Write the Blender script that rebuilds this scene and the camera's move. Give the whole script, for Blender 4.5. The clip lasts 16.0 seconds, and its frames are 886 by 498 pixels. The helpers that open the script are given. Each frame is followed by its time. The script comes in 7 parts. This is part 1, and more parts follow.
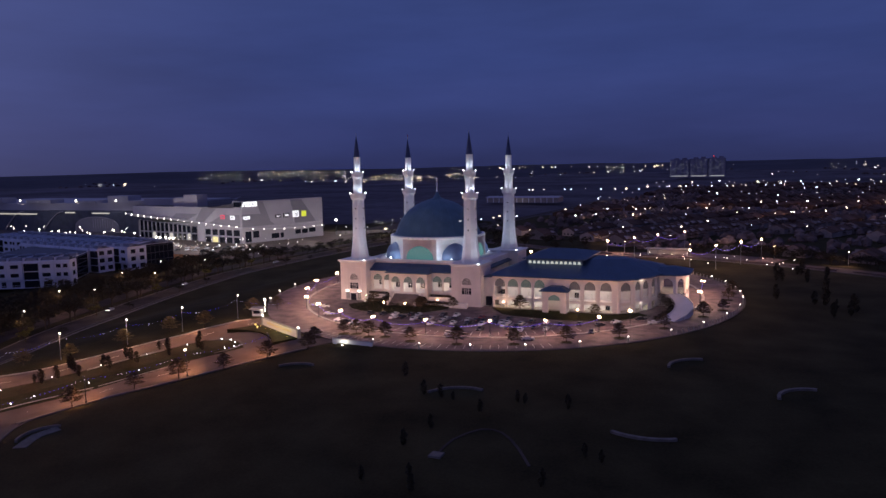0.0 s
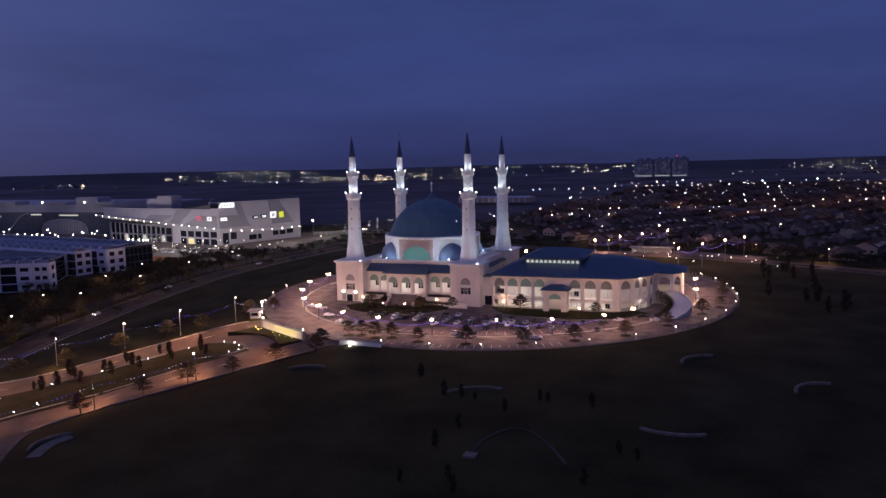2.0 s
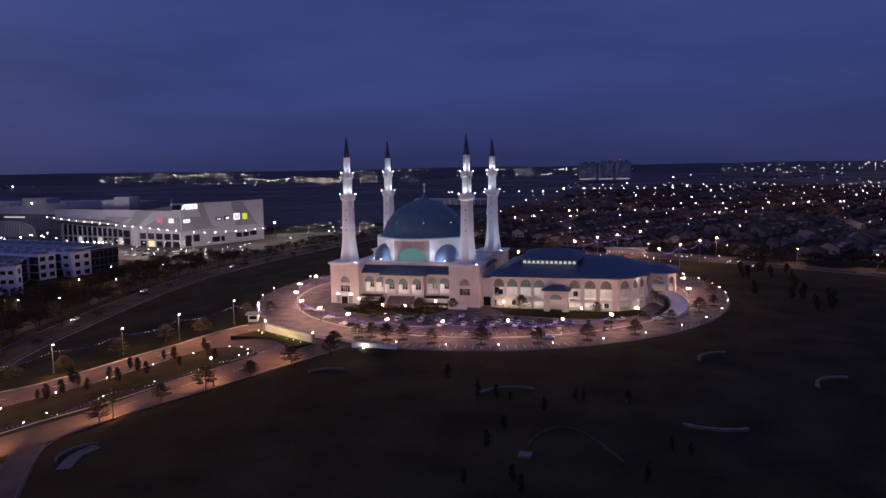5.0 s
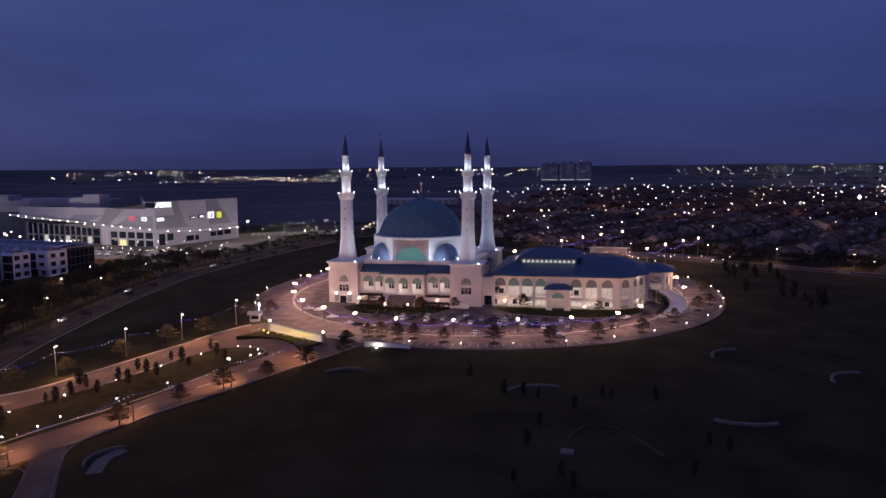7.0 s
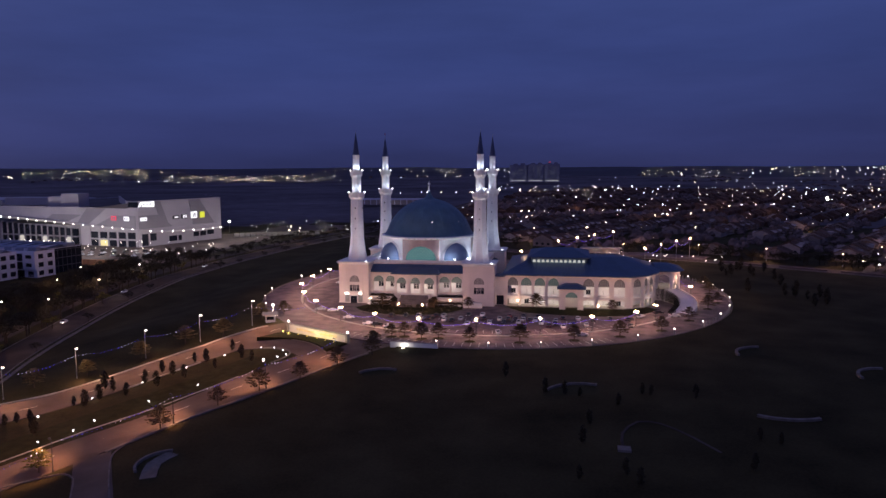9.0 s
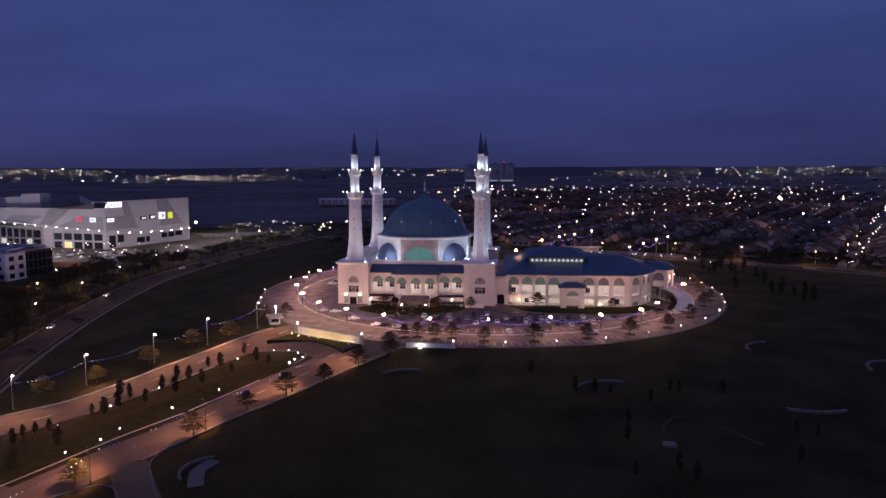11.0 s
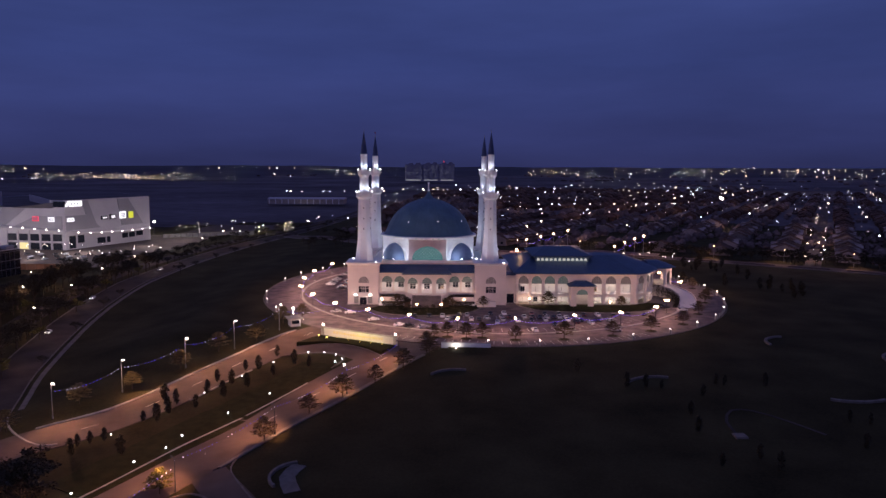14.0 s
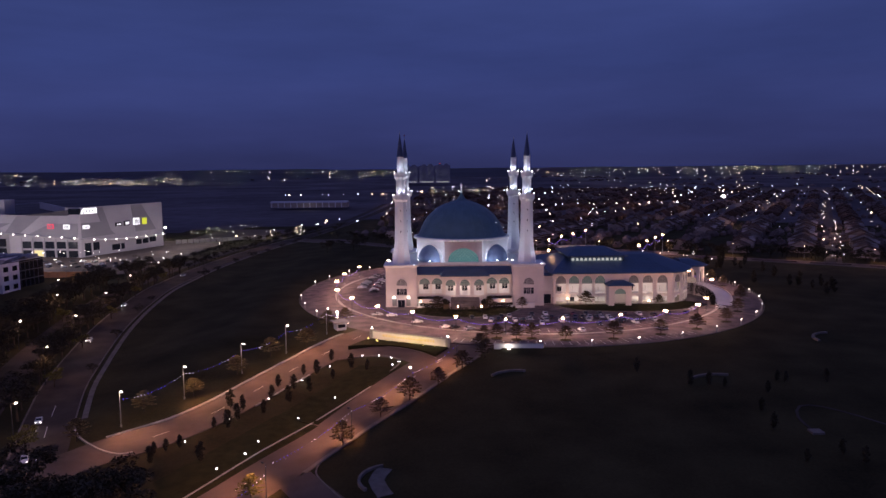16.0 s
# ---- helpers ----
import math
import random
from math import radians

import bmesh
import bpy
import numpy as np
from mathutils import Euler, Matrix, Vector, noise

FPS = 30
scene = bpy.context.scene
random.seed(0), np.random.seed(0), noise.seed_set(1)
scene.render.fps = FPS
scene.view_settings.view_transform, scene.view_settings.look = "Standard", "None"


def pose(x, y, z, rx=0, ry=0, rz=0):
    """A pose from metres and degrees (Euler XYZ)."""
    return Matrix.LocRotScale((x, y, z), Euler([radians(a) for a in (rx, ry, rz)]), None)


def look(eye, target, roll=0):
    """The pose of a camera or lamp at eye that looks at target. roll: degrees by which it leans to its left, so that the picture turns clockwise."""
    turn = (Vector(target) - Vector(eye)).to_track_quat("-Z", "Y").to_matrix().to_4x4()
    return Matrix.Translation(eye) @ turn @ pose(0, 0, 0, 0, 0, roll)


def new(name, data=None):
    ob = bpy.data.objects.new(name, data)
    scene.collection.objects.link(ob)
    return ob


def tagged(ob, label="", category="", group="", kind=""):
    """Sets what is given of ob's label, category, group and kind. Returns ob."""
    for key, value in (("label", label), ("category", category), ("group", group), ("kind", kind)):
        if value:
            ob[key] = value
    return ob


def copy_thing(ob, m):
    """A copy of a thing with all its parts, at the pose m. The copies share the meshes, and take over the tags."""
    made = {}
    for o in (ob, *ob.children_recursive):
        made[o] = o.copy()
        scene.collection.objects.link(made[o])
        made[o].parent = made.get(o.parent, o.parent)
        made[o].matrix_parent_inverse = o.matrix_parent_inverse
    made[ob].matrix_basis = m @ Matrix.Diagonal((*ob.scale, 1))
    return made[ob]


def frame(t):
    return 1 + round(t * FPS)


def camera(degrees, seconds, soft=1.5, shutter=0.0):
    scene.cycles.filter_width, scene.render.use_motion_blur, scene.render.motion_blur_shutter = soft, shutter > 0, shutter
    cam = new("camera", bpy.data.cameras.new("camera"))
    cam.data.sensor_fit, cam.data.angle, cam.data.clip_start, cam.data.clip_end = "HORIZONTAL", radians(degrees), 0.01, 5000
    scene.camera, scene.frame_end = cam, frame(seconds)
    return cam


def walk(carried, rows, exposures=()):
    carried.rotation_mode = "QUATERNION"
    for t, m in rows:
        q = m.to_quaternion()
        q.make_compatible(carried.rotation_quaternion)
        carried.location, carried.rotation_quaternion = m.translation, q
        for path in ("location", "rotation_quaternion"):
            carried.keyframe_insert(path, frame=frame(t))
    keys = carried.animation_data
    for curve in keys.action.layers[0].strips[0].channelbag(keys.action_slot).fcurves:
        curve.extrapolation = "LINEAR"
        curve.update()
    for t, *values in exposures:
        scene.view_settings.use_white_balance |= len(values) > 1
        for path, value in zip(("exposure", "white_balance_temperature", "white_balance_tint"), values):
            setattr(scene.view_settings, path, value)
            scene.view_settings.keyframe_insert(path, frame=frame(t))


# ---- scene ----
cam = camera(62.2, 16.0)
PATH = [
    (0, (141.017, -321.135, 59.719), (140.23, -319.31, 59.495), -1.2),
    (0.5, (137.402, -322.131, 59.734), (136.642, -320.295, 59.51), -1.4),
    (1, (133.786, -323.293, 59.741), (133.051, -321.447, 59.516), -1.4),
    (1.5, (130.207, -324.604, 59.733), (129.495, -322.749, 59.509), -1.4),
    (2, (126.61, -326.006, 59.72), (125.916, -324.144, 59.495), -1.3),
    (2.5, (122.934, -327.37, 59.709), (122.257, -325.501, 59.485), -1.3),
    (3, (119.169, -328.68, 59.699), (118.509, -326.805, 59.477), -1.4),
    (3.5, (115.289, -329.922, 59.677), (114.652, -328.039, 59.455), -1.3),
    (4, (111.146, -331.083, 59.657), (110.539, -329.19, 59.435), -1.2),
    (6.5, (88.942, -336.074, 59.369), (88.495, -334.138, 59.147), -0.6),
    (7, (84.123, -337.279, 59.345), (83.698, -335.338, 59.122), -0.5),
    (7.5, (79.115, -338.503, 59.307), (78.711, -336.557, 59.084), -0.4),
    (8, (73.964, -339.596, 59.261), (73.58, -337.646, 59.038), -0.4),
    (8.5, (68.7, -340.536, 59.202), (68.342, -338.58, 58.979), -0.2),
    (9, (63.3, -341.285, 59.169), (62.974, -339.324, 58.947), -0.2),
    (11.5, (35.679, -344.294, 59.204), (35.523, -342.313, 58.98), 0.0),
    (12, (29.979, -344.886, 59.234), (29.854, -342.903, 59.009), 0.1),
    (12.5, (24.218, -345.404, 59.29), (24.124, -343.419, 59.066), 0.1),
    (13, (18.37, -345.837, 59.35), (18.307, -343.85, 59.125), 0.2),
    (13.5, (12.546, -346.123, 59.415), (12.515, -344.136, 59.19), 0.2),
    (14, (6.719, -346.363, 59.469), (6.72, -344.376, 59.245), 0.3),
    (14.5, (0.965, -346.571, 59.507), (0.985, -344.584, 59.283), 0.3),
    (15, (-4.473, -346.722, 59.557), (-4.455, -344.734, 59.334), 0.1),
    (15.5, (-9.167, -346.712, 59.619), (-9.147, -344.724, 59.399), -0.2),
    (16, (-13.382, -346.638, 59.67), (-13.356, -344.65, 59.45), -0.5),
]
walk(cam, [(t, look(eye, target, roll)) for t, eye, target, roll in PATH], exposures=[(0, 0, 6500, 10), (4, 0, 6500, 11), (8, 0, 6500, 12.5), (12, -0.02, 6500, 15), (16, -0.06, 6500, 17)])

# ---- world and light ----
world = bpy.data.worlds.new("dusk_sky")
scene.world = world
world.use_nodes = True
wn, wl = world.node_tree.nodes, world.node_tree.links
wn.clear()
w_out, w_bg = wn.new("ShaderNodeOutputWorld"), wn.new("ShaderNodeBackground")
w_co, w_sep = wn.new("ShaderNodeTexCoord"), wn.new("ShaderNodeSeparateXYZ")
wl.new(w_co.outputs["Generated"], w_sep.inputs[0])
# deep blue towards the horizon, paler above
w_ramp = wn.new("ShaderNodeValToRGB")
w_ramp.color_ramp.interpolation = "EASE"
w_ramp.color_ramp.elements[0].position = 0.0
w_ramp.color_ramp.elements[0].color = (0.028, 0.034, 0.112, 1)
w_ramp.color_ramp.elements[1].position = 1.0
w_ramp.color_ramp.elements[1].color = (0.085, 0.098, 0.25, 1)
for pos, col in ((0.04, (0.034, 0.044, 0.150, 1)), (0.09, (0.037, 0.052, 0.178, 1)), (0.14, (0.036, 0.054, 0.187, 1)), (0.23, (0.038, 0.058, 0.195, 1))):
    w_ramp.color_ramp.elements.new(pos).color = col
wl.new(w_sep.outputs["Z"], w_ramp.inputs[0])
# long soft banks of cloud
w_map, w_cloud = wn.new("ShaderNodeMapping"), wn.new("ShaderNodeTexNoise")
w_map.inputs["Scale"].default_value = (1.3, 1.3, 7.0)
w_map.inputs["Location"].default_value = (0.4, 0.2, 0.3)
w_cloud.inputs["Scale"].default_value, w_cloud.inputs["Detail"].default_value, w_cloud.inputs["Roughness"].default_value = 1.6, 6.0, 0.55
wl.new(w_co.outputs["Generated"], w_map.inputs[0])
wl.new(w_map.outputs[0], w_cloud.inputs["Vector"])
w_range = wn.new("ShaderNodeMapRange")
w_range.inputs["From Min"].default_value, w_range.inputs["From Max"].default_value = 0.3, 0.7
w_range.inputs["To Min"].default_value, w_range.inputs["To Max"].default_value = 0.82, 1.18
wl.new(w_cloud.outputs["Fac"], w_range.inputs["Value"])
# the afterglow of the sunset, a wide soft rise towards the south-west
w_dot = wn.new("ShaderNodeVectorMath")
w_dot.operation = "DOT_PRODUCT"
w_dot.inputs[1].default_value = (-0.78, -0.62, 0.1)
wl.new(w_co.outputs["Generated"], w_dot.inputs[0])
w_glow = wn.new("ShaderNodeMapRange")
w_glow.interpolation_type = "SMOOTHSTEP"
w_glow.inputs["From Min"].default_value, w_glow.inputs["From Max"].default_value = -0.2, 1.0
w_glow.inputs["To Min"].default_value, w_glow.inputs["To Max"].default_value = 0.0, 1.0
wl.new(w_dot.outputs["Value"], w_glow.inputs["Value"])
w_after = wn.new("ShaderNodeMix")
w_after.data_type, w_after.blend_type = "RGBA", "ADD"
w_after.inputs["B"].default_value = (0.080, 0.072, 0.118, 1)
wl.new(w_glow.outputs["Result"], w_after.inputs["Factor"])
w_mul = wn.new("ShaderNodeVectorMath")
w_mul.operation = "SCALE"
wl.new(w_ramp.outputs["Color"], w_mul.inputs[0])
wl.new(w_range.outputs["Result"], w_mul.inputs["Scale"])
wl.new(w_mul.outputs[0], w_after.inputs["A"])
wl.new(w_after.outputs["Result"], w_bg.inputs["Color"])
w_bg.inputs["Strength"].default_value = 0.97
wl.new(w_bg.outputs[0], w_out.inputs[0])


def lamp(x, y, z, watts, colour, radius=0.3):
    """A lamp bulb that shines all round."""
    data = bpy.data.lights.new("bulb", "POINT")
    data.energy, data.color, data.shadow_soft_size = watts, colour, radius
    ob = new("bulb", data)
    ob.location = (x, y, z)
    return ob


def flood(eye, target, watts, colour, degrees, radius=0.3):
    """A floodlight."""
    data = bpy.data.lights.new("floodlight", "SPOT")
    data.energy, data.color, data.shadow_soft_size = watts, colour, radius
    data.spot_size, data.spot_blend = radians(degrees), 0.7
    ob = new("floodlight", data)
    ob.matrix_basis = look(eye, target)
    return ob


def strip_light(x, y, z, sx, sy, watts, colour, turn=0):
    """Ceiling tubes under a veranda, shining down."""
    data = bpy.data.lights.new("ceiling_tube", "AREA")
    data.shape, data.size, data.size_y, data.energy, data.color = "RECTANGLE", sx, sy, watts, colour
    ob = new("ceiling_tube", data)
    ob.matrix_basis = pose(x, y, z, 0, 0, turn)
    return ob


WARM, COOL, SODIUM, WHITE = (1.0, 0.57, 0.41), (0.70, 0.85, 1.0), (1.0, 0.46, 0.23), (1.0, 0.91, 0.77)


# ---- materials ----
def material(name, colour, rough=0.8, metal=0.0, vary=0.25, scale=1.0, fine=12.0, bump=0.2, emit=None, strength=0.0, island=0.0, coat=0.0, each=0.0, spec=None):
    """A surface with stains at one scale, grain at another, and a fine relief."""
    m = bpy.data.materials.new(name)
    m.use_nodes = True
    n, l = m.node_tree.nodes, m.node_tree.links
    b = n["Principled BSDF"]
    b.inputs["Roughness"].default_value, b.inputs["Metallic"].default_value = rough, metal
    b.inputs["Coat Weight"].default_value = coat
    b.inputs["Specular IOR Level"].default_value = spec if spec is not None else (0.06 if rough >= 0.85 else 0.22 if rough >= 0.65 else 0.5)
    co = n.new("ShaderNodeTexCoord")
    big, small = n.new("ShaderNodeTexNoise"), n.new("ShaderNodeTexNoise")
    big.inputs["Scale"].default_value, big.inputs["Detail"].default_value = scale, 5.0
    small.inputs["Scale"].default_value, small.inputs["Detail"].default_value = fine, 4.0
    geo = n.new("ShaderNodeNewGeometry")
    l.new(geo.outputs["Position"], big.inputs["Vector"])
    l.new(geo.outputs["Position"], small.inputs["Vector"])
    add = n.new("ShaderNodeMath")
    add.operation = "MULTIPLY_ADD"
    add.inputs[1].default_value, = (0.45,)
    l.new(small.outputs["Fac"], add.inputs[0])
    l.new(big.outputs["Fac"], add.inputs[2])
    span = n.new("ShaderNodeMapRange")
    span.inputs["From Min"].default_value, span.inputs["From Max"].default_value = 0.45, 1.0
    span.inputs["To Min"].default_value, span.inputs["To Max"].default_value = 1.0 - vary, 1.0 + vary
    l.new(add.outputs[0], span.inputs["Value"])
    fac = span.outputs["Result"]
    if island:
        r = n.new("ShaderNodeMapRange")
        r.inputs["To Min"].default_value, r.inputs["To Max"].default_value = 1.0 - island, 1.0 + island
        l.new(geo.outputs["Random Per Island"], r.inputs["Value"])
        t = n.new("ShaderNodeMath")
        t.operation = "MULTIPLY"
        l.new(fac, t.inputs[0])
        l.new(r.outputs["Result"], t.inputs[1])
        fac = t.outputs[0]
    if each:
        info = n.new("ShaderNodeObjectInfo")
        r = n.new("ShaderNodeMapRange")
        r.inputs["To Min"].default_value, r.inputs["To Max"].default_value = 1.0 - each, 1.0 + each
        l.new(info.outputs["Random"], r.inputs["Value"])
        t = n.new("ShaderNodeMath")
        t.operation = "MULTIPLY"
        l.new(fac, t.inputs[0])
        l.new(r.outputs["Result"], t.inputs[1])
        fac = t.outputs[0]
    mul = n.new("ShaderNodeVectorMath")
    mul.operation = "SCALE"
    mul.inputs[0].default_value = colour
    l.new(fac, mul.inputs["Scale"])
    l.new(mul.outputs[0], b.inputs["Base Color"])
    if bump:
        bp = n.new("ShaderNodeBump")
        bp.inputs["Strength"].default_value, bp.inputs["Distance"].default_value = bump, 0.05
        l.new(small.outputs["Fac"], bp.inputs["Height"])
        l.new(bp.outputs[0], b.inputs["Normal"])
    if emit:
        b.inputs["Emission Color"].default_value = (*emit, 1)
        b.inputs["Emission Strength"].default_value = strength
    return m


def glow(name, colour, strength, sampled=False):
    """Something that gives off light."""
    m = material(name, (0.03, 0.03, 0.03), 0.5, vary=0.0, bump=0.0, emit=colour, strength=strength, spec=0.1)
    m.cycles.emission_sampling = "AUTO" if sampled else "NONE"
    return m


def pane(name, colour, strength):
    """Tinted glass with a dim light behind it."""
    m = material(name, tuple(0.3 * c for c in colour), 0.35, vary=0.15, scale=0.8, fine=4.0, bump=0.0, emit=colour, strength=strength)
    m.cycles.emission_sampling = "NONE"
    return m


grass = material("grass", (0.043, 0.036, 0.017), 0.95, vary=0.5, scale=0.06, fine=1.5, bump=0.6)
# paler than the grass: distance haze is put into the base colour
far_haze = material("far_haze_tone", (0.112, 0.098, 0.112), 0.95, vary=0.6, scale=0.004, fine=0.05, bump=0.0)
lawn = material("watered_lawn", (0.028, 0.027, 0.011), 0.95, vary=0.35, scale=0.4, fine=5.0, bump=0.6)
asphalt = material("asphalt", (0.120, 0.092, 0.080), 0.85, vary=0.3, scale=0.12, fine=6.0, bump=0.25, spec=0.04)
lot_asphalt = material("pinkish_car_park_paving", (0.142, 0.102, 0.102), 0.75, vary=0.62, scale=0.22, fine=3.0, bump=0.3)
concrete = material("pale_concrete", (0.38, 0.35, 0.32), 0.85, vary=0.22, scale=0.5, fine=8.0)
worn_concrete = material("weathered_concrete", (0.18, 0.155, 0.14), 0.9, vary=0.3, scale=0.6, fine=8.0)
paint = material("road_paint", (0.62, 0.60, 0.56), 0.7, vary=0.3, scale=2.0, fine=20.0)
plaster = material("cream_plaster", (0.74, 0.675, 0.645), 0.75, vary=0.08, scale=0.25, fine=6.0, bump=0.1)
white_wall = material("white_paint", (0.78, 0.77, 0.78), 0.6, vary=0.07, scale=0.3, fine=6.0, bump=0.1)
pink_stone = material("rosy_stone_panel", (0.50, 0.42, 0.42), 0.7, vary=0.15, scale=0.4, fine=8.0)
step_stone = material("dusky_step_stone", (0.20, 0.165, 0.155), 0.85, vary=0.3, scale=0.5, fine=8.0)
blue_roof = material("blue_metal_roof", (0.040, 0.078, 0.140), 0.45, 0.2, vary=0.2, scale=0.25, fine=3.0, bump=0.1)
blue_dome = material("blue_dome_tiles", (0.074, 0.148, 0.205), 0.42, 0.1, vary=0.16, scale=0.3, fine=5.0, bump=0.1, island=0.12)
half_dome_blue = material("pale_blue_dome_metal", (0.16, 0.215, 0.34), 0.55, 0.2, vary=0.12, scale=0.4, fine=6.0, bump=0.05)
spire_blue = material("slate_blue_spire", (0.050, 0.068, 0.14), 0.5, 0.2, vary=0.2, scale=1.0, fine=8.0)
gold = material("gilded_finial", (0.75, 0.62, 0.38), 0.3, 0.9, vary=0.1)
dark_glass = material("dark_window_glass", (0.015, 0.018, 0.028), 0.12, vary=0.1, bump=0.0)
lattice_mat = material("grey_lattice", (0.30, 0.30, 0.30), 0.7, vary=0.1)
# the bars emit by themselves, in place of window light from behind
glowing_lattice = pane("glowing_lattice", (0.26, 0.55, 0.54), 0.42)
teal_glow = pane("teal_lit_window", (0.09, 0.33, 0.34), 0.32)
teal_dim = pane("dim_teal_window", (0.20, 0.29, 0.27), 0.22)
grey_dim = pane("dim_grey_window", (0.30, 0.26, 0.28), 0.12)
room_glow = glow("lit_room_window", (1.0, 0.93, 0.84), 0.6)
cler_glow = glow("lit_clerestory_window", (0.78, 0.86, 0.84), 0.65)
lamp_warm = glow("warm_lamp_globe", (1.0, 0.55, 0.24), 30.0)
lamp_cool = glow("cool_lamp_globe", (0.92, 0.95, 1.0), 10.0)
lamp_white = glow("white_lamp_globe", (1.0, 0.90, 0.76), 10.0)
lamp_yellow = glow("yellow_floodlight_glass", (1.0, 0.85, 0.25), 3.0)
highway_asphalt = material("dark_worn_asphalt", (0.072, 0.057, 0.051), 0.86, vary=0.4, scale=0.1, fine=5.0, bump=0.2, spec=0.04)
string_violet = glow("violet_rope_light", (0.17, 0.07, 1.0), 1.5)
string_blue = glow("blue_fairy_light", (0.10, 0.08, 1.0), 1.4)
string_pale = glow("pale_fairy_light", (0.80, 0.74, 1.0), 2.2)
cable_mat = material("black_cable", (0.02, 0.02, 0.02), 0.6, vary=0.1, bump=0.0)
steel = material("galvanised_steel", (0.34, 0.35, 0.36), 0.45, 0.6, vary=0.12)
dark_steel = material("dark_painted_steel", (0.05, 0.05, 0.055), 0.5, 0.3, vary=0.12)
red_lens = material("red_lens", (0.30, 0.01, 0.02), 0.2, vary=0.0, bump=0.0)
bark = material("bark", (0.10, 0.075, 0.055), 0.9, vary=0.3, scale=2.0, fine=20.0, bump=0.5)
leaf_dark = material("dark_leaves", (0.043, 0.036, 0.021), 0.7, vary=0.3, scale=0.5, fine=3.0, bump=0.0, island=0.45)
leaf_pagoda = material("olive_leaves", (0.105, 0.078, 0.042), 0.7, vary=0.3, scale=0.5, fine=3.0, bump=0.0, island=0.45)
# lamplight on the leaves is put into this lighter tan colour
leaf_lamplit = material("lamplit_pale_leaves", (0.15, 0.115, 0.055), 0.7, vary=0.3, scale=0.5, fine=3.0, bump=0.0, island=0.4)
leaf_young = material("yellow_green_leaves", (0.11, 0.10, 0.026), 0.7, vary=0.3, scale=0.5, fine=3.0, bump=0.0, island=0.4)
# leaves paled towards the far land, with haze put into their colour
wood_far = material("haze_paled_foliage", (0.135, 0.102, 0.100), 0.9, vary=0.4, scale=0.02, fine=0.3, bump=0.0, island=0.4)
# bluish haze of the skyline mixed into the hills' base colour
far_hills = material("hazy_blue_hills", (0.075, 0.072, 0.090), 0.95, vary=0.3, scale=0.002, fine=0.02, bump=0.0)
soil = material("bare_soil", (0.14, 0.10, 0.07), 0.95, vary=0.3, scale=0.5, fine=6.0)
mall_roof = material("weathered_mall_roof", (0.105, 0.094, 0.105), 0.95, vary=0.3, scale=0.05, fine=0.6, bump=0.0)
mall_clad = material("lilac_grey_cladding", (0.40, 0.37, 0.41), 0.6, vary=0.12, scale=0.05, fine=1.0, bump=0.05)
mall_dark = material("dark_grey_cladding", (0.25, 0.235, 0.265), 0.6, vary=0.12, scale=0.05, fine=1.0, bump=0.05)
shop_white = material("bluish_white_render", (0.64, 0.66, 0.78), 0.75, vary=0.12, scale=0.15, fine=3.0, bump=0.1)
shop_sheet = material("pale_weathered_roof_sheet", (0.22, 0.24, 0.32), 0.6, vary=0.25, scale=0.2, fine=2.0, bump=0.1)
shop_roof = material("slate_blue_sheet_roof", (0.055, 0.062, 0.095), 0.6, 0.0, vary=0.35, scale=0.2, fine=2.0, bump=0.1)
house_wall = material("house_render", (0.27, 0.225, 0.215), 0.85, vary=0.2, scale=0.3, fine=4.0, each=0.35)
house_roof = material("brown_roof_tiles", (0.095, 0.057, 0.046), 0.88, vary=0.45, scale=0.03, fine=1.0, island=0.3, each=0.35)
tyre_mat = material("black_rubber", (0.02, 0.02, 0.02), 0.8, vary=0.1, bump=0.0)
brake_red = material("red_tail_light", (0.35, 0.02, 0.02), 0.3, vary=0.0, bump=0.0)
head_glass = material("clear_headlight", (0.7, 0.7, 0.72), 0.15, vary=0.0, bump=0.0)
head_on = glow("lit_headlight", (1.0, 0.93, 0.82), 14.0)
sign_red = glow("lit_red_sign", (1.0, 0.10, 0.18), 0.9)
sign_white = glow("lit_white_sign", (0.95, 0.95, 1.0), 1.6)
sign_yellow = glow("lit_yellow_sign", (0.80, 0.85, 0.06), 0.8)
red_beacon = glow("red_beacon_glass", (1.0, 0.05, 0.04), 1.5)
door_glow = glow("lit_entrance", (1.0, 0.86, 0.42), 1.0)


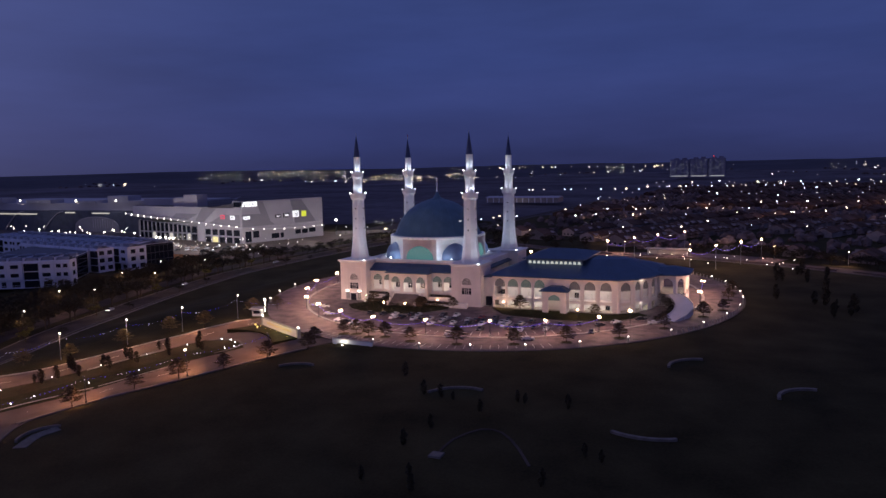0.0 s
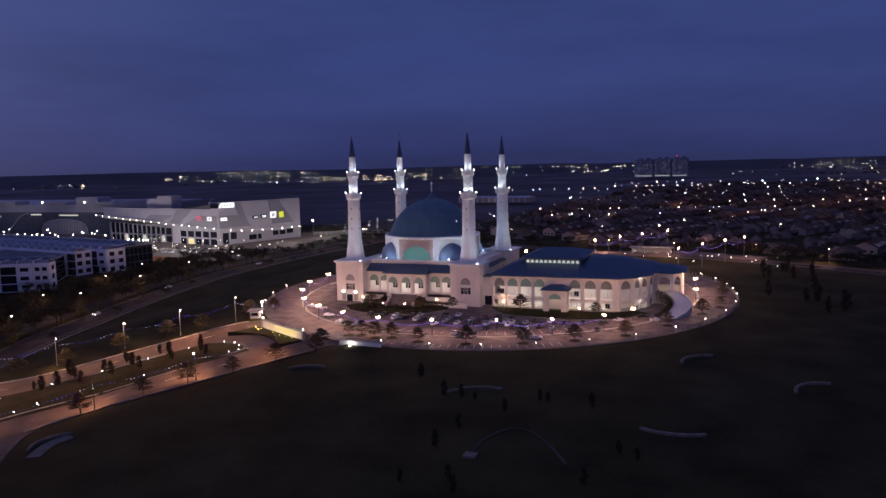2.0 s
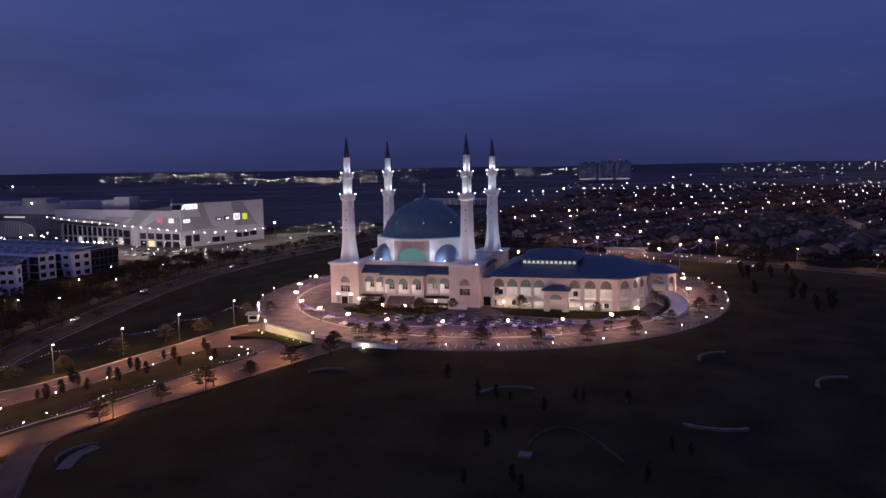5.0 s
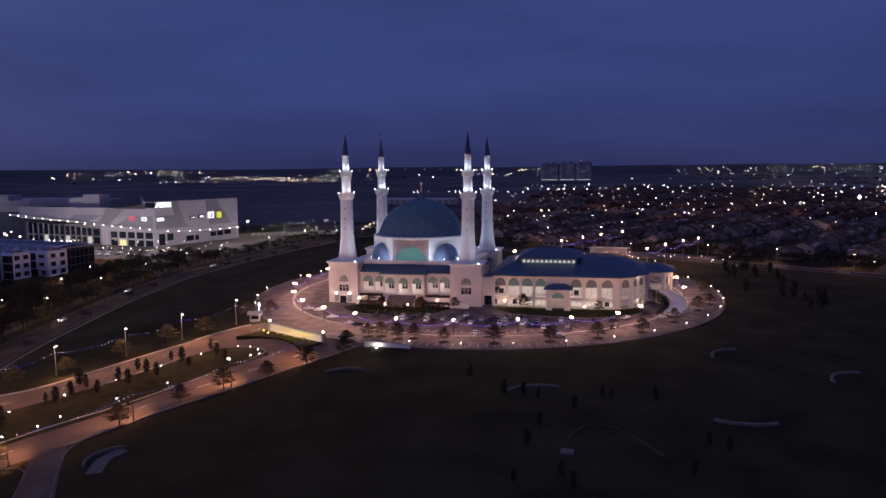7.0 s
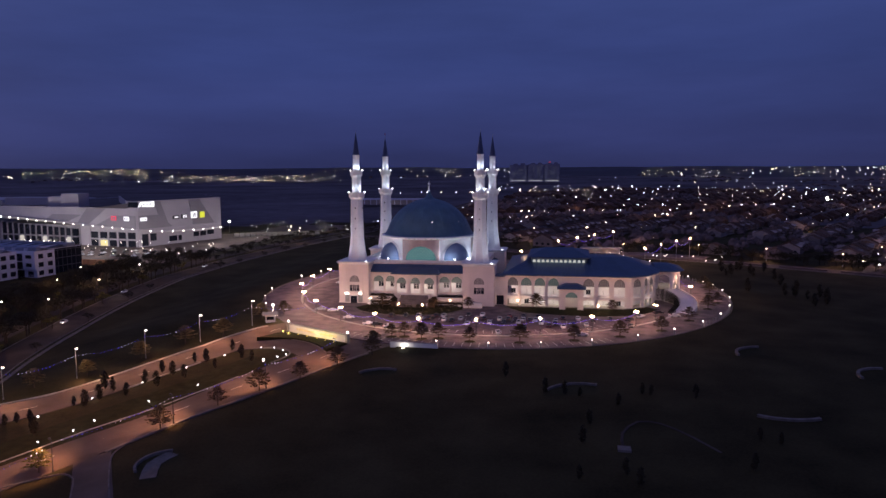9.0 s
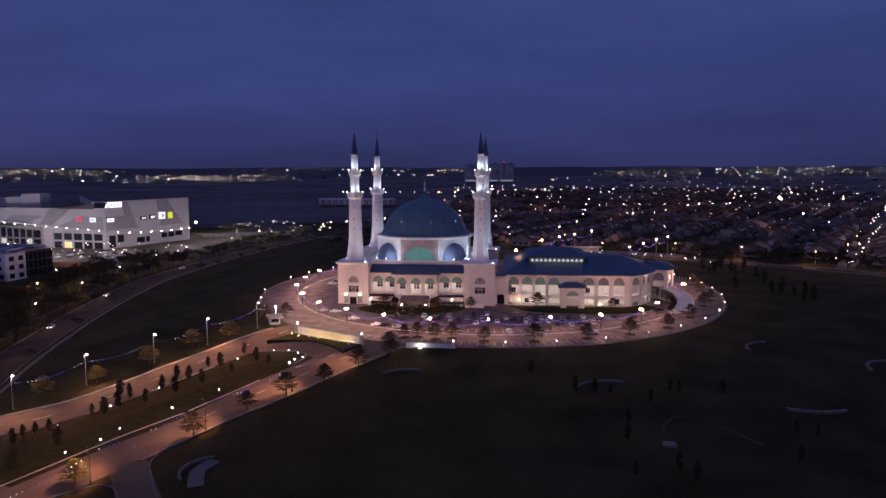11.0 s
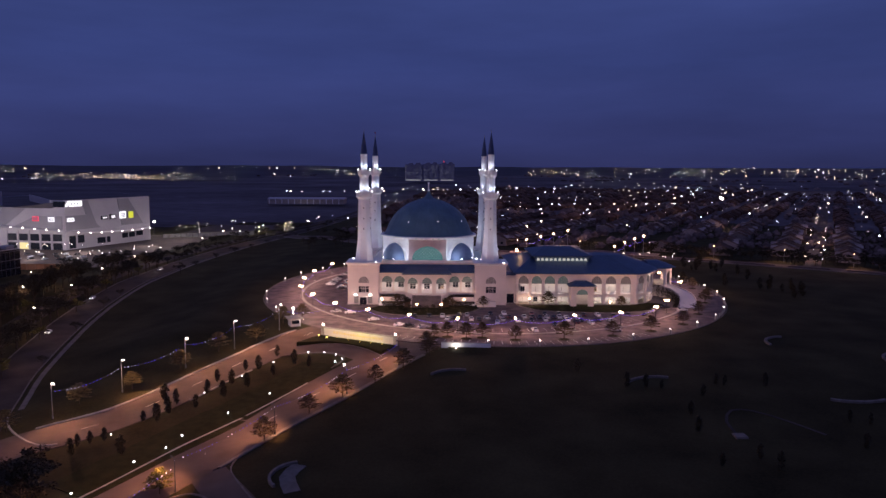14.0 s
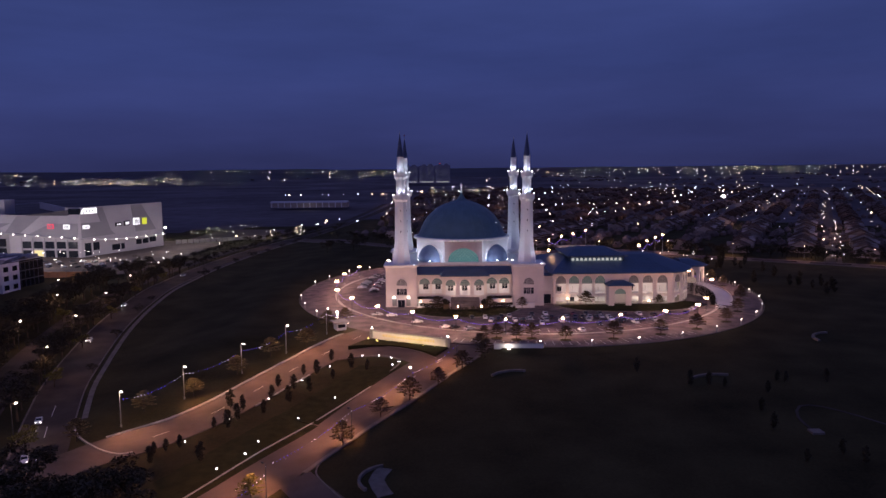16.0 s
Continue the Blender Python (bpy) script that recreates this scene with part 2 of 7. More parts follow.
# ---- builders ----
class Shape:
    """Corners and faces, gathered before they become one mesh."""

    def __init__(self):
        self.v, self.f = [], []

    def add(self, verts, faces, m=None):
        k = len(self.v)
        self.v += [tuple(m @ Vector(p)) for p in verts] if m else [tuple(p) for p in verts]
        self.f += [tuple(k + i for i in f) for f in faces]
        return self

    def box(self, x0, x1, y0, y1, z0, z1, m=None):
        return self.add([(x0, y0, z0), (x1, y0, z0), (x1, y1, z0), (x0, y1, z0), (x0, y0, z1), (x1, y0, z1), (x1, y1, z1), (x0, y1, z1)],
                        [(0, 3, 2, 1), (4, 5, 6, 7), (0, 1, 5, 4), (1, 2, 6, 5), (2, 3, 7, 6), (3, 0, 4, 7)], m)

    def chamfer(self, x0, x1, y0, y1, z0, z1, c=0.05, m=None):
        """A box whose upright and upper edges are bevelled."""
        ring = lambda d, z: [(x0 + c - d, y0 - d + 0, z), (x1 - c + d, y0 - d, z), (x1 + d, y0 + c - d, z), (x1 + d, y1 - c + d, z), (x1 - c + d, y1 + d, z), (x0 + c - d, y1 + d, z), (x0 - d, y1 - c + d, z), (x0 - d, y0 + c - d, z)]
        v = ring(0, z0) + ring(0, z1 - c) + ring(-c, z1)
        f = [tuple(range(7, -1, -1)), tuple(range(16, 24))]
        for k in (0, 8):
            f += [(k + i, k + (i + 1) % 8, k + 8 + (i + 1) % 8, k + 8 + i) for i in range(8)]
        return self.add(v, f, m)

    def prism(self, poly, z0, z1, m=None, shrink=None):
        n = len(poly)
        top = shrink or poly
        return self.add([(*p, z0) for p in poly] + [(*p, z1) for p in top],
                        [tuple(range(n - 1, -1, -1)), tuple(range(n, 2 * n))] + [(i, (i + 1) % n, n + (i + 1) % n, n + i) for i in range(n)], m)

    def lathe(self, profile, n, m=None, start=0.0, sweep=360.0):
        """Turns a profile of (radius, height) about the upright axis."""
        whole = sweep >= 360
        cols = n if whole else n + 1
        v = [(r * math.cos(radians(start + sweep * i / n)), r * math.sin(radians(start + sweep * i / n)), z) for r, z in profile for i in range(cols)]
        f = []
        for j in range(len(profile) - 1):
            for i in range(n):
                a, b = j * cols + i, j * cols + (i + 1) % cols
                f.append((a, b, b + cols, a + cols))
        if whole and profile[0][0] > 0.001:
            f.append(tuple(range(cols - 1, -1, -1)))
        if whole and profile[-1][0] > 0.001:
            f.append(tuple(range((len(profile) - 1) * cols, len(profile) * cols)))
        return self.add(v, f, m)

    def ball(self, x, y, z, r, n=8, k=5, squash=1.0):
        prof = [(max(r * math.sin(math.pi * i / k), 0.0005), -r * squash * math.cos(math.pi * i / k)) for i in range(k + 1)]
        return self.lathe(prof, n, Matrix.Translation((x, y, z)))

    def tube(self, pts, r, n=5):
        """One unbroken tube along a line of points."""
        k, p = len(self.v), [Vector(q) for q in pts]
        for i, c in enumerate(p):
            d = (p[min(i + 1, len(p) - 1)] - p[max(i - 1, 0)]).normalized()
            side = d.cross(Vector((0, 0, 1))).normalized()
            up = side.cross(d)
            self.v += [tuple(c + r * (math.cos(2 * math.pi * j / n) * side + math.sin(2 * math.pi * j / n) * up)) for j in range(n)]
        for i in range(len(p) - 1):
            self.f += [(k + i * n + j, k + i * n + (j + 1) % n, k + (i + 1) * n + (j + 1) % n, k + (i + 1) * n + j) for j in range(n)]
        return self

    def rod(self, a, b, r0, r1=None, n=6):
        a, b = Vector(a), Vector(b)
        r1 = r0 if r1 is None else r1
        q = (b - a).to_track_quat("Z", "Y").to_matrix().to_4x4()
        return self.lathe([(r0, 0), (r1, (b - a).length)], n, Matrix.Translation(a) @ q)

    def cells(self, quads, th, m=None):
        """Upright wall cells: four (u, z) corners each, of thickness th behind the face."""
        for q in quads:
            self.add([(u, 0, z) for u, z in q] + [(u, th, z) for u, z in q],
                     [(0, 1, 2, 3), (7, 6, 5, 4), (0, 4, 5, 1), (1, 5, 6, 2), (2, 6, 7, 3), (3, 7, 4, 0)], m)
        return self

    def arch_wall(self, u0, u1, z0, z1, holes, th, m=None, n=8):
        """A wall with arched holes through it: holes of (centre, half width, sill, spring, rise)."""
        quads, u = [], u0
        for c, w, sill, spring, rise in holes:
            quads.append([(u, z0), (c - w, z0), (c - w, z1), (u, z1)])
            if sill > z0:
                quads.append([(c - w, z0), (c + w, z0), (c + w, sill), (c - w, sill)])
            pts = arch(c, w, spring, rise, n)
            for p, q in zip(pts, pts[1:]):
                quads.append([p, q, (q[0], z1), (p[0], z1)])
            u = c + w
        quads.append([(u, z0), (u1, z0), (u1, z1), (u, z1)])
        return self.cells(quads, th, m)

    def slab(self, poly, th, m=None):
        """An upright plate of (u, z) corners."""
        n = len(poly)
        return self.add([(u, 0, z) for u, z in poly] + [(u, th, z) for u, z in poly],
                        [tuple(range(n)), tuple(range(2 * n - 1, n - 1, -1))] + [(i, n + i, n + (i + 1) % n, (i + 1) % n) for i in range(n)], m)

    def leaves(self, centre, radii, count, size, rng, shell=0.55):
        c = Vector(centre)
        for _ in range(count):
            d = Vector((rng.gauss(0, 1), rng.gauss(0, 1), rng.gauss(0, 1))).normalized() * (shell + (1 - shell) * rng.random())
            p = c + Vector((d.x * radii[0], d.y * radii[1], d.z * radii[2]))
            a = Vector((rng.gauss(0, 1), rng.gauss(0, 1), rng.gauss(0, 0.6))).normalized()
            b = a.cross(Vector((rng.gauss(0, 1), rng.gauss(0, 1), rng.gauss(0, 1)))).normalized()
            s = size * (0.6 + 0.8 * rng.random())
            k = len(self.v)
            self.v += [tuple(p - a * s), tuple(p + b * s * 0.5), tuple(p + a * s), tuple(p - b * s * 0.5)]
            self.f.append((k, k + 1, k + 2, k + 3))
        return self

    def mesh(self, name, mat, smooth=False):
        me = bpy.data.meshes.new(name)
        me.from_pydata(self.v, [], self.f)
        me.materials.append(mat)
        if smooth:
            me.polygons.foreach_set("use_smooth", [True] * len(me.polygons))
            me.set_sharp_from_angle(angle=radians(40))
        me.update()
        return me


def arch(c, w, spring, rise, n=8):
    """Points of a slightly pointed arch from left to right."""
    out = []
    for i in range(n + 1):
        t = math.pi * i / n
        out.append((c - w * math.cos(t), spring + rise * math.sin(t) ** 0.85 * (0.94 + 0.06 * math.sin(t) ** 6)))
    out[0], out[-1] = (c - w, spring), (c + w, spring)
    return out


def part(name, shape, mat, parent=None, label="", smooth=False):
    """One mesh object under a thing or a part."""
    ob = new(name, shape.mesh(name, mat, smooth))
    ob.parent = parent
    if label:
        ob["label"] = label
    return ob


def thing(name, m, label, category, group="", kind=""):
    ob = new(name)
    ob.empty_display_size = 0.5
    ob.matrix_basis = m
    return tagged(ob, label, category, group, kind)


def solid(name, shape, mat, label, category, group="", kind="", smooth=False):
    """A thing of a single mesh."""
    return tagged(part(name, shape, mat, None, "", smooth), label, category, group, kind)


def at(x, y, z=None, turn=0.0, size=1.0):
    """A pose on the ground."""
    return pose(x, y, ground(x, y) if z is None else z, 0, 0, turn) @ Matrix.Scale(size, 4)


LOT_X, LOT_Y, LOT_A, LOT_B = 30.0, 8.0, 106.5, 115.8


def ground(x, y):
    """Height of the land: a level hilltop that falls away to the south and the west, with hills on the skyline."""
    v = -(y + 104) / 8
    fall = 8 * (math.log1p(math.exp(v)) if v < 30 else v)
    h = -(0.06 - 0.015 * math.tanh(x / 60)) * min(fall, 150)
    u = min(max((-x - 84) / 46, 0), 1)
    drop = 4.4 + 3.2 * min(max((50 - y) / 120, 0), 1) - 3.6 * min(max((-y - 135) / 45, 0), 1)
    h -= drop * u * u * (3 - 2 * u)
    h -= (1.5 * min(max((-x - 30) / 15, 0), 1) + 1.5 * min(max((-x - 55) / 30, 0), 1)) * min(max((-y - 88) / 20, 0), 1) * (1 - u)
    d = math.hypot(x, y)
    if d > 1500:
        k = min((d - 1500) / 2800, 1)
        h += k * k * (57 + 13 * noise.noise((x * 0.0009, y * 0.0009, 3.3)) + 6 * noise.noise((x * 0.004, y * 0.004, 8.1)))
    return h


def ellipse(a, b, n, cx=LOT_X, cy=LOT_Y, start=0.0, sweep=360.0):
    k = n if sweep >= 360 else n + 1
    return [(cx + a * math.cos(radians(start + sweep * i / n)), cy + b * math.sin(radians(start + sweep * i / n))) for i in range(k)]


def smooth_line(pts, step=4.0):
    """A flowing line through a few corner points."""
    p = [Vector(q) for q in pts]
    p = [2 * p[0] - p[1]] + p + [2 * p[-1] - p[-2]]
    out = []
    for i in range(1, len(p) - 2):
        a, b, c, d = p[i - 1:i + 3]
        n = max(2, int((c - b).length / step))
        for j in range(n):
            t = j / n
            out.append(0.5 * ((2 * b) + (c - a) * t + (2 * a - 5 * b + 4 * c - d) * t * t + (3 * b - a - 3 * c + d) * t ** 3))
    out.append(p[-2])
    return out


def ribbon(line, left, right, up, thick, shape=None, level=None):
    """A band along a line, from left to right of it, that lies on the land."""
    s = shape or Shape()
    n = max(1, int(abs(left - right) / 3.0))
    w = n + 1
    v, f = [], []
    for i, p in enumerate(line):
        d = (line[min(i + 1, len(line) - 1)] - line[max(i - 1, 0)]).normalized()
        side = Vector((-d.y, d.x))
        tops = []
        for k in range(w):
            q = p + side * (left + (right - left) * k / n)
            tops.append((q.x, q.y, (ground(q.x, q.y) if level is None else level) + up))
        v += tops + [(x, y, z - thick) for x, y, z in (tops[0], tops[-1])]
    r = w + 2
    for i in range(len(line) - 1):
        a, b = i * r, (i + 1) * r
        f += [(a + k, a + k + 1, b + k + 1, b + k) for k in range(n)]
        f += [(a, b, b + w, a + w), (a + n, a + w + 1, b + w + 1, b + n)]
    e = len(v) - r
    f += [tuple(range(w)) + (w + 1, w), tuple(range(e + n, e - 1, -1)) + (e + w, e + w + 1)]
    return s.add(v, f)


# ---- land, roads and car park ----
def axis(lo, hi, near_lo, near_hi, step):
    """Grid lines, close together near the site and ever wider beyond."""
    mid = list(np.arange(near_lo, near_hi + 0.1, step))
    out, s, p = [], step, near_hi
    while p < hi:
        s *= 1.16
        p = min(p + s, hi)
        out.append(p)
    pre, s, p = [], step, near_lo
    while p > lo:
        s *= 1.16
        p = max(p - s, lo)
        pre.append(p)
    return pre[::-1] + mid + out


gx, gy = axis(-4400, 4400, -220, 240, 4.0), axis(-1500, 4800, -240, 240, 4.0)
land = Shape()
land.v = [(x, y, ground(x, y) - 0.09) for y in gy for x in gx]
nx = len(gx)
land.f = [(j * nx + i, j * nx + i + 1, (j + 1) * nx + i + 1, (j + 1) * nx + i) for j in range(len(gy) - 1) for i in range(nx - 1)]
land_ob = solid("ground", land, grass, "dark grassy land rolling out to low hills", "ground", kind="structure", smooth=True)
# beyond 520 m the land takes the haze-toned colours
land_ob.data.materials.append(far_haze)
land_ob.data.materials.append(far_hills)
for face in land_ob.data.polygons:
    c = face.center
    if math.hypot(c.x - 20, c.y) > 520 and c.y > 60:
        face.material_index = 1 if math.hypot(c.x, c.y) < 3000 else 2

lot = Shape().prism(ellipse(LOT_A, LOT_B, 96), -1.6, 0.06)
solid("car_park_paving", lot, lot_asphalt, "oval pinkish paved car park lit by lamps", "pavement", kind="structure")

# access road: two carriageways with a planted median
west_road = smooth_line([(-118.0, -190.0), (-106.0, -186.5), (-95.3, -174.2), (-81.7, -163.0), (-71.5, -149.2), (-62.4, -130.8), (-53.0, -111.3), (-44.3, -95.8), (-35.0, -80.0), (-24.0, -62.0)])
east_road = smooth_line([(-91.5, -244.4), (-65.9, -212.5), (-48.1, -182.8), (-38.0, -166.6), (-27.0, -148.5), (-17.0, -129.5), (-6.5, -111.0), (4.0, -94.0)])
roads = Shape()
ribbon(west_road, 7.2, -7.6, 0.05, 0.6, roads)
ribbon(east_road, 7.8, -8.2, 0.055, 0.6, roads)
ribbon(smooth_line([(-47.9, -107.2), (-37.3, -106.2), (-28.0, -108.5), (-20.5, -113.0), (-14.0, -119.0)]), 5.0, -6.0, 0.045, 0.6, roads)
ribbon(smooth_line([(-44.5, -192.1), (-37.4, -202.6), (-26.0, -219.0), (-9.0, -243.0)]), 4.0, -4.0, 0.05, 0.6, roads)
solid("access_road", roads, asphalt, "worn asphalt access road in two carriageways", "road", kind="structure")


def kerb(pts, label, wide=0.35, tall=0.17, level=None, mat=None):
    line = smooth_line(pts, 3.0)
    return solid("kerb", ribbon(line, wide / 2, -wide / 2, tall, 0.6, None, level), mat or worn_concrete, label, "kerb", kind="structure")


def offset(line, o):
    out = []
    for i, p in enumerate(line):
        d = (line[min(i + 1, len(line) - 1)] - line[max(i - 1, 0)]).normalized()
        out.append(p + Vector((-d.y, d.x)) * o)
    return out


K = "pale concrete kerb along the access road"
solid("kerb", ribbon(offset(west_road, 7.9)[8:-7], 0.45, -0.45, 0.15, 0.6), concrete, "pale concrete footpath and kerb beside the road", "kerb", kind="structure")
solid("kerb", ribbon(offset(west_road, -7.7)[16:-16], 0.2, -0.2, 0.17, 0.6), concrete, K, "kerb", kind="structure")
solid("kerb", ribbon(offset(east_road, 7.9)[1:-13], 0.25, -0.25, 0.17, 0.6), concrete, K, "kerb", kind="structure")
solid("kerb", ribbon(offset(east_road, -8.6)[17:-4], 0.6, -0.6, 0.15, 0.6), worn_concrete, "pale concrete footpath and kerb beside the road", "kerb", kind="structure")
kerb([(-36.9, -180.5), (-39.1, -184.1), (-39.9, -188.5), (-39.4, -192.1), (-37.0, -196.6), (-32.0, -204.6), (-22.0, -219.0), (-5.0, -243.0)], "curving kerb of the side road")
kerb([(-57.1, -210.2), (-50.0, -203.7), (-47.3, -201.8), (-45.1, -201.0), (-42.0, -202.8), (-39.3, -206.3), (-30.0, -221.0), (-15.0, -242.0)], "rounded kerb of the traffic island")
kerb([(-44.8, -112.3), (-36.8, -112.0), (-29.5, -113.6), (-25.5, -116.2), (-24.2, -121.0), (-27.0, -129.0)], "rounded kerb at the tip of the median")
kerb([(-43.0, -101.0), (-34.1, -101.6), (-25.5, -104.5), (-18.0, -110.0), (-12.8, -117.0)], "curved kerb of the grass island by the sign wall")

# lawns on the islands
solid("lawn", Shape().prism([(-42.5, -103.2), (-36.5, -92.5), (-8.8, -106.5), (-13, -115.5), (-18, -109.4), (-25.5, -103.9), (-34, -102)], -1.6, 0.14), lawn, "triangular lawn in front of the lit sign wall", "lawn", kind="structure")
mid = Shape()
for p0, p1, w in (((-72.0, -198.6), (-49.4, -161.4), 14.5), ((-49.4, -161.4), (-31.0, -123.7), 13.5)):
    ribbon(smooth_line([p0, p1]), w / 2, -w / 2, 0.10, 0.6, mid)
solid("median_lawn", mid, lawn, "long grassy median planted with young trees", "lawn", kind="structure")

# road markings
dashes = Shape()
for line, o in ((west_road, 0.0), (east_road, 0.0)):
    for i in range(10, len(line) - 4, 4):
        ribbon(line[i:i + 2], o + 0.09, o - 0.09, 0.062, 0.01, dashes)
tagged(part("road_marking", dashes, paint), "worn white dashed lane lines", "road marking", kind="stuff")

# dual carriageway to the west, drawn from its eastern kerb, and the road to the north-east
highway = smooth_line([(-60, -300), (-76, -250), (-92, -205), (-105, -168), (-113, -149), (-123.5, -121), (-130, -97), (-136.5, -73), (-142.5, -48), (-147.5, -22), (-151, 0), (-155.5, 42), (-156.5, 85), (-156, 137), (-146.5, 242), (-122, 380), (-88, 600), (-68, 900)], 8.0)
solid("highway", ribbon(highway, 13.2, 0.0, 0.05, 0.6), highway_asphalt, "grey carriageway passing west of the mosque", "road", kind="structure")
solid("highway", ribbon(highway, 32.0, 20.5, 0.05, 0.6), highway_asphalt, "far carriageway beyond a planted median", "road", kind="structure")
cut = next(i for i, p in enumerate(highway) if p.y > -160)
solid("kerb", ribbon(highway[cut:], 0.0, -0.4, 0.18, 0.6), worn_concrete, "pale kerb of the dual carriageway", "kerb", kind="structure")
solid("footpath", ribbon(offset(highway, -2.6)[cut + 1:cut + 60], 0.8, -0.8, 0.06, 0.5), worn_concrete, "narrow concrete footpath beside the dual carriageway", "path", kind="structure")
solid("kerb", ribbon(offset(highway, 13.4), 0.25, -0.25, 0.18, 0.6), worn_concrete, "kerb of the planted median", "kerb", kind="structure")
kerb([(-113.2, -148.5), (-109.5, -156), (-105, -163), (-99.5, -169), (-94, -173.6), (-89.5, -175.6), (-86.5, -174.6)], "rounded kerb at the junction with the access road", 0.5, 0.17, None, concrete)
lines = Shape()
for i in range(cut - 8, cut + 3, 2):
    ribbon(offset(highway, 6.6)[i:i + 2], 0.09, -0.09, 0.062, 0.01, lines)
tagged(part("road_marking", lines, paint), "worn white lane lines of the dual carriageway", "road marking", kind="stuff")
north_road = smooth_line([(-140, 330), (-60, 230), (20, 180), (70, 162), (115, 152), (160, 132), (205, 104), (252, 72), (330, 10), (420, -70)], 8.0)
solid("north_road", ribbon(north_road, 8, -6, 0.05, 0.6), asphalt, "road curving behind the mosque past the houses", "road", kind="structure")
for i in range(20, len(north_road) - 4, 4):
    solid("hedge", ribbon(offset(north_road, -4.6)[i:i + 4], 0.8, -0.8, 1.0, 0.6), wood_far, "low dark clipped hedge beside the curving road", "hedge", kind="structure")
solid("kerb", ribbon(offset(north_road, -7.2), 0.7, -0.7, 0.15, 0.6), worn_concrete, "pale footpath along the curving road", "kerb", kind="structure")
street = smooth_line([(226, 86), (298, 222), (388, 391), (512, 625), (650, 885)], 20.0)
solid("street", ribbon(street, 5, -5, 0.06, 0.6), asphalt, "straight street running between the house rows", "road", kind="structure")
solid("mall_forecourt", Shape().prism([(-430, 120), (-300, 92), (-200, 110), (-196, 300), (-240, 320), (-430, 330)], -6.5, -4.3), asphalt, "asphalt car park in front of the shopping mall", "pavement", kind="structure")

# low wall and lawn edge round the car park
edge = ellipse(LOT_A + 0.4, LOT_B + 0.4, 200)
wall = Shape()
ring = [Vector(p) for p in edge]
start = next(i for i, p in enumerate(ring) if p.x >= 4 and p.y < -60)
line = ring[start:] + ring[:start]
line = [p for p in line if not (-52 < p.x < 4 and p.y < -60)]
ribbon(line, 0.14, -0.14, 0.2, 1.6, wall, level=0.0)
solid("perimeter_wall", wall, worn_concrete, "low pale kerb wall round the oval car park", "wall", kind="structure")

# grassy bank that falls from the car park's edge to the land
bank = Shape()
inner_ring, outer_ring = ellipse(LOT_A + 0.6, LOT_B + 0.6, 160), ellipse(LOT_A + 8, LOT_B + 8, 160)
for k in range(160):
    q = (k + 1) % 160
    if -52 < inner_ring[k][0] < 6 and inner_ring[k][1] < -60:
        continue
    quad = [(*inner_ring[k], 0.04), (*outer_ring[k], ground(*outer_ring[k]) - 0.04), (*outer_ring[q], ground(*outer_ring[q]) - 0.04), (*inner_ring[q], 0.04)]
    bank.add(quad, [(0, 1, 2, 3)])
solid("grass_bank", bank, grass, "grassy bank sloping down from the car park", "bank", kind="structure")

# inner islands: a verge ring under the tall lamps and the building's apron
verge = Shape()
ribbon([Vector(p) for p in ellipse(90, 97, 150, 30, 8)], 0.6, -0.6, 0.2, 0.3, verge, level=0.0)
solid("lamp_verge", verge, concrete, "narrow raised verge under the car park lamps", "kerb", kind="structure")
garden = Shape().prism([(-20, -37), (21, -37), (22, -43), (16, -52), (6, -57), (-8, -57), (-18, -52), (-24, -45)], 0.0, 0.22)
solid("garden_lawn", garden, lawn, "planted garden lawn before the prayer hall steps", "lawn", kind="structure")
solid("garden_lawn", Shape().prism([(39, -33.5), (88, -33.5), (98, -27), (103, -32), (92, -45), (74, -50), (48, -46)], 0.0, 0.2), lawn, "lawn strip before the arcaded wing", "lawn", kind="structure")
for pts in ([(-24.5, -44), (-18.5, -52.6), (-8, -57.6), (6, -57.6), (16.5, -52.6), (22.6, -43)], [(38.6, -34), (48, -46.6), (74, -50.6), (92.3, -45.5), (103.4, -32)]):
    kerb(pts, "curved concrete edging of the garden", 0.5, 0.35, 0.0)

# parking bay lines, painted one by one
def bay_lines(x0, y0, dx, dy, count, length, turn):
    s = Shape()
    for i in range(count):
        m = pose(x0 + dx * i, y0 + dy * i, 0.064, 0, 0, turn)
        s.box(-0.08, 0.08, -length / 2, length / 2, 0, 0.008, m)
    return s


bays = bay_lines(10, -61.5, 2.6, 0.0, 26, 5.0, 0)
for i in range(34):
    a = radians(246 + i * 1.6)
    x, y = 30 + 101.5 * math.cos(a), 8 + 110.5 * math.sin(a)
    bays.box(-0.08, 0.08, -2.5, 2.5, 0, 0.008, pose(x, y, 0.064, 0, 0, math.degrees(a) - 90))
for i in range(24):
    a = radians(258 + i * 2.2)
    x, y = 30 + 84.0 * math.cos(a), 8 + 91.0 * math.sin(a)
    bays.box(-0.08, 0.08, -2.5, 2.5, 0, 0.008, pose(x, y, 0.064, 0, 0, math.degrees(a) - 90))
tagged(part("bay_marking", bays, paint), "white painted parking bay lines", "road marking", kind="stuff")

# concrete seats and paths in the dark park
def arc_seat(x, y, r, start, sweep, wide, tall, label):
    pts = [Vector((x + r * math.cos(radians(start + sweep * i / 14)), y + r * math.sin(radians(start + sweep * i / 14)))) for i in range(15)]
    return solid("curved_seat_wall", ribbon(pts, wide / 2, -wide / 2, tall, tall + 0.6), worn_concrete, label, "seat wall", "curved seats in the park", smooth=False)


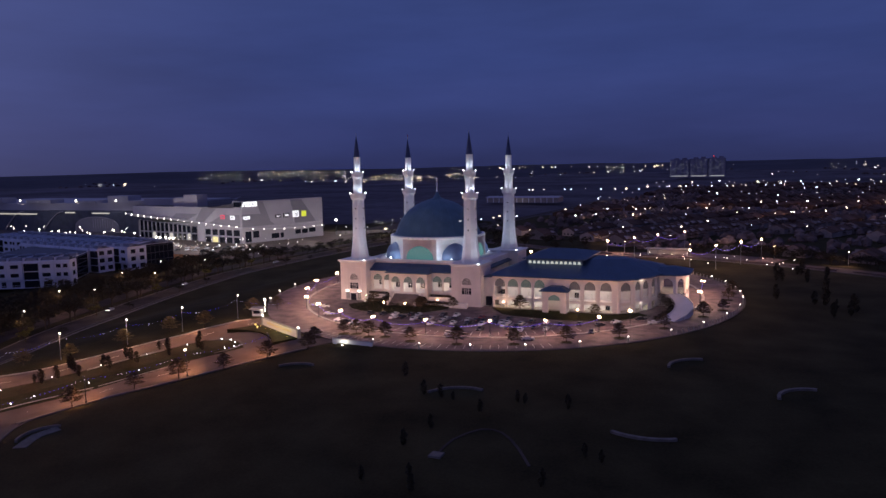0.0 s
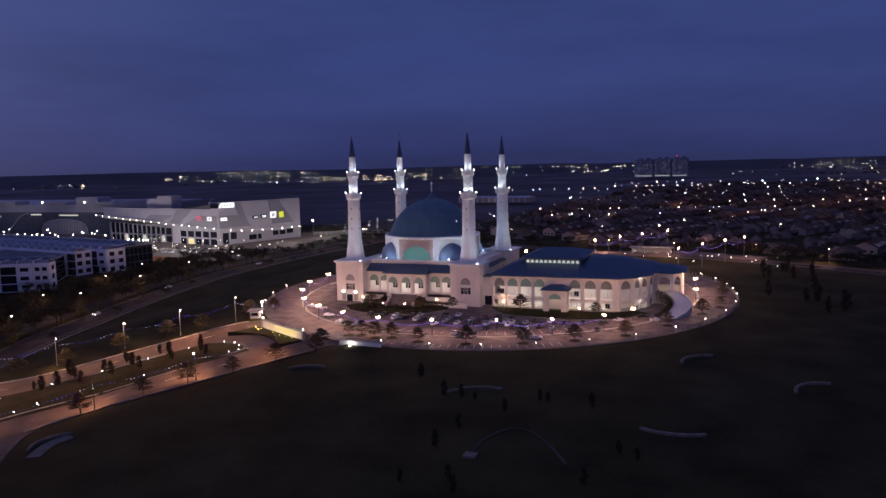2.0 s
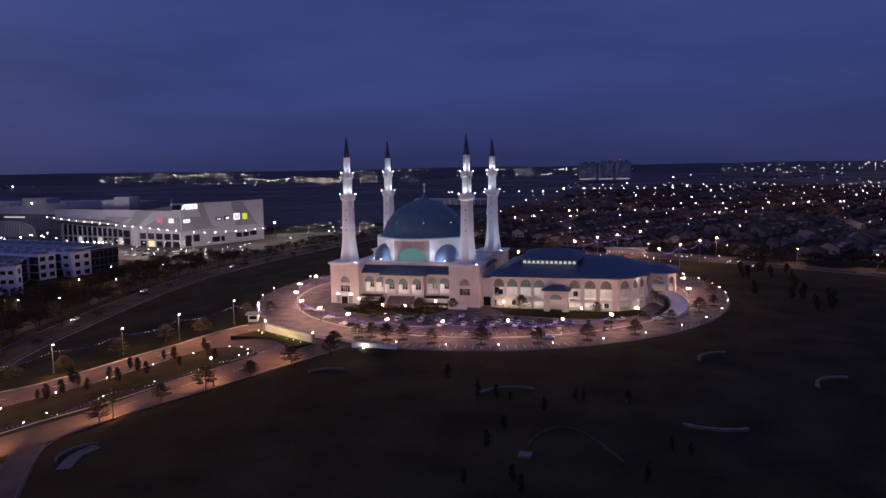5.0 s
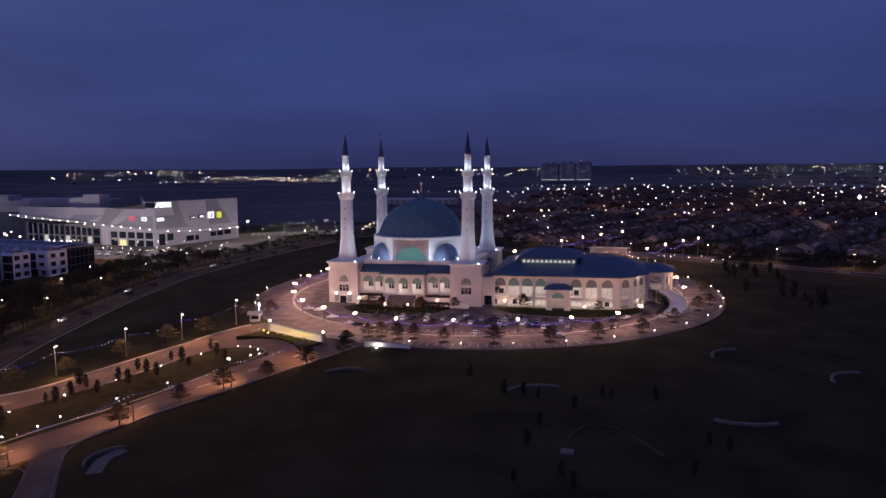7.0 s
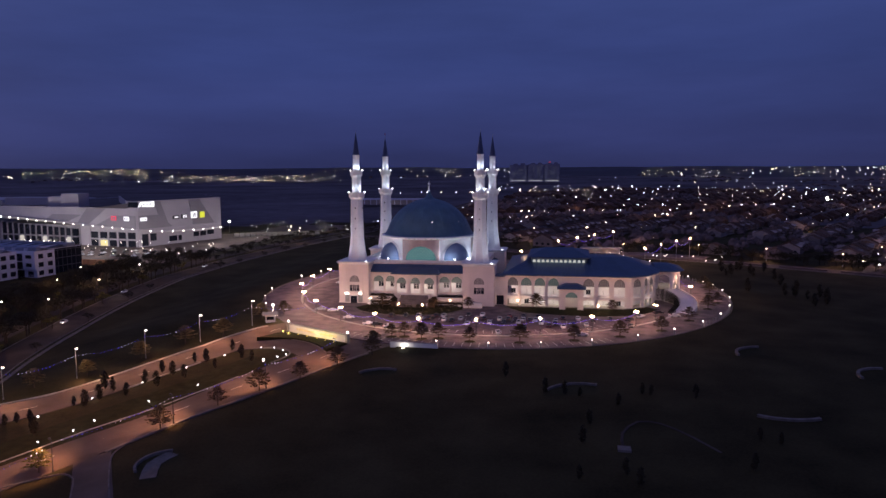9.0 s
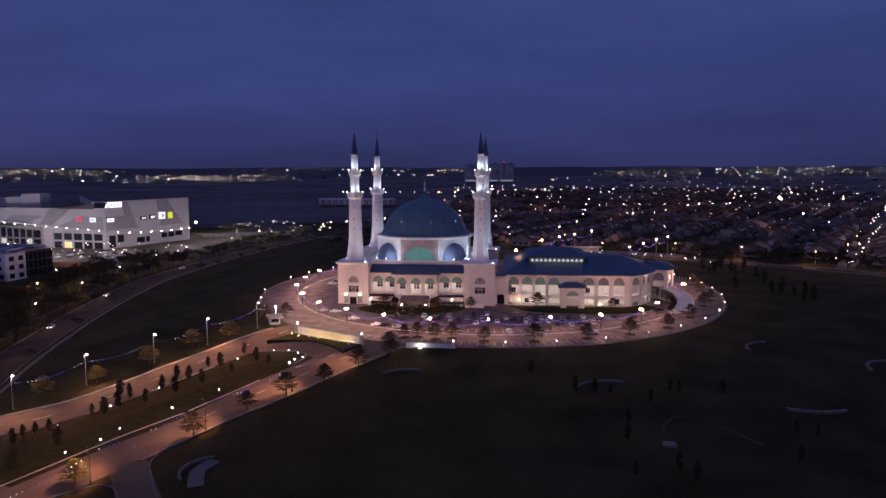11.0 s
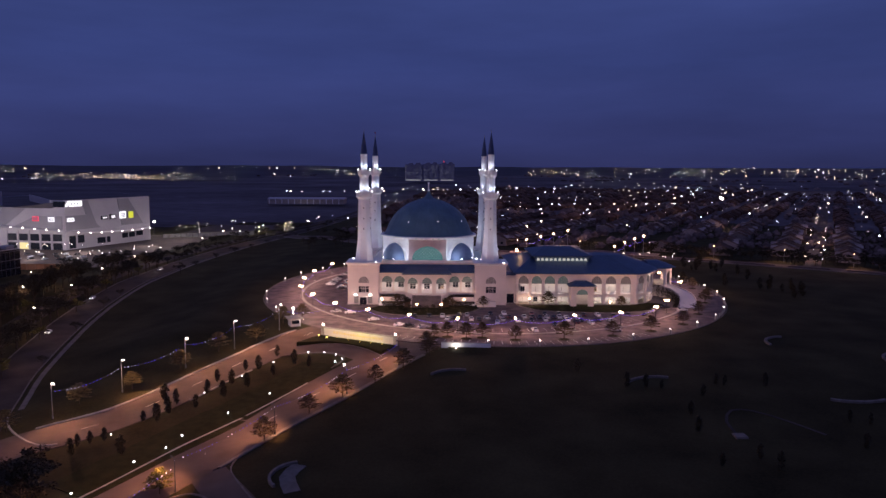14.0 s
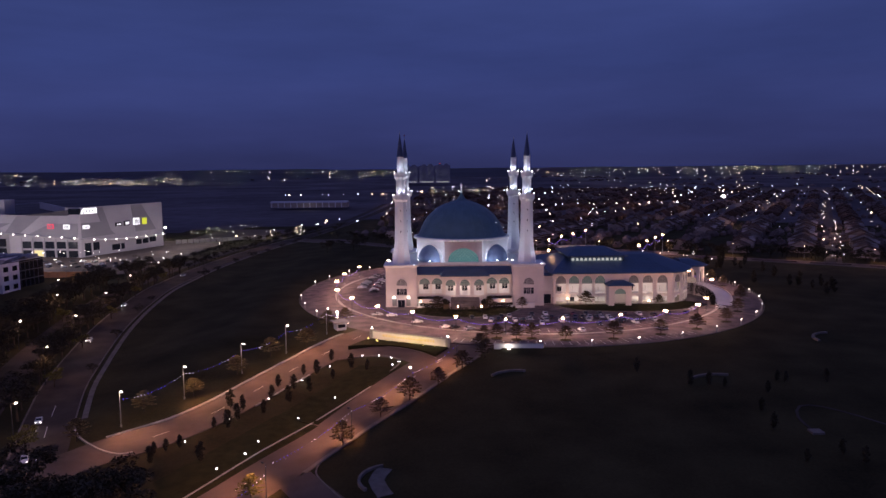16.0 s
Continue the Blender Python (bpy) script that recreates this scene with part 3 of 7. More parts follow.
SEAT = "low curved pale concrete seat wall on dark grass"
arc_seat(127.5, -101, 9.6, 95, 95, 0.9, 0.5, SEAT)
arc_seat(155.5, -120.5, 8.5, 85, 105, 0.9, 0.5, SEAT)
arc_seat(118.5, -141, 16, 242, 54, 0.9, 0.5, SEAT)
arc_seat(69, -148, 11, 70, 85, 0.8, 0.5, SEAT)
arc_seat(11, -139, 8.5, 70, 80, 0.8, 0.5, SEAT)
arc_seat(-23.4, -196.8, 6.3, 105, 120, 0.6, 0.5, SEAT)
solid("park_path", ribbon(smooth_line([(-24.4, -191.6), (-26.0, -197), (-23.6, -203.5)]), 1.7, -1.7, 0.04, 0.4), worn_concrete, "short pale concrete path in the park", "path", kind="structure")
solid("park_path", ribbon(smooth_line([(77, -178), (77.4, -170), (81.5, -162.5), (87, -163), (93, -170), (98, -178)]), 0.35, -0.35, 0.03, 0.4), highway_asphalt, "dim curving footpath in the park", "path", kind="structure")
solid("path_slab", Shape().chamfer(75.7, 78.6, -180.5, -177.7, -4.2, ground(77, -179) + 0.35, 0.05), worn_concrete, "pale square concrete slab at the path's end", "slab")


# ---- the mosque ----
Q = math.tan(radians(22.5))


def panel_outline(pts, low):
    """The outline of a plate that fills an arch down to a level."""
    foot = [(pts[0][0], low), (pts[-1][0], low)] if pts[0][1] > low + 0.01 else []
    return foot + pts[::-1]



def minaret():
    """A square block with an octagonal shaft, two balconies and a spire."""
    t = thing("minaret", Matrix(), "tall floodlit white minaret with two balconies and a slate-blue spire", "minaret", "four minarets of the mosque")
    h = 6.65
    b = Shape()
    for turn in (0, 90, 180, 270):
        m = pose(0, 0, 0, 0, 0, turn) @ Matrix.Translation((0, -h, 0))
        e = h if turn % 180 == 0 else h - 0.7
        b.arch_wall(-e, e, 0, 17.0, [(0.2, 2.2, 5.0, 9.9, 2.3)], 0.7, m)
    b.box(-h + 0.7, h - 0.7, -h + 0.7, h - 0.7, 16.2, 17.0)
    b.box(-h - 0.12, h + 0.12, -h - 0.12, h + 0.12, -0.5, 0.9)
    block = part("base_block", b, plaster, t, "cream plaster block with tall arched windows")
    c = Shape()
    sq = lambda r: [(-r, -r), (r, -r), (r, r), (-r, r)]
    c.prism(sq(h + 0.05), 17.0, 17.35)
    c.prism(sq(h + 0.15), 17.35, 17.9, None, sq(h + 0.75))
    c.prism(sq(h + 0.8), 17.9, 18.3)
    part("cornice", c, white_wall, block, "flaring white cornice")
    for turn in (0, 90, 180, 270):
        m = pose(0, 0, 0, 0, 0, turn) @ Matrix.Translation((0.2, -h, 0))
        w = Shape()
        pts = arch(0, 2.18, 9.9, 2.28, 8)
        w.slab(panel_outline(pts, 9.3), 0.1, m @ Matrix.Translation((0, 0.4, 0)))
        part("arch_panel", w, grey_dim, block, "grey lit lattice glass in the arch")
        for x0, x1 in ((-2.18, -0.95), (-0.75, 0.75), (0.95, 2.18)):
            part("window", Shape().box(x0, x1, 0.4, 0.5, 5.2, 7.9, m), dark_glass, block)
        w = Shape().box(-2.18, 2.18, 0.25, 0.5, 7.9, 9.3, m).box(-2.18, 2.18, 0.2, 0.5, 5.0, 5.2, m)
        for x0, x1 in ((-0.95, -0.75), (0.75, 0.95), (-0.06, 0.06)):
            w.box(x0, x1, 0.25, 0.42, 5.2, 7.9, m)
        w.box(-2.18, 2.18, 0.28, 0.42, 6.9, 7.02, m)
        for i in range(-3, 4):
            w.cells([[(i * 0.55 - 0.05, 9.3), (i * 0.55 + 0.05, 9.3), (i * 0.55 + 0.05, 12.0 - 0.22 * abs(i)), (i * 0.55 - 0.05, 12.0 - 0.22 * abs(i))]], 0.12, m @ Matrix.Translation((0, 0.28, 0)))
        part("mullions", w, plaster, block)
        # raised frame of plaster round the opening
        f = Shape()
        f.box(-3.9, -3.5, -0.16, 0.0, 1.0, 14.6, m)
        f.box(3.5, 3.9, -0.16, 0.0, 1.0, 14.6, m)
        f.box(-3.9, 3.9, -0.16, 0.0, 14.6, 15.0, m)
        part("raised_frame", f, plaster, block)
    s = Shape().lathe([(4.3, 18.3), (4.22, 18.9), (3.85, 21.5), (3.4, 24.5), (3.08, 27.5), (2.95, 29.5), (2.8, 37), (2.66, 45.0)], 8, pose(0, 0, 0, 0, 0, 22.5))
    part("shaft", s, white_wall, t, "octagonal white shaft flaring at its foot")
    for z0, r0, r1, name in ((45.0, 2.66, 3.45, "lower"), (54.5, 1.98, 2.62, "upper")):
        bal = Shape().lathe([(r0, z0), (r0 + 0.12, z0 + 0.35), (r1 - 0.3, z0 + 0.8), (r1, z0 + 1.15), (r1 + 0.05, z0 + 2.9), (r1 - 0.2, z0 + 2.9), (r1 - 0.2, z0 + 1.9), (0.5, z0 + 1.9)], 16, pose(0, 0, 0, 0, 0, 11.25))
        ob = part("balcony", bal, white_wall, t, "white corbelled balcony with a solid parapet")
        cap = Shape().lathe([(r1 - 0.22, z0 + 2.9), (r1 + 0.12, z0 + 2.9), (r1 + 0.12, z0 + 3.08), (r1 - 0.22, z0 + 3.08), (r1 - 0.22, z0 + 2.9)], 16, pose(0, 0, 0, 0, 0, 11.25))
        part("coping", cap, plaster, ob)
        for a in (20, 200):
            x, y = (r1 + 0.02) * math.cos(radians(a)), (r1 + 0.02) * math.sin(radians(a))
            part("floodlight", Shape().ball(x, y, z0 + 3.3, 0.24), lamp_cool, ob, "lit white floodlight")
    part("tier", Shape().lathe([(2.1, 46.9), (2.02, 47.6), (1.98, 54.5)], 8, pose(0, 0, 0, 0, 0, 22.5)), white_wall, t)
    part("tier", Shape().lathe([(1.6, 56.4), (1.5, 57.0), (1.4, 64.0), (1.5, 64.2), (1.5, 64.5)], 8, pose(0, 0, 0, 0, 0, 22.5)), white_wall, t)
    part("spire", Shape().lathe([(1.5, 64.5), (1.38, 64.9), (1.0, 67.9), (0.52, 71.4), (0.1, 73.8)], 12), spire_blue, t, "slate-blue conical spire", True)
    fin = Shape().rod((0, 0, 73.6), (0, 0, 75.2), 0.05, 0.03)
    fin.ball(0, 0, 73.9, 0.16).ball(0, 0, 74.4, 0.11)
    part("finial", fin, gold, t)
    for k, z in enumerate((32.0, 36.5, 41.0)):
        for a in (0, 90, 180, 270):
            m = pose(0, 0, 0, 0, 0, a)
            r = 2.95 - 0.018 * (z - 29)
            part("slit_window", Shape().box(-0.16, 0.16, -r * 0.93 - 0.1, -r * 0.93 + 0.3, z, z + 0.7, m), dark_glass, t)
    for x, y in ((5.6, -6.6), (-5.6, 6.6)):
        part("floodlight", Shape().chamfer(x - 0.3, x + 0.3, y - 0.2, y + 0.2, 18.3, 18.6, 0.06), lamp_cool, t, "lit floodlight on the block's roof")
    return t


A = 27.4
first = minaret()
first.matrix_basis = pose(-A, -A, 0)
spots = [(-A, -A), (A, -A), (-A, 25.9), (A, 25.9)]
towers = [first] + [copy_thing(first, pose(x, y, 0)) for x, y in spots[1:]]
beacon = solid("obstruction_light", Shape().rod((-A, 25.9, 75.1), (-A, 25.9, 75.7), 0.12).ball(-A, 25.9, 75.95, 0.32), red_lens, "red aircraft warning lamp, unlit, on a minaret's tip", "lamp")
for x, y in spots:
    for a in (250, 340, 70, 160):
        ca, sa = math.cos(radians(a)), math.sin(radians(a))
        flood((x + 3.1 * ca, y + 3.1 * sa, 48.2), (x + 0.9 * ca, y + 0.9 * sa, 55), 950, COOL, 110, 0.15)
        flood((x + 2.3 * ca, y + 2.3 * sa, 57.7), (x + 0.6 * ca, y + 0.6 * sa, 65), 1100, COOL, 100, 0.15)
    for dx, dy in ((-6.0, -6.0), (6.0, -6.0), (6.0, 6.0), (-6.0, 6.0)):
        flood((x + dx, y + dy, 18.7), (x + 0.2 * dx, y + 0.2 * dy, 33), 1500, COOL, 90, 0.8)
        flood((x + 1.05 * dx, y + 1.05 * dy, 18.7), (x + 0.1 * dx, y + 0.1 * dy, 45), 2600, COOL, 46, 0.8)

# prayer hall
hall = thing("prayer_hall", Matrix(), "domed prayer hall, cream walls, blue roofs and an octagonal drum", "prayer hall", "")
core = Shape().box(-29, 29, -24.5, 24.5, 0, 17.0)
part("core_wall", core, plaster, hall)
terrace = Shape().box(-25.4, 25.4, -25.4, 25.4, 17.0, 17.3)
for y0, y1, x0, x1 in ((-25.4, -25.0, -25.4, 25.4), (25.0, 25.4, -25.4, 25.4), (-25.0, 25.0, -25.4, -25.0), (-25.0, 25.0, 25.0, 25.4)):
    terrace.box(x0, x1, y0, y1, 17.3, 18.2)
part("terrace", terrace, white_wall, hall, "white terrace with a low parapet")
# lean-to roofs on the four sides; the front one steps out in the middle
for turn in (0, 90, 180, 270):
    m = pose(0, 0, 0, 0, 0, turn)
    r = Shape()
    r.add([(-20.8, -30.9, 13.75), (20.8, -30.9, 13.75), (20.8, -25.4, 16.4), (-20.8, -25.4, 16.4), (-20.8, -30.9, 13.35), (20.8, -30.9, 13.35), (20.8, -25.4, 15.9), (-20.8, -25.4, 15.9)],
          [(0, 1, 2, 3), (7, 6, 5, 4), (0, 4, 5, 1), (1, 5, 6, 2), (3, 2, 6, 7), (0, 3, 7, 4)], m)
    if turn == 0:
        r.add([(-10.6, -35.3, 13.6), (10.6, -35.3, 13.6), (8.6, -28.0, 15.4), (-8.6, -28.0, 15.4), (-10.6, -35.3, 13.2), (10.6, -35.3, 13.2), (10.6, -29, 13.2), (-10.6, -29, 13.2)],
              [(0, 1, 2, 3), (0, 4, 5, 1), (1, 5, 6, 2), (0, 3, 7, 4), (7, 6, 5, 4)], m)
    rr = part("roof", r, blue_roof, hall, "blue metal lean-to roof")
    seams = Shape()
    for i in range(-20, 21, 2):
        seams.add([(i - 0.05, -30.95, 13.74), (i + 0.05, -30.95, 13.74), (i + 0.05, -25.4, 16.42), (i - 0.05, -25.4, 16.42), (i - 0.05, -30.95, 13.83), (i + 0.05, -30.95, 13.83), (i + 0.05, -25.4, 16.5), (i - 0.05, -25.4, 16.5)],
                  [(4, 5, 6, 7), (0, 1, 5, 4), (1, 2, 6, 5), (3, 0, 4, 7)], m)
    if turn != 0:
        part("standing_seams", seams, blue_roof, rr)

# arcaded front: two bays each side, three in a projecting middle
front = [(-29.4, [(-17.4, 2.35), (-11.6 - 0.4, 2.35)], -20.8, -9.2), (-29.4, [(12.0, 2.35), (17.4, 2.35)], 9.2, 20.8), (-34.0, [(-6.1, 2.2), (0.0, 2.2), (6.1, 2.2)], -9.2, 9.2)]
for y, holes, x0, x1 in front:
    m = Matrix.Translation((0, y, 0))
    w = Shape().arch_wall(x0, x1, 4.4, 13.3, [(c, hw, 4.9, 9.2, 2.6) for c, hw in holes], 0.6, m)
    w.box(x0, x1, y - 0.25, y + 3.5, 3.9, 4.4)
    w.box(x0, x1, y, y + 0.4, 0, 3.9)
    ar = part("arcade", w, plaster, hall, "cream arcade with round arches")
    if y < -32:
        part("return_wall", Shape().box(x0, x0 + 0.5, y + 0.6, -29.4, 4.4, 13.2), plaster, ar)
        part("return_wall", Shape().box(x1 - 0.5, x1, y + 0.6, -29.4, 4.4, 13.2), plaster, ar)
    for c, hw in holes:
        pts = arch(c, hw - 0.02, 9.2, 2.55, 8)
        teal = abs(c) > 8
        part("arch_panel", Shape().slab(panel_outline(pts, 9.2), 0.08, m @ Matrix.Translation((0, 0.3, 0))), teal_dim, ar, "lit lattice glass in the arch")
        bars = Shape().box(c - hw, c + hw, y + 0.2, y + 0.5, 9.05, 9.3)
        for i in range(-2, 3):
            bars.box(c + i * 0.75 - 0.05, c + i * 0.75 + 0.05, y + 0.2, y + 0.3, 9.3, 11.5 - 0.22 * i * i)
        for i in range(2):
            bars.box(c - hw * (0.9 - 0.25 * i), c + hw * (0.9 - 0.25 * i), y + 0.2, y + 0.3, 10.0 + 0.8 * i, 10.1 + 0.8 * i)
        part("lattice", bars, lattice_mat, ar)
        rail = Shape().box(c - hw, c + hw, y + 0.15, y + 0.3, 5.75, 5.9)
        for i in range(9):
            u = c - hw + 0.25 + i * (2 * hw - 0.5) / 8
            rail.box(u - 0.06, u + 0.06, y + 0.17, y + 0.28, 4.9, 5.75)
        part("balustrade", rail, white_wall, ar)
    for c in [x0 + 0.25, x1 - 0.25] + [(holes[i][0] + holes[i + 1][0]) / 2 for i in range(len(holes) - 1)]:
        col = Shape().box(c - 0.4, c + 0.4, y - 0.2, y, 4.4, 9.0).box(c - 0.55, c + 0.55, y - 0.3, y, 9.0, 9.4)
        part("pilaster", col, plaster, ar)
back = Shape().box(-20.8, 20.8, -26.6, -26.2, 4.4, 12.8)
back.box(-9.2, 9.2, -31.2, -30.9, 4.4, 12.8)
bw = part("veranda_wall", back, white_wall, hall, "white wall behind the arcade")
for c in (-17.4, -12, -6.1, 0, 6.1, 12, 17.4):
    off_ = 0.5 if abs(c) > 8 else 0.0
    yb_ = -26.6 if abs(c) > 8 else -31.2
    part("window", Shape().box(c - 1.15 + off_, c + 1.15 + off_, yb_ - 0.1, yb_, 6.5, 8.7), dark_glass, bw)
    fr = Shape().box(c - 0.06 + off_, c + 0.06 + off_, yb_ - 0.2, yb_ - 0.1, 6.5, 8.7).box(c - 1.3 + off_, c + 1.3 + off_, yb_ - 0.2, yb_, 8.7, 8.85).box(c - 1.3 + off_, c + 1.3 + off_, yb_ - 0.25, yb_, 6.35, 6.5).box(c - 1.15 + off_, c + 1.15 + off_, yb_ - 0.18, yb_ - 0.1, 7.9, 7.98)
    part("window_frame", fr, white_wall, bw)
strip_light(-15, -28, 12.3, 10, 1.2, 560, WHITE)
strip_light(15, -28, 12.3, 10, 1.2, 560, WHITE)
strip_light(0, -32.4, 12.3, 16, 1.4, 800, WHITE)
for i in range(12):
    yf = -41.6 + 0.42 * i + 0.9 * (i // 4)
    part("step", Shape().box(-6.2, 6.2, yf, yf + 0.42 + (0.9 if i % 4 == 3 else 0.0) + 0.3, 0.0, 0.345 * (i + 1)), step_stone, hall, "broad dusky stone step" if i == 0 else "")
for x in (-6.5, 6.5):
    for k in range(3):
        part("cheek_wall", Shape().chamfer(x - 0.3, x + 0.3, -41.8 + 2.6 * k, -39.2 + 2.6 * k, 0, 1.9 + 1.38 * k, 0.06), plaster, hall)
for x0, x1 in ((-9.4, -6.8), (6.8, 9.4)):
    part("planter_soil", Shape().box(x0, x1, -40.5, -34.4, 0, 2.2), soil, hall)
for x0, x1 in ((-20.5, -9.6), (9.6, 20.5)):
    part("planter_wall", Shape().chamfer(x0, x1, -33.6, -33.0, 0, 3.3, 0.08), plaster, hall)
    part("planter_wall", Shape().chamfer(x0, x1, -37.4, -36.9, 0, 1.0, 0.08), white_wall, hall, "low white planter wall")
    part("planter_soil", Shape().box(x0, x1, -33.0, -29.5, 0, 3.1).box(x0, x1, -36.9, -33.6, 0, 0.8), soil, hall)
solid("forecourt_wall", Shape().chamfer(21.5, 29.5, -39.0, -37.6, 0.0, 2.3, 0.08), white_wall, "low white screen wall before the tower block", "wall")

# octagonal drum
drum = Shape()
ap, half = 20.9, 20.9 * Q
for i in range(8):
    m = pose(0, 0, 0, 0, 0, 45 * i) @ Matrix.Translation((0, -ap, 0))
    if i % 2 == 0:
        drum.arch_wall(-half, half, 17.3, 27.0, [(0, 7.0, 17.3, 17.9, 6.2)], 1.0, m, 14)
    else:
        drum.arch_wall(-half, half, 17.3, 27.0, [(0, 6.6, 17.3, 18.0, 7.0)], 1.0, m, 14)
dr = part("drum", drum, white_wall, hall, "white octagonal drum with a great arch in each face")
part("drum_core", Shape().lathe([(ap - 1.2, 17.3), (ap - 1.2, 27.6)], 8, pose(0, 0, 0, 0, 0, 22.5)), pink_stone, hall)
for i in range(0, 8, 2):
    m = pose(0, 0, 0, 0, 0, 45 * i) @ Matrix.Translation((0, -ap, 0))
    ring_pts = arch(0, 6.85, 17.9, 6.05, 14)
    panel = Shape().slab([(-half + 0.35, 17.3), (-6.85, 17.3)] + ring_pts + [(6.85, 17.3), (half - 0.35, 17.3), (half - 0.35, 26.9), (-half + 0.35, 26.9)], 0.195, m @ Matrix.Translation((0, -0.2, 0)))
    part("stone_panel", panel, pink_stone, dr, "rosy stone facing round the arch window")
    pts = arch(0, 7.0, 17.9, 6.2, 14)
    part("arch_window", Shape().slab(panel_outline(pts, 17.3), 0.1, m @ Matrix.Translation((0, 0.55, 0))), teal_glow, dr, "great arched window glowing teal")
    lat = Shape()
    for k in range(-9, 10):
        for sgn in (1, -1):
            for j in range(14):
                u0, z0 = k * 1.5 + sgn * j * 0.5, 17.4 + j * 0.5
                u1, z1 = u0 + sgn * 0.5, z0 + 0.5
                lim = lambda u: 17.9 + 6.0 * math.sqrt(max(0.0, 1 - (u / 6.9) ** 2))
                if abs(u0) < 6.9 and abs(u1) < 6.9 and z1 < lim(u1) and z0 < lim(u0):
                    lat.cells([[(u0 - 0.13, z0), (u0 + 0.13, z0), (u1 + 0.13, z1), (u1 - 0.13, z1)]], 0.1, m @ Matrix.Translation((0, 0.4, 0)))
    part("lattice", lat, glowing_lattice, dr, "teal diamond lattice that glows with the window")
for i in range(1, 8, 2):
    m = pose(0, 0, 0, 0, 0, 45 * i) @ Matrix.Translation((0, -ap + 0.3, 17.6))
    prof = [(6.5 * math.cos(radians(a)), 7.3 * math.sin(radians(a))) for a in range(0, 91, 9)]
    prof[-1] = (0.01, 7.3)
    hd = part("half_dome", Shape().lathe(prof, 24, m @ Matrix.Diagonal((1, 0.8, 1, 1)), 180, 180), half_dome_blue, hall, "pale blue metal half dome under a white arch", True)
    ribs = Shape()
    for a in range(195, 360, 15):
        for (r0, z0), (r1, z1) in zip(prof[:-1], prof[1:]):
            ca, sa = math.cos(radians(a)), math.sin(radians(a)) * 0.8
            ribs.rod(m @ Vector((r0 * ca, r0 * sa, z0)), m @ Vector((r1 * ca, r1 * sa, z1)), 0.06, None, 4)
    part("rib", ribs, half_dome_blue, hd)
    rim = Shape()
    o, p = arch(0, 7.5, 18.0, 7.8, 14), arch(0, 6.6, 18.0, 7.0, 14)
    rim.cells([[p[k], p[k + 1], o[k + 1], o[k]] for k in range(14)], 0.5, pose(0, 0, 0, 0, 0, 45 * i) @ Matrix.Translation((0, -ap - 0.35, 0)))
    part("arch_rim", rim, white_wall, dr)
ringp = Shape().lathe([(20.8, 26.6), (22.3, 26.9), (22.6, 27.3), (22.6, 27.8), (21.6, 28.0), (20.8, 28.0)], 64)
rg = part("dome_ring", ringp, white_wall, hall, "white ring under the dome")
for i in range(56):
    a = 360 * i / 56
    if i % 7 == 0:
        continue
    m = pose(0, 0, 0, 0, 0, a)
    lit = (i % 14) in (0, 1, 2, 3, 12, 13) or i % 3 == 0
    part("ring_window", Shape().box(-0.42, 0.42, -22.66, -22.2, 27.0, 27.65, m), cler_glow if lit and (i % 14 < 4 or i % 14 > 10) else white_wall, rg)
prof = [(21.9, 27.6), (21.9, 27.8), (20.8, 28.2), (20.2, 29.0), (19.6, 30.2), (18.9, 32.0), (17.8, 34.2), (16.4, 36.2), (14.7, 38.2), (12.5, 40.1), (9.9, 41.8), (7.3, 43.0), (4.9, 43.8), (3.1, 44.3), (1.9, 45.0), (1.2, 46.0), (0.7, 47.0), (0.35, 47.8)]
DM = part("dome", Shape().lathe(prof, 64), blue_dome, hall, "great blue tiled dome with a pointed crown", True)
ribs = Shape()
for a in range(0, 360, 15):
    for (r0, z0), (r1, z1) in zip(prof[2:-5], prof[3:-4]):
        ca, sa = math.cos(radians(a)), math.sin(radians(a))
        ribs.rod((r0 * ca, r0 * sa, z0), (r1 * ca, r1 * sa, z1), 0.07, None, 4)
part("dome_rib", ribs, blue_dome, DM)
fin = Shape().rod((0, 0, 46.8), (0, 0, 52.6), 0.16, 0.06)
fin.ball(0, 0, 48.2, 0.5).ball(0, 0, 49.3, 0.4).ball(0, 0, 50.2, 0.3).lathe([(0.5, 51.0), (0.55, 51.5), (0.4, 51.8), (0.3, 51.5)], 12)
part("finial", fin, white_wall, DM, "white finial of stacked balls")
for a in (225, 315, 45, 135):
    flood((1.6 * math.cos(radians(a)), 1.6 * math.sin(radians(a)), 46.6), (0, 0, 50.5), 160, COOL, 60, 0.1)
for a in (225, 315, 45, 135):
    ca, sa = math.cos(radians(a)), math.sin(radians(a))
    for k in (-9.5, 9.5):
        flood((26.6 * ca - k * sa, 26.6 * sa + k * ca, 18.5), (20 * ca - 0.35 * k * sa, 20 * sa + 0.35 * k * ca, 22.5), 2100, COOL, 110, 0.6)
    for k in (-7, 7):
        x, y = 25.0 * ca - k * sa * 0.5, 25.0 * sa + k * ca * 0.5
        x, y = max(-24.6, min(24.6, x)), max(-24.6, min(24.6, y))
        part("floodlight", Shape().chamfer(x - 0.25, x + 0.25, y - 0.15, y + 0.15, 18.0, 18.35, 0.05), lamp_cool, hall, "lit floodlight on the terrace")
for a in (60, 150, 240, 330, 285):
    ca, sa = math.cos(radians(a)), math.sin(radians(a))
    part("dome_lamp", Shape().ball(17.75 * ca, 17.75 * sa, 34.5, 0.09), lamp_white, DM, "small white lamp on the dome")

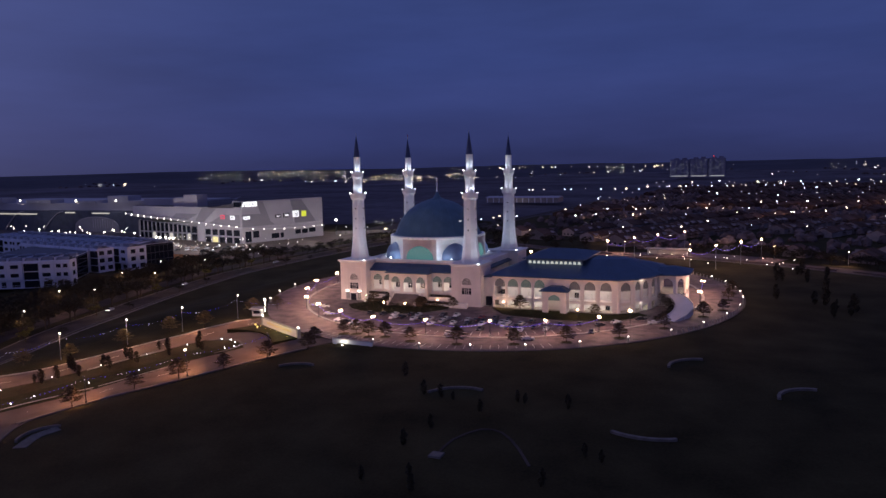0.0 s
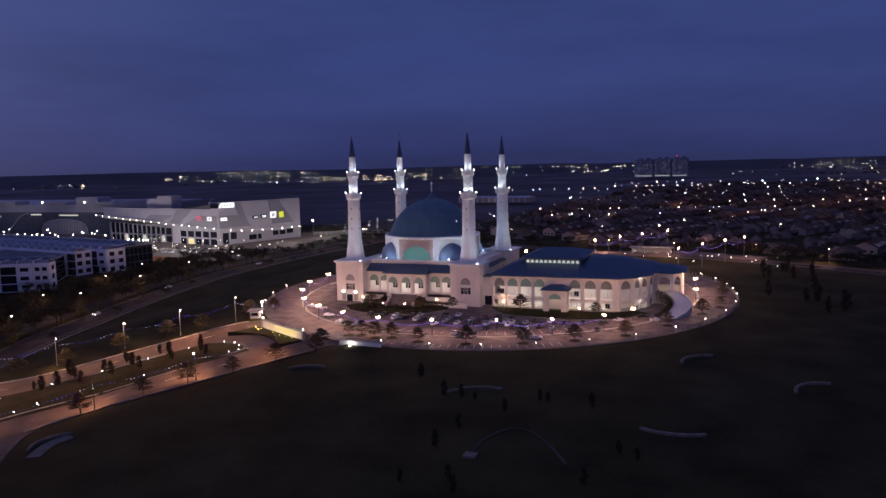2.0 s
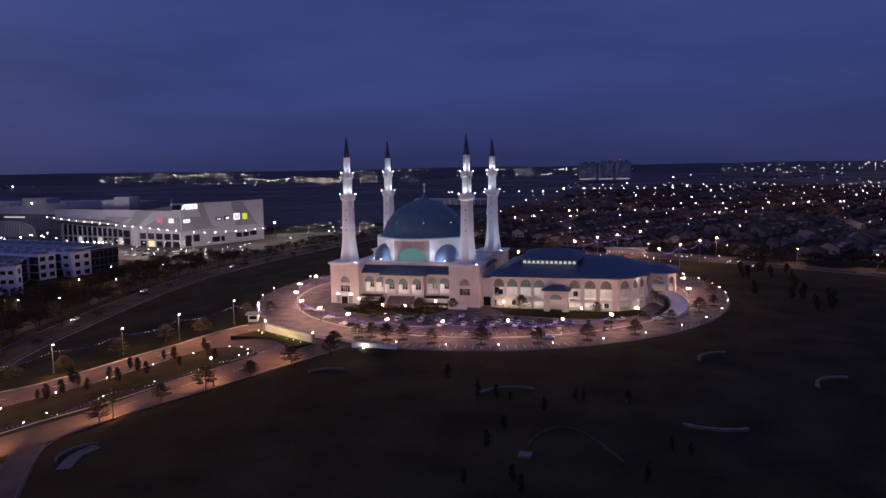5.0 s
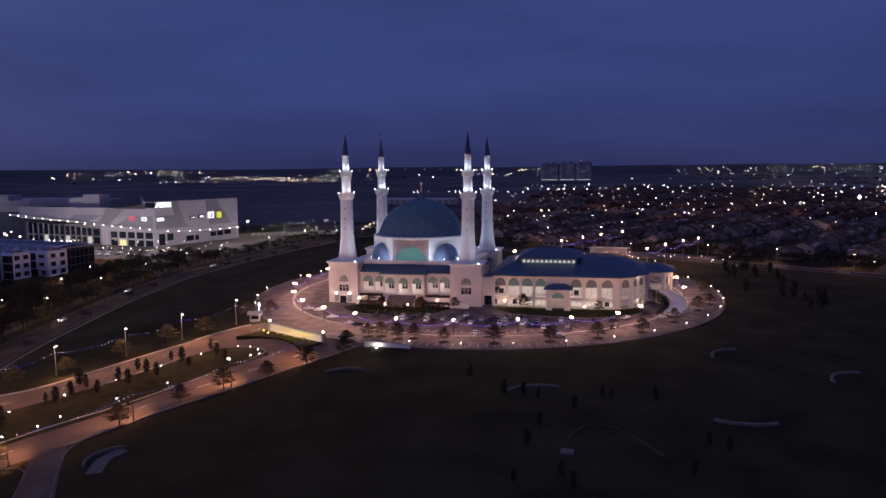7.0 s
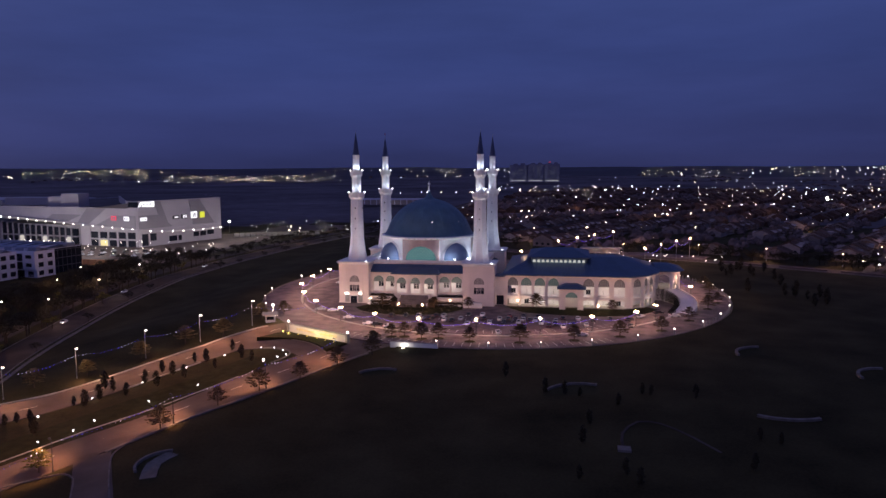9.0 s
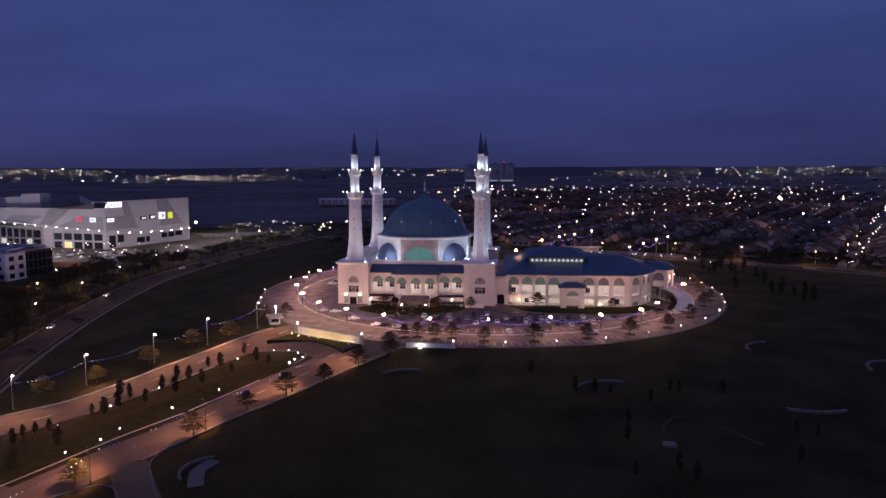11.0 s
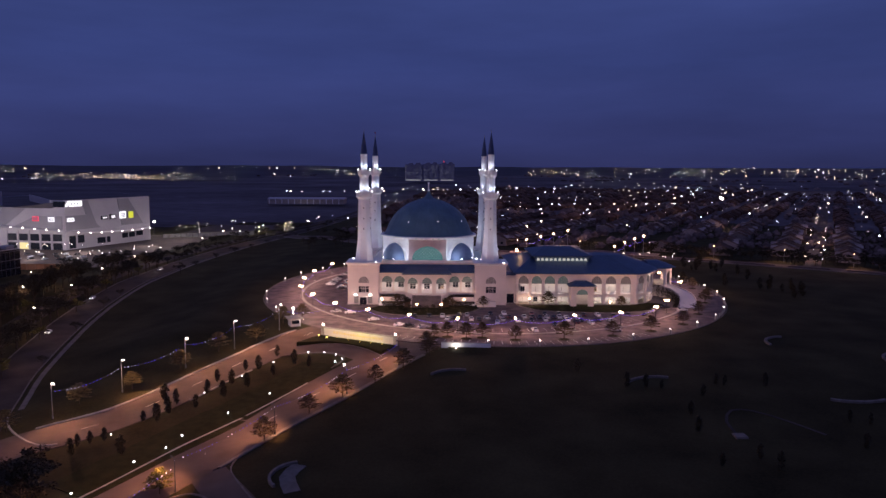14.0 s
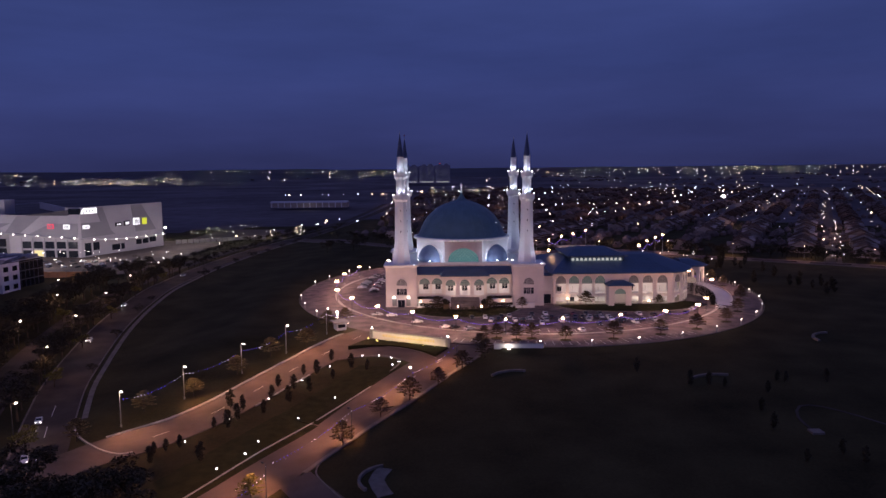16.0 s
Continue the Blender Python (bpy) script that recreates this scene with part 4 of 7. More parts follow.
# east wing: two arcaded floors under a hipped blue roof with a clerestory
wing = thing("east_wing", Matrix(), "two-storey cream arcaded wing with a hipped blue roof", "wing building", "")
eave = [(37.2, -33.6), (91.5, -33.6), (97.8, -28.4), (103.2, -20), (105.0, -11), (105.0, 12), (102, 22), (95, 29), (88, 33), (37.2, 33)]
wall_line = [(38.6, -31.8), (90.8, -31.8), (96.4, -27.2), (101.4, -19.3), (103.2, -10.7), (103.2, 11.5), (100.5, 20.8), (94, 27.5), (87.4, 31.5), (38.6, 31.5)]
inner = [(41, -27.5), (89, -27.5), (93, -24), (97.4, -17.5), (99, -10), (99, 10.8), (96.5, 18.8), (91, 24), (86, 27.5), (41, 27.5)]
part("inner_wall", Shape().prism(inner, 0, 13.4), white_wall, wing, "white inner wall of the verandas")
part("floor_slab", Shape().prism([(x, y) for x, y in wall_line], 4.1, 4.6), plaster, wing)
part("plinth", Shape().prism(wall_line, 0.0, 0.45), concrete, wing)
ceil = Shape().prism(wall_line, 13.4, 13.6)
part("soffit", ceil, white_wall, wing)
rf = Shape()
n = len(eave)
ridge = [(49, -6), (84, -6), (88, -5), (90, -3), (91, -1), (91, 1), (90, 3), (88, 5), (84, 6), (49, 6)]
rf.add([(*p, 13.5) for p in eave] + [(*p, 13.85) for p in eave] + [(*p, 18.6) for p in ridge],
       [tuple(range(n - 1, -1, -1))] + [(i, (i + 1) % n, n + (i + 1) % n, n + i) for i in range(n)] + [(n + i, n + (i + 1) % n, 2 * n + (i + 1) % n, 2 * n + i) for i in range(n)] + [tuple(range(2 * n, 3 * n))])
rw = part("roof", rf, blue_roof, wing, "hipped blue metal roof")
seams = Shape()
for i in range(40, 91, 2):
    yt = -6.0
    xt = 49 + (i - 37.2) * 35 / 54.3
    seams.rod((i, -33.5, 13.89), (xt, yt, 18.64), 0.06, None, 4)
part("standing_seams", seams, blue_roof, rw)
cl = Shape().box(48.6, 73.4, -15.0, 15.0, 14.5, 19.0)
clp = part("clerestory", cl, blue_roof, wing, "raised clerestory with a row of small arched lights")
crf = Shape()
crf.add([(47.2, -16.6, 19.0), (74.8, -16.6, 19.0), (74.8, 16.6, 19.0), (47.2, 16.6, 19.0), (47.2, -16.6, 19.35), (74.8, -16.6, 19.35), (74.8, 16.6, 19.35), (47.2, 16.6, 19.35), (55, 0, 22.2), (67, 0, 22.2)],
        [(3, 2, 1, 0), (0, 1, 5, 4), (1, 2, 6, 5), (2, 3, 7, 6), (3, 0, 4, 7), (4, 5, 9, 8), (5, 6, 9), (6, 7, 8, 9), (7, 4, 8)])
part("clerestory_roof", crf, blue_roof, clp)
for i in range(12):
    c = 50.2 + i * 1.96
    pts = arch(c, 0.62, 17.6, 0.65, 6)
    part("clerestory_window", Shape().slab(panel_outline(pts, 16.6), 0.12, Matrix.Translation((0, -15.14, 0))), cler_glow, clp)
strip_light(61, -17.2, 18.9, 22, 0.3, 40, WHITE)
# arcades along the outer wall
for i in range(len(wall_line) - 1):
    (xa, ya), (xb, yb) = wall_line[i], wall_line[i + 1]
    ln = math.hypot(xb - xa, yb - ya)
    m = pose(xa, ya, 0, 0, 0, math.degrees(math.atan2(yb - ya, xb - xa)))
    if i == 0:
        cs = [3.3, 9.0, 14.7, 20.4, 35.0, 41.2, 47.6]
        hw = 2.25
    else:
        k = max(1, round(ln / 6.0))
        cs = [ln * (j + 0.5) / k for j in range(k)]
        hw = min(2.25, ln / k / 2 - 0.7)
    up = part("arcade", Shape().arch_wall(0, ln, 4.6, 13.4, [(c, hw, 4.6, 9.7, 2.8) for c in cs], 0.55, m), plaster, wing, "cream arcade with round arches")
    lo = part("arcade", Shape().arch_wall(0, ln, 0.45, 4.1, [(c, hw, 0.45, 3.1, 0.2) for c in cs], 0.55, m), plaster, wing)
    for j, c in enumerate(cs):
        pts = arch(c, hw - 0.02, 9.7, 2.78, 8)
        mat = teal_dim if i == 0 and 0 < j < 4 else grey_dim
        part("arch_panel", Shape().slab(panel_outline(pts, 9.2), 0.08, m @ Matrix.Translation((0, 0.3, 0))), mat, up, "lit lattice glass in the arch")
        bars = Shape().box(c - hw, c + hw, 0.2, 0.45, 9.0, 9.25, m)
        for q in range(-2, 3):
            bars.box(c + q * 0.75 - 0.05, c + q * 0.75 + 0.05, 0.2, 0.3, 9.25, 12.1 - 0.25 * q * q, m)
        part("lattice", bars, lattice_mat, up)
        rail = Shape().box(c - hw, c + hw, 0.1, 0.3, 5.65, 5.8, m)
        for q in range(8):
            u = c - hw + 0.3 + q * (2 * hw - 0.6) / 7
            rail.box(u - 0.06, u + 0.06, 0.14, 0.26, 4.6, 5.65, m)
        part("balustrade", rail, white_wall, up)
        col = Shape().box(c - hw - 0.75, c - hw - 0.15, -0.18, 0, 0.45, 9.3, m).box(c - hw - 0.85, c - hw - 0.05, -0.25, 0, 9.3, 9.7, m)
        part("pilaster", col, plaster, up)
for j, c in enumerate([41.9, 47.6, 53.3, 59.0, 73.6, 79.8, 86.2]):
    for z in (0.6, 4.9):
        if (j, z) in ((0, 4.9), (4, 4.9), (1, 0.6), (6, 0.6)):
            part("door", Shape().box(c - 0.9, c + 0.9, -27.62, -27.5, z, z + 2.3), dark_glass, wing)
        else:
            part("door", Shape().box(c - 1.9, c + 1.9, -27.62, -27.5, z, z + 2.3), white_wall, wing)
        part("door_frame", Shape().box(c - 0.05, c + 0.05, -27.75, -27.62, z, z + 2.3), lattice_mat, wing)
for x0, x1 in ((41, 62), (70, 90)):
    strip_light((x0 + x1) / 2, -29.6, 13.1, x1 - x0, 0.8, 620, WHITE)
    strip_light((x0 + x1) / 2, -29.6, 4.0, x1 - x0, 0.8, 430, WHITE)
strip_light(99, -20, 13.1, 1.0, 14, 200, WHITE)
strip_light(99, -20, 4.0, 1.0, 14, 200, WHITE)
# entrance canopy
cp = Shape().arch_wall(61.6, 71.4, 0, 8.8, [(66.5, 2.5, 0, 5.2, 2.3)], 0.7, Matrix.Translation((0, -37.0, 0)))
cp.box(61.6, 62.3, -36.3, -31.8, 0, 8.8).box(70.7, 71.4, -36.3, -31.8, 0, 8.8)
cpo = part("entrance_porch", cp, plaster, wing, "projecting cream porch with one tall arch")
pts = arch(66.5, 2.48, 5.2, 2.28, 8)
part("arch_panel", Shape().slab(panel_outline(pts, 5.2), 0.1, Matrix.Translation((0, -36.7, 0))), teal_dim, cpo, "teal lit lattice in the porch arch")
cr = Shape()
base, top = [(60.6, -38.2), (72.4, -38.2), (72.4, -31.9), (60.6, -31.9)], [(64, -35.6), (69, -35.6), (69, -31.9), (64, -31.9)]
cr.prism(base, 8.8, 9.15).prism(base, 9.15, 10.6, None, top)
part("porch_roof", cr, blue_roof, cpo, "hipped blue porch roof")
strip_light(66.5, -34.4, 8.6, 7, 2.5, 160, WHITE)
# link to the tower block and the east porch with its ramp
part("link", Shape().box(34.2, 38.6, -29.5, -24, 0, 12.4).box(34.2, 38.6, -30.2, -29.5, 4.6, 5.3), plaster, wing)
part("link_door", Shape().box(34.8, 37.9, -29.62, -29.5, 0.2, 4.2), dark_glass, wing)
part("link_roof", Shape().box(34.0, 38.8, -30.0, -23, 12.4, 12.8), blue_roof, wing)
ep = [(103.2, -9), (110.6, -9), (114.2, -5), (114.2, 10), (103.2, 10)]
for (xa, ya), (xb, yb), cs in ((ep[0], ep[1], [3.7]), (ep[1], ep[2], [2.7]), (ep[2], ep[3], [4.0, 10.6])):
    ln = math.hypot(xb - xa, yb - ya)
    m = pose(xa, ya, 0, 0, 0, math.degrees(math.atan2(yb - ya, xb - xa)))
    part("porch_arcade", Shape().arch_wall(0, ln, 0, 13.0, [(c, 2.5 if ln > 6 else 1.9, 5.2, 9.0, 2.6) for c in cs], 0.7, m), plaster, wing)
per = Shape()
e2, t2 = [(103, -10.6), (111.4, -10.6), (115.9, -5.6), (115.9, 11.6), (103, 11.6)], [(103, -2), (108, -2), (109.5, 0), (109.5, 3), (103, 3)]
per.prism(e2, 13.0, 13.3).prism(e2, 13.3, 15.6, None, t2)
part("porch_roof", per, blue_roof, wing, "hipped blue roof of the east porch")
part("porch_floor", Shape().prism(ep, 4.6, 5.2), concrete, wing)
strip_light(108.5, 0, 12.8, 8, 8, 300, WHITE)
ramp = Shape()
rl = smooth_line([(109.5, -9.5), (113.4, -16), (115.2, -23), (113.9, -31), (110.5, -38)], 2.0)
for k, (p, q) in enumerate(zip(rl, rl[1:])):
    z0, z1 = 5.2 * (1 - k / (len(rl) - 1)), 5.2 * (1 - (k + 1) / (len(rl) - 1))
    d = (q - p).normalized()
    sd = Vector((-d.y, d.x)) * 3.4
    a, b, c, e = p - sd, p + sd, q + sd, q - sd
    ramp.add([(a.x, a.y, 0), (b.x, b.y, 0), (c.x, c.y, 0), (e.x, e.y, 0), (a.x, a.y, z0 + 0.1), (b.x, b.y, z0 + 0.1), (c.x, c.y, z1 + 0.1), (e.x, e.y, z1 + 0.1)],
             [(4, 7, 6, 5), (0, 4, 5, 1), (1, 5, 6, 2), (2, 6, 7, 3), (3, 7, 4, 0)])
    for s_ in (-1, 1):
        o = Vector((-d.y, d.x)) * 3.4 * s_
        i_ = Vector((-d.y, d.x)) * 3.1 * s_
        pts4 = [p + i_, p + o, q + o, q + i_]
        ramp.add([(v.x, v.y, z) for v, z in zip(pts4, (z0, z0, z1, z1))] + [(v.x, v.y, z + 0.55) for v, z in zip(pts4, (z0, z0, z1, z1))],
                 [(0, 3, 2, 1), (4, 5, 6, 7), (0, 1, 5, 4), (1, 2, 6, 5), (2, 3, 7, 6), (3, 0, 4, 7)])
part("ramp", ramp, plaster, wing, "curving pale ramp with parapets")


# a lamp post on the roof deck behind the clerestory, with a string of white bulbs
rl_post = thing("roof_lamp", pose(43.0, 10.8, 12.5), "warm twin lamp rising behind the wing's blue roof", "lamp")
part("post", Shape().lathe([(0.12, 0), (0.07, 6.0)], 6), dark_steel, rl_post)
part("globe", Shape().ball(0, 0, 6.4, 0.6, 10, 7), lamp_warm, rl_post, "glowing warm globe", True)
lamp(43.0, 9.6, 19.4, 150, WARM, 0.3)

# pale fence along the car park's east edge
fence = thing("boundary_fence", Matrix(), "low pale fence of posts and rails round the car park", "fence")
edge_line = ellipse(LOT_A - 0.3, LOT_B - 0.3, 220)
prev = None
for k in list(range(198, 220)) + list(range(0, 46)):
    x, y = edge_line[k]
    part("post", Shape().chamfer(-0.14, 0.14, -0.14, 0.14, 0, 1.5, 0.03, pose(x, y, 0.05, 0, 0, 360 * k / 220)), concrete, fence)
    if prev:
        part("rail", Shape().rod((prev[0], prev[1], 1.25), (x, y, 1.25), 0.05, None, 4).rod((prev[0], prev[1], 0.7), (x, y, 0.7), 0.05, None, 4), worn_concrete, fence)
    prev = (x, y)


# ---- lamps and fairy lights of the site ----
def twin_lamp():
    t = thing("car_park_lamp", Matrix(), "slim dark lamp post with two warm glowing globes", "street lamp", "lamps round the car park")
    s = Shape().lathe([(0.28, 0), (0.28, 0.3), (0.12, 0.5), (0.09, 4.7), (0.05, 5.1)], 8)
    part("post", s, dark_steel, t)
    part("arm", Shape().rod((-0.55, 0, 4.7), (0.55, 0, 4.7), 0.05), dark_steel, t)
    for x in (-0.55, 0.55):
        part("globe", Shape().ball(x, 0, 5.3, 0.4, 10, 7), lamp_warm, t, "glowing warm globe", True)
    part("footing", Shape().lathe([(0.55, 0), (0.5, 0.35), (0.3, 0.4)], 8), concrete, t)
    return t


ring_spots = [(-54.5, 57.0), (-59.5, 30.0), (-60.2, 5.5), (-57.0, -19.0), (-48.0, -40.6), (-35.8, -59.8), (-21.5, -72.6), (-5.4, -82.3), (12.2, -88.4), (32.9, -87.6), (55.2, -82.0), (73.6, -75.8), (90.0, -64.5), (98.6, -50.2), (119.5, -1.5), (118.5, 28.0), (60.0, 108.0), (-40, 84)]
proto = twin_lamp()
for i, (x, y) in enumerate(ring_spots):
    a = math.degrees(math.atan2(y - 8, x - 30))
    m = pose(x, y, 0.2, 0, 0, a)
    if i == 0:
        proto.matrix_basis = m
    else:
        copy_thing(proto, m)
    c_, s_ = math.cos(radians(a)), math.sin(radians(a))
    lamp(x + 0.4 * c_, y + 0.4 * s_, 8.2 if i == 14 else 6.9, 8000 if i == 14 else 3700 if x > 45 and y < 0 else 4900, WARM, 0.4)


def sag_points(a, b, drop, n):
    a, b = Vector(a), Vector(b)
    return [a.lerp(b, i / n) + Vector((0, 0, -4 * drop * (i / n) * (1 - i / n))) for i in range(n + 1)]


def rope(a, b, drop, label):
    """A glowing rope light hung in a curve between two posts."""
    s = Shape()
    pts = sag_points(a, b, drop, 14)
    s.tube(pts, 0.035)
    ob = solid("rope_light", s, string_violet, label, "rope light", "rope lights round the car park")
    beads = Shape()
    for p in sag_points(a, b, drop, 18):
        beads.ball(p.x, p.y, p.z - 0.04, 0.075, 5, 3)
    tagged(part("bead", beads, string_pale, ob, "pale white beads"), kind="stuff")
    return ob


for i in range(14):
    if i == 5:
        continue
    (xa, ya), (xb, yb) = ring_spots[i], ring_spots[i + 1]
    if i in (12, 13):
        continue
    rope((xa, ya, 4.8), (xb, yb, 4.8), 1.6, "violet rope light sagging between the lamp posts")
rope((119.5, -1.5, 5.2), (118.5, 28, 5.2), 1.4, "violet rope light sagging between the lamp posts")
rope((-35.8, -59.8, 5.2), (-21.5, -72.6, 5.2), 1.5, "violet rope light sagging between the lamp posts")


def wall_lamp():
    t = thing("bollard_lamp", Matrix(), "short pale pillar with a small white lamp", "bollard lamp", "bollard lamps on the low wall")
    part("pillar", Shape().chamfer(-0.22, 0.22, -0.22, 0.22, 0, 1.75, 0.04), concrete, t)
    part("lamp_head", Shape().ball(0, 0, 1.95, 0.24, 8, 6), lamp_white, t, "small glowing lamp", True)
    return t


bol = [(-75.6, -12.7), (-71.9, -33.5), (-64.8, -52.5), (-78.4, 28.7), (-76.2, 49.2), (-69.4, 72.1), (-60.2, 90.4), (22.0, -107.2), (39.3, -107), (56.2, -104), (73.1, -98), (89.1, -89), (103.0, -77.4), (115.9, -63), (126.5, -47), (134.5, -28), (140.5, -8.2), (143, 11.8), (143, 28), (142.6, 42), (139, 59.4), (132, 76)]
proto = wall_lamp()
for i, (x, y) in enumerate(bol):
    k = 1 / math.hypot((x - LOT_X) / LOT_A, (y - LOT_Y) / LOT_B)
    m = pose(LOT_X + (x - LOT_X) * k * 0.995, LOT_Y + (y - LOT_Y) * k * 0.995, 0.05)
    if i == 0:
        proto.matrix_basis = m
    else:
        copy_thing(proto, m)


def street_lamp(lit=True, h=9.6):
    t = thing("street_lamp", Matrix(), "tall steel street lamp with a white lantern" if lit else "tall dark street lamp, unlit", "street lamp", "street lamps of the access road")
    part("pole", Shape().lathe([(0.2, 0), (0.2, 0.6), (0.11, 0.7), (0.07, h - 0.1)], 8), steel if lit else dark_steel, t)
    part("arm", Shape().rod((0, 0, h - 0.2), (0.9, 0, h), 0.05), steel if lit else dark_steel, t)
    part("lantern", Shape().chamfer(0.45, 1.15, -0.22, 0.22, h - 0.15, h + 0.15, 0.1), lamp_white if lit else dark_steel, t, "glowing lantern" if lit else "dark lantern")
    return t


row = [(-52.4, -84.6), (-63.2, -104.3), (-73.6, -121.8), (-85.2, -141.0), (-95.8, -159.0)]
proto = street_lamp()
for i, (x, y) in enumerate(row):
    m = at(x, y, None, -25)
    if i == 0:
        proto.matrix_basis = m
    else:
        copy_thing(proto, m)
    z = ground(x, y)
    flood((x + 1.6, y - 0.7, z + 9.9), (x + 15, y - (7.5 if i < 4 else 20), z), 16500, SODIUM, 116, 0.5)
    lamp(x + 1.0, y - 0.4, z + 9.1, 1900, (1.0, 0.60, 0.36), 0.3)
dark_row = [(-6.5, -126.0), (-19.4, -150.0), (-33.5, -175.2), (-48.6, -200.2)]
proto = street_lamp(False, 7.6)
for i, (x, y) in enumerate(dark_row):
    m = at(x, y, None, 150)
    if i == 0:
        proto.matrix_basis = m
    else:
        copy_thing(proto, m)
solid("lamp_bulb", Shape().ball(-20.1, -149.6, ground(-19.4, -150) + 8.2, 0.3), lamp_white, "small lit bulb on the dark street lamp", "lamp")
# added sodium floods light this road: its lamps are unlit, two have no post
for x, y, w in [(*dark_row[0], 8500)] + [(*q, 11500) for q in dark_row[1:]] + [(-58, -219, 6000), (-72, -244, 3500)]:
    flood((x - 1.6, y + 0.4, ground(x, y) + 8.4), (x - 6.5, y + 0.6, ground(x, y)), w, SODIUM, 138, 0.5)


def fairy(a, b, drop, seed):
    """A string of little blue and white bulbs on a black cable."""
    rng = random.Random(seed)
    n = max(6, int((Vector(b) - Vector(a)).length / 1.1))
    pts = sag_points(a, b, drop, n)
    cable = Shape()
    cable.tube(pts, 0.025, 4)
    t = solid("fairy_light_string", cable, cable_mat, "string of small blue and white fairy lights", "fairy lights", "fairy lights along the road")
    blue, pale = Shape(), Shape()
    for i, p in enumerate(pts):
        pick = blue if (i // 4 + seed) % 3 else pale
        if rng.random() < 0.88:
            pick.ball(p.x, p.y, p.z - 0.1, rng.uniform(0.06, 0.13), 5, 4)
    if blue.v:
        tagged(part("bulb", blue, string_blue, t, "blue bulbs"), kind="stuff")
    if pale.v:
        tagged(part("bulb", pale, string_pale, t, "white bulbs"), kind="stuff")
    return t


G = lambda x, y, h: (x, y, ground(x, y) + h)
for i in range(len(row) - 1):
    fairy(G(*row[i], 7.5), G(*row[i + 1], 7.5), 1.5, i)
fairy(G(-40, -62, 3.0), G(*row[0], 7.4), 1.0, 7)
for i in range(len(dark_row) - 1):
    fairy(G(*dark_row[i], 7.0), G(*dark_row[i + 1], 7.0), 1.1, 10 + i)
fairy(G(-47.5, -203, 7), G(-62, -232, 7), 1.1, 15)


def garden_light():
    t = thing("garden_light", Matrix(), "small white floodlight on a short stake in the lawn", "garden light", "garden lights on the median")
    part("stake", Shape().rod((0, 0, -0.1), (0, 0, 0.42), 0.05), dark_steel, t)
    part("lens", Shape().ball(0, 0, 0.55, 0.21, 8, 5, 0.8), lamp_cool, t, "glowing white lens")
    return t


proto = garden_light()
spots_g = [(-70.3, -200.3), (-62.7, -187.0), (-57.9, -180.4), (-56.4, -174.0), (-49.1, -160.6), (-41.2, -148.0), (-24.6, -121.6), (-26.4, -124.3), (-27.2, -117.6), (-31.2, -114.9), (-36.8, -113.1), (-46.3, -120.4), (-52.9, -133.1), (-59.9, -146.2), (-67.5, -158.9), (-74.9, -171.4)]
for i, (x, y) in enumerate(spots_g):
    m = at(x, y, ground(x, y) + 0.1)
    if i == 0:
        proto.matrix_basis = m
    else:
        copy_thing(proto, m)
    if i % 2 == 0:
        lamp(x, y, ground(x, y) + 1.0, 60, WHITE, 0.2)


def garden_globe():
    t = thing("garden_lamp", Matrix(), "garden lamp post with one warm globe", "garden lamp", "garden lamps before the hall")
    part("post", Shape().lathe([(0.12, 0), (0.07, 0.3), (0.06, 2.7)], 6), dark_steel, t)
    part("globe", Shape().ball(0, 0, 3.0, 0.36, 10, 7), lamp_warm, t, "glowing warm globe", True)
    return t


proto = garden_globe()
for i, (x, y) in enumerate([(-18.9, -38.2), (-3.6, -50.2), (6.2, -50.0), (16.0, -38.4), (44.3, -34.7), (77.2, -42.4)]):
    if i == 0:
        proto.matrix_basis = pose(x, y, 0.1)
    else:
        copy_thing(proto, pose(x, y, 0.1))
    lamp(x, y - 0.8, 3.9, 380, WARM, 0.3)

# lit door lanterns on the tower block
for x in (-30.6, -24.4):
    solid("wall_lantern", Shape().chamfer(x - 0.55, x + 0.55, -34.8, -34.2, 4.1, 4.45, 0.1), lamp_white, "lit lantern over the tower block's door", "wall lamp", "door lanterns")
    lamp(x, -36.6, 3.9, 40, WHITE, 0.5)
dr_ = thing("tower_door", pose(-27.4, -34.3, 0), "double door in a white frame at the tower block's foot", "door")
part("door_leaf", Shape().box(-1.5, 0, -0.1, 0, 0, 3.2), dark_glass, dr_)
part("door_leaf", Shape().box(0.04, 1.5, -0.1, 0, 0, 3.2), dark_glass, dr_)
part("frame", Shape().box(-1.8, -1.5, -0.2, 0, 0, 3.5).box(1.5, 1.8, -0.2, 0, 0, 3.5).box(-1.5, 1.5, -0.2, 0, 3.2, 3.5), white_wall, dr_)
for x0, x1 in ((-3.9, -2.0), (2.0, 3.9)):
    part("side_panel", Shape().chamfer(x0, x1, -0.1, 0.15, 0.5, 3.7, 0.05), lattice_mat, dr_, "grey lattice panel")
solid("side_light", Shape().box(-20.3, -19.3, -36.4, -36.1, 0.4, 3.3), room_glow, "glowing glass side entrance", "window")

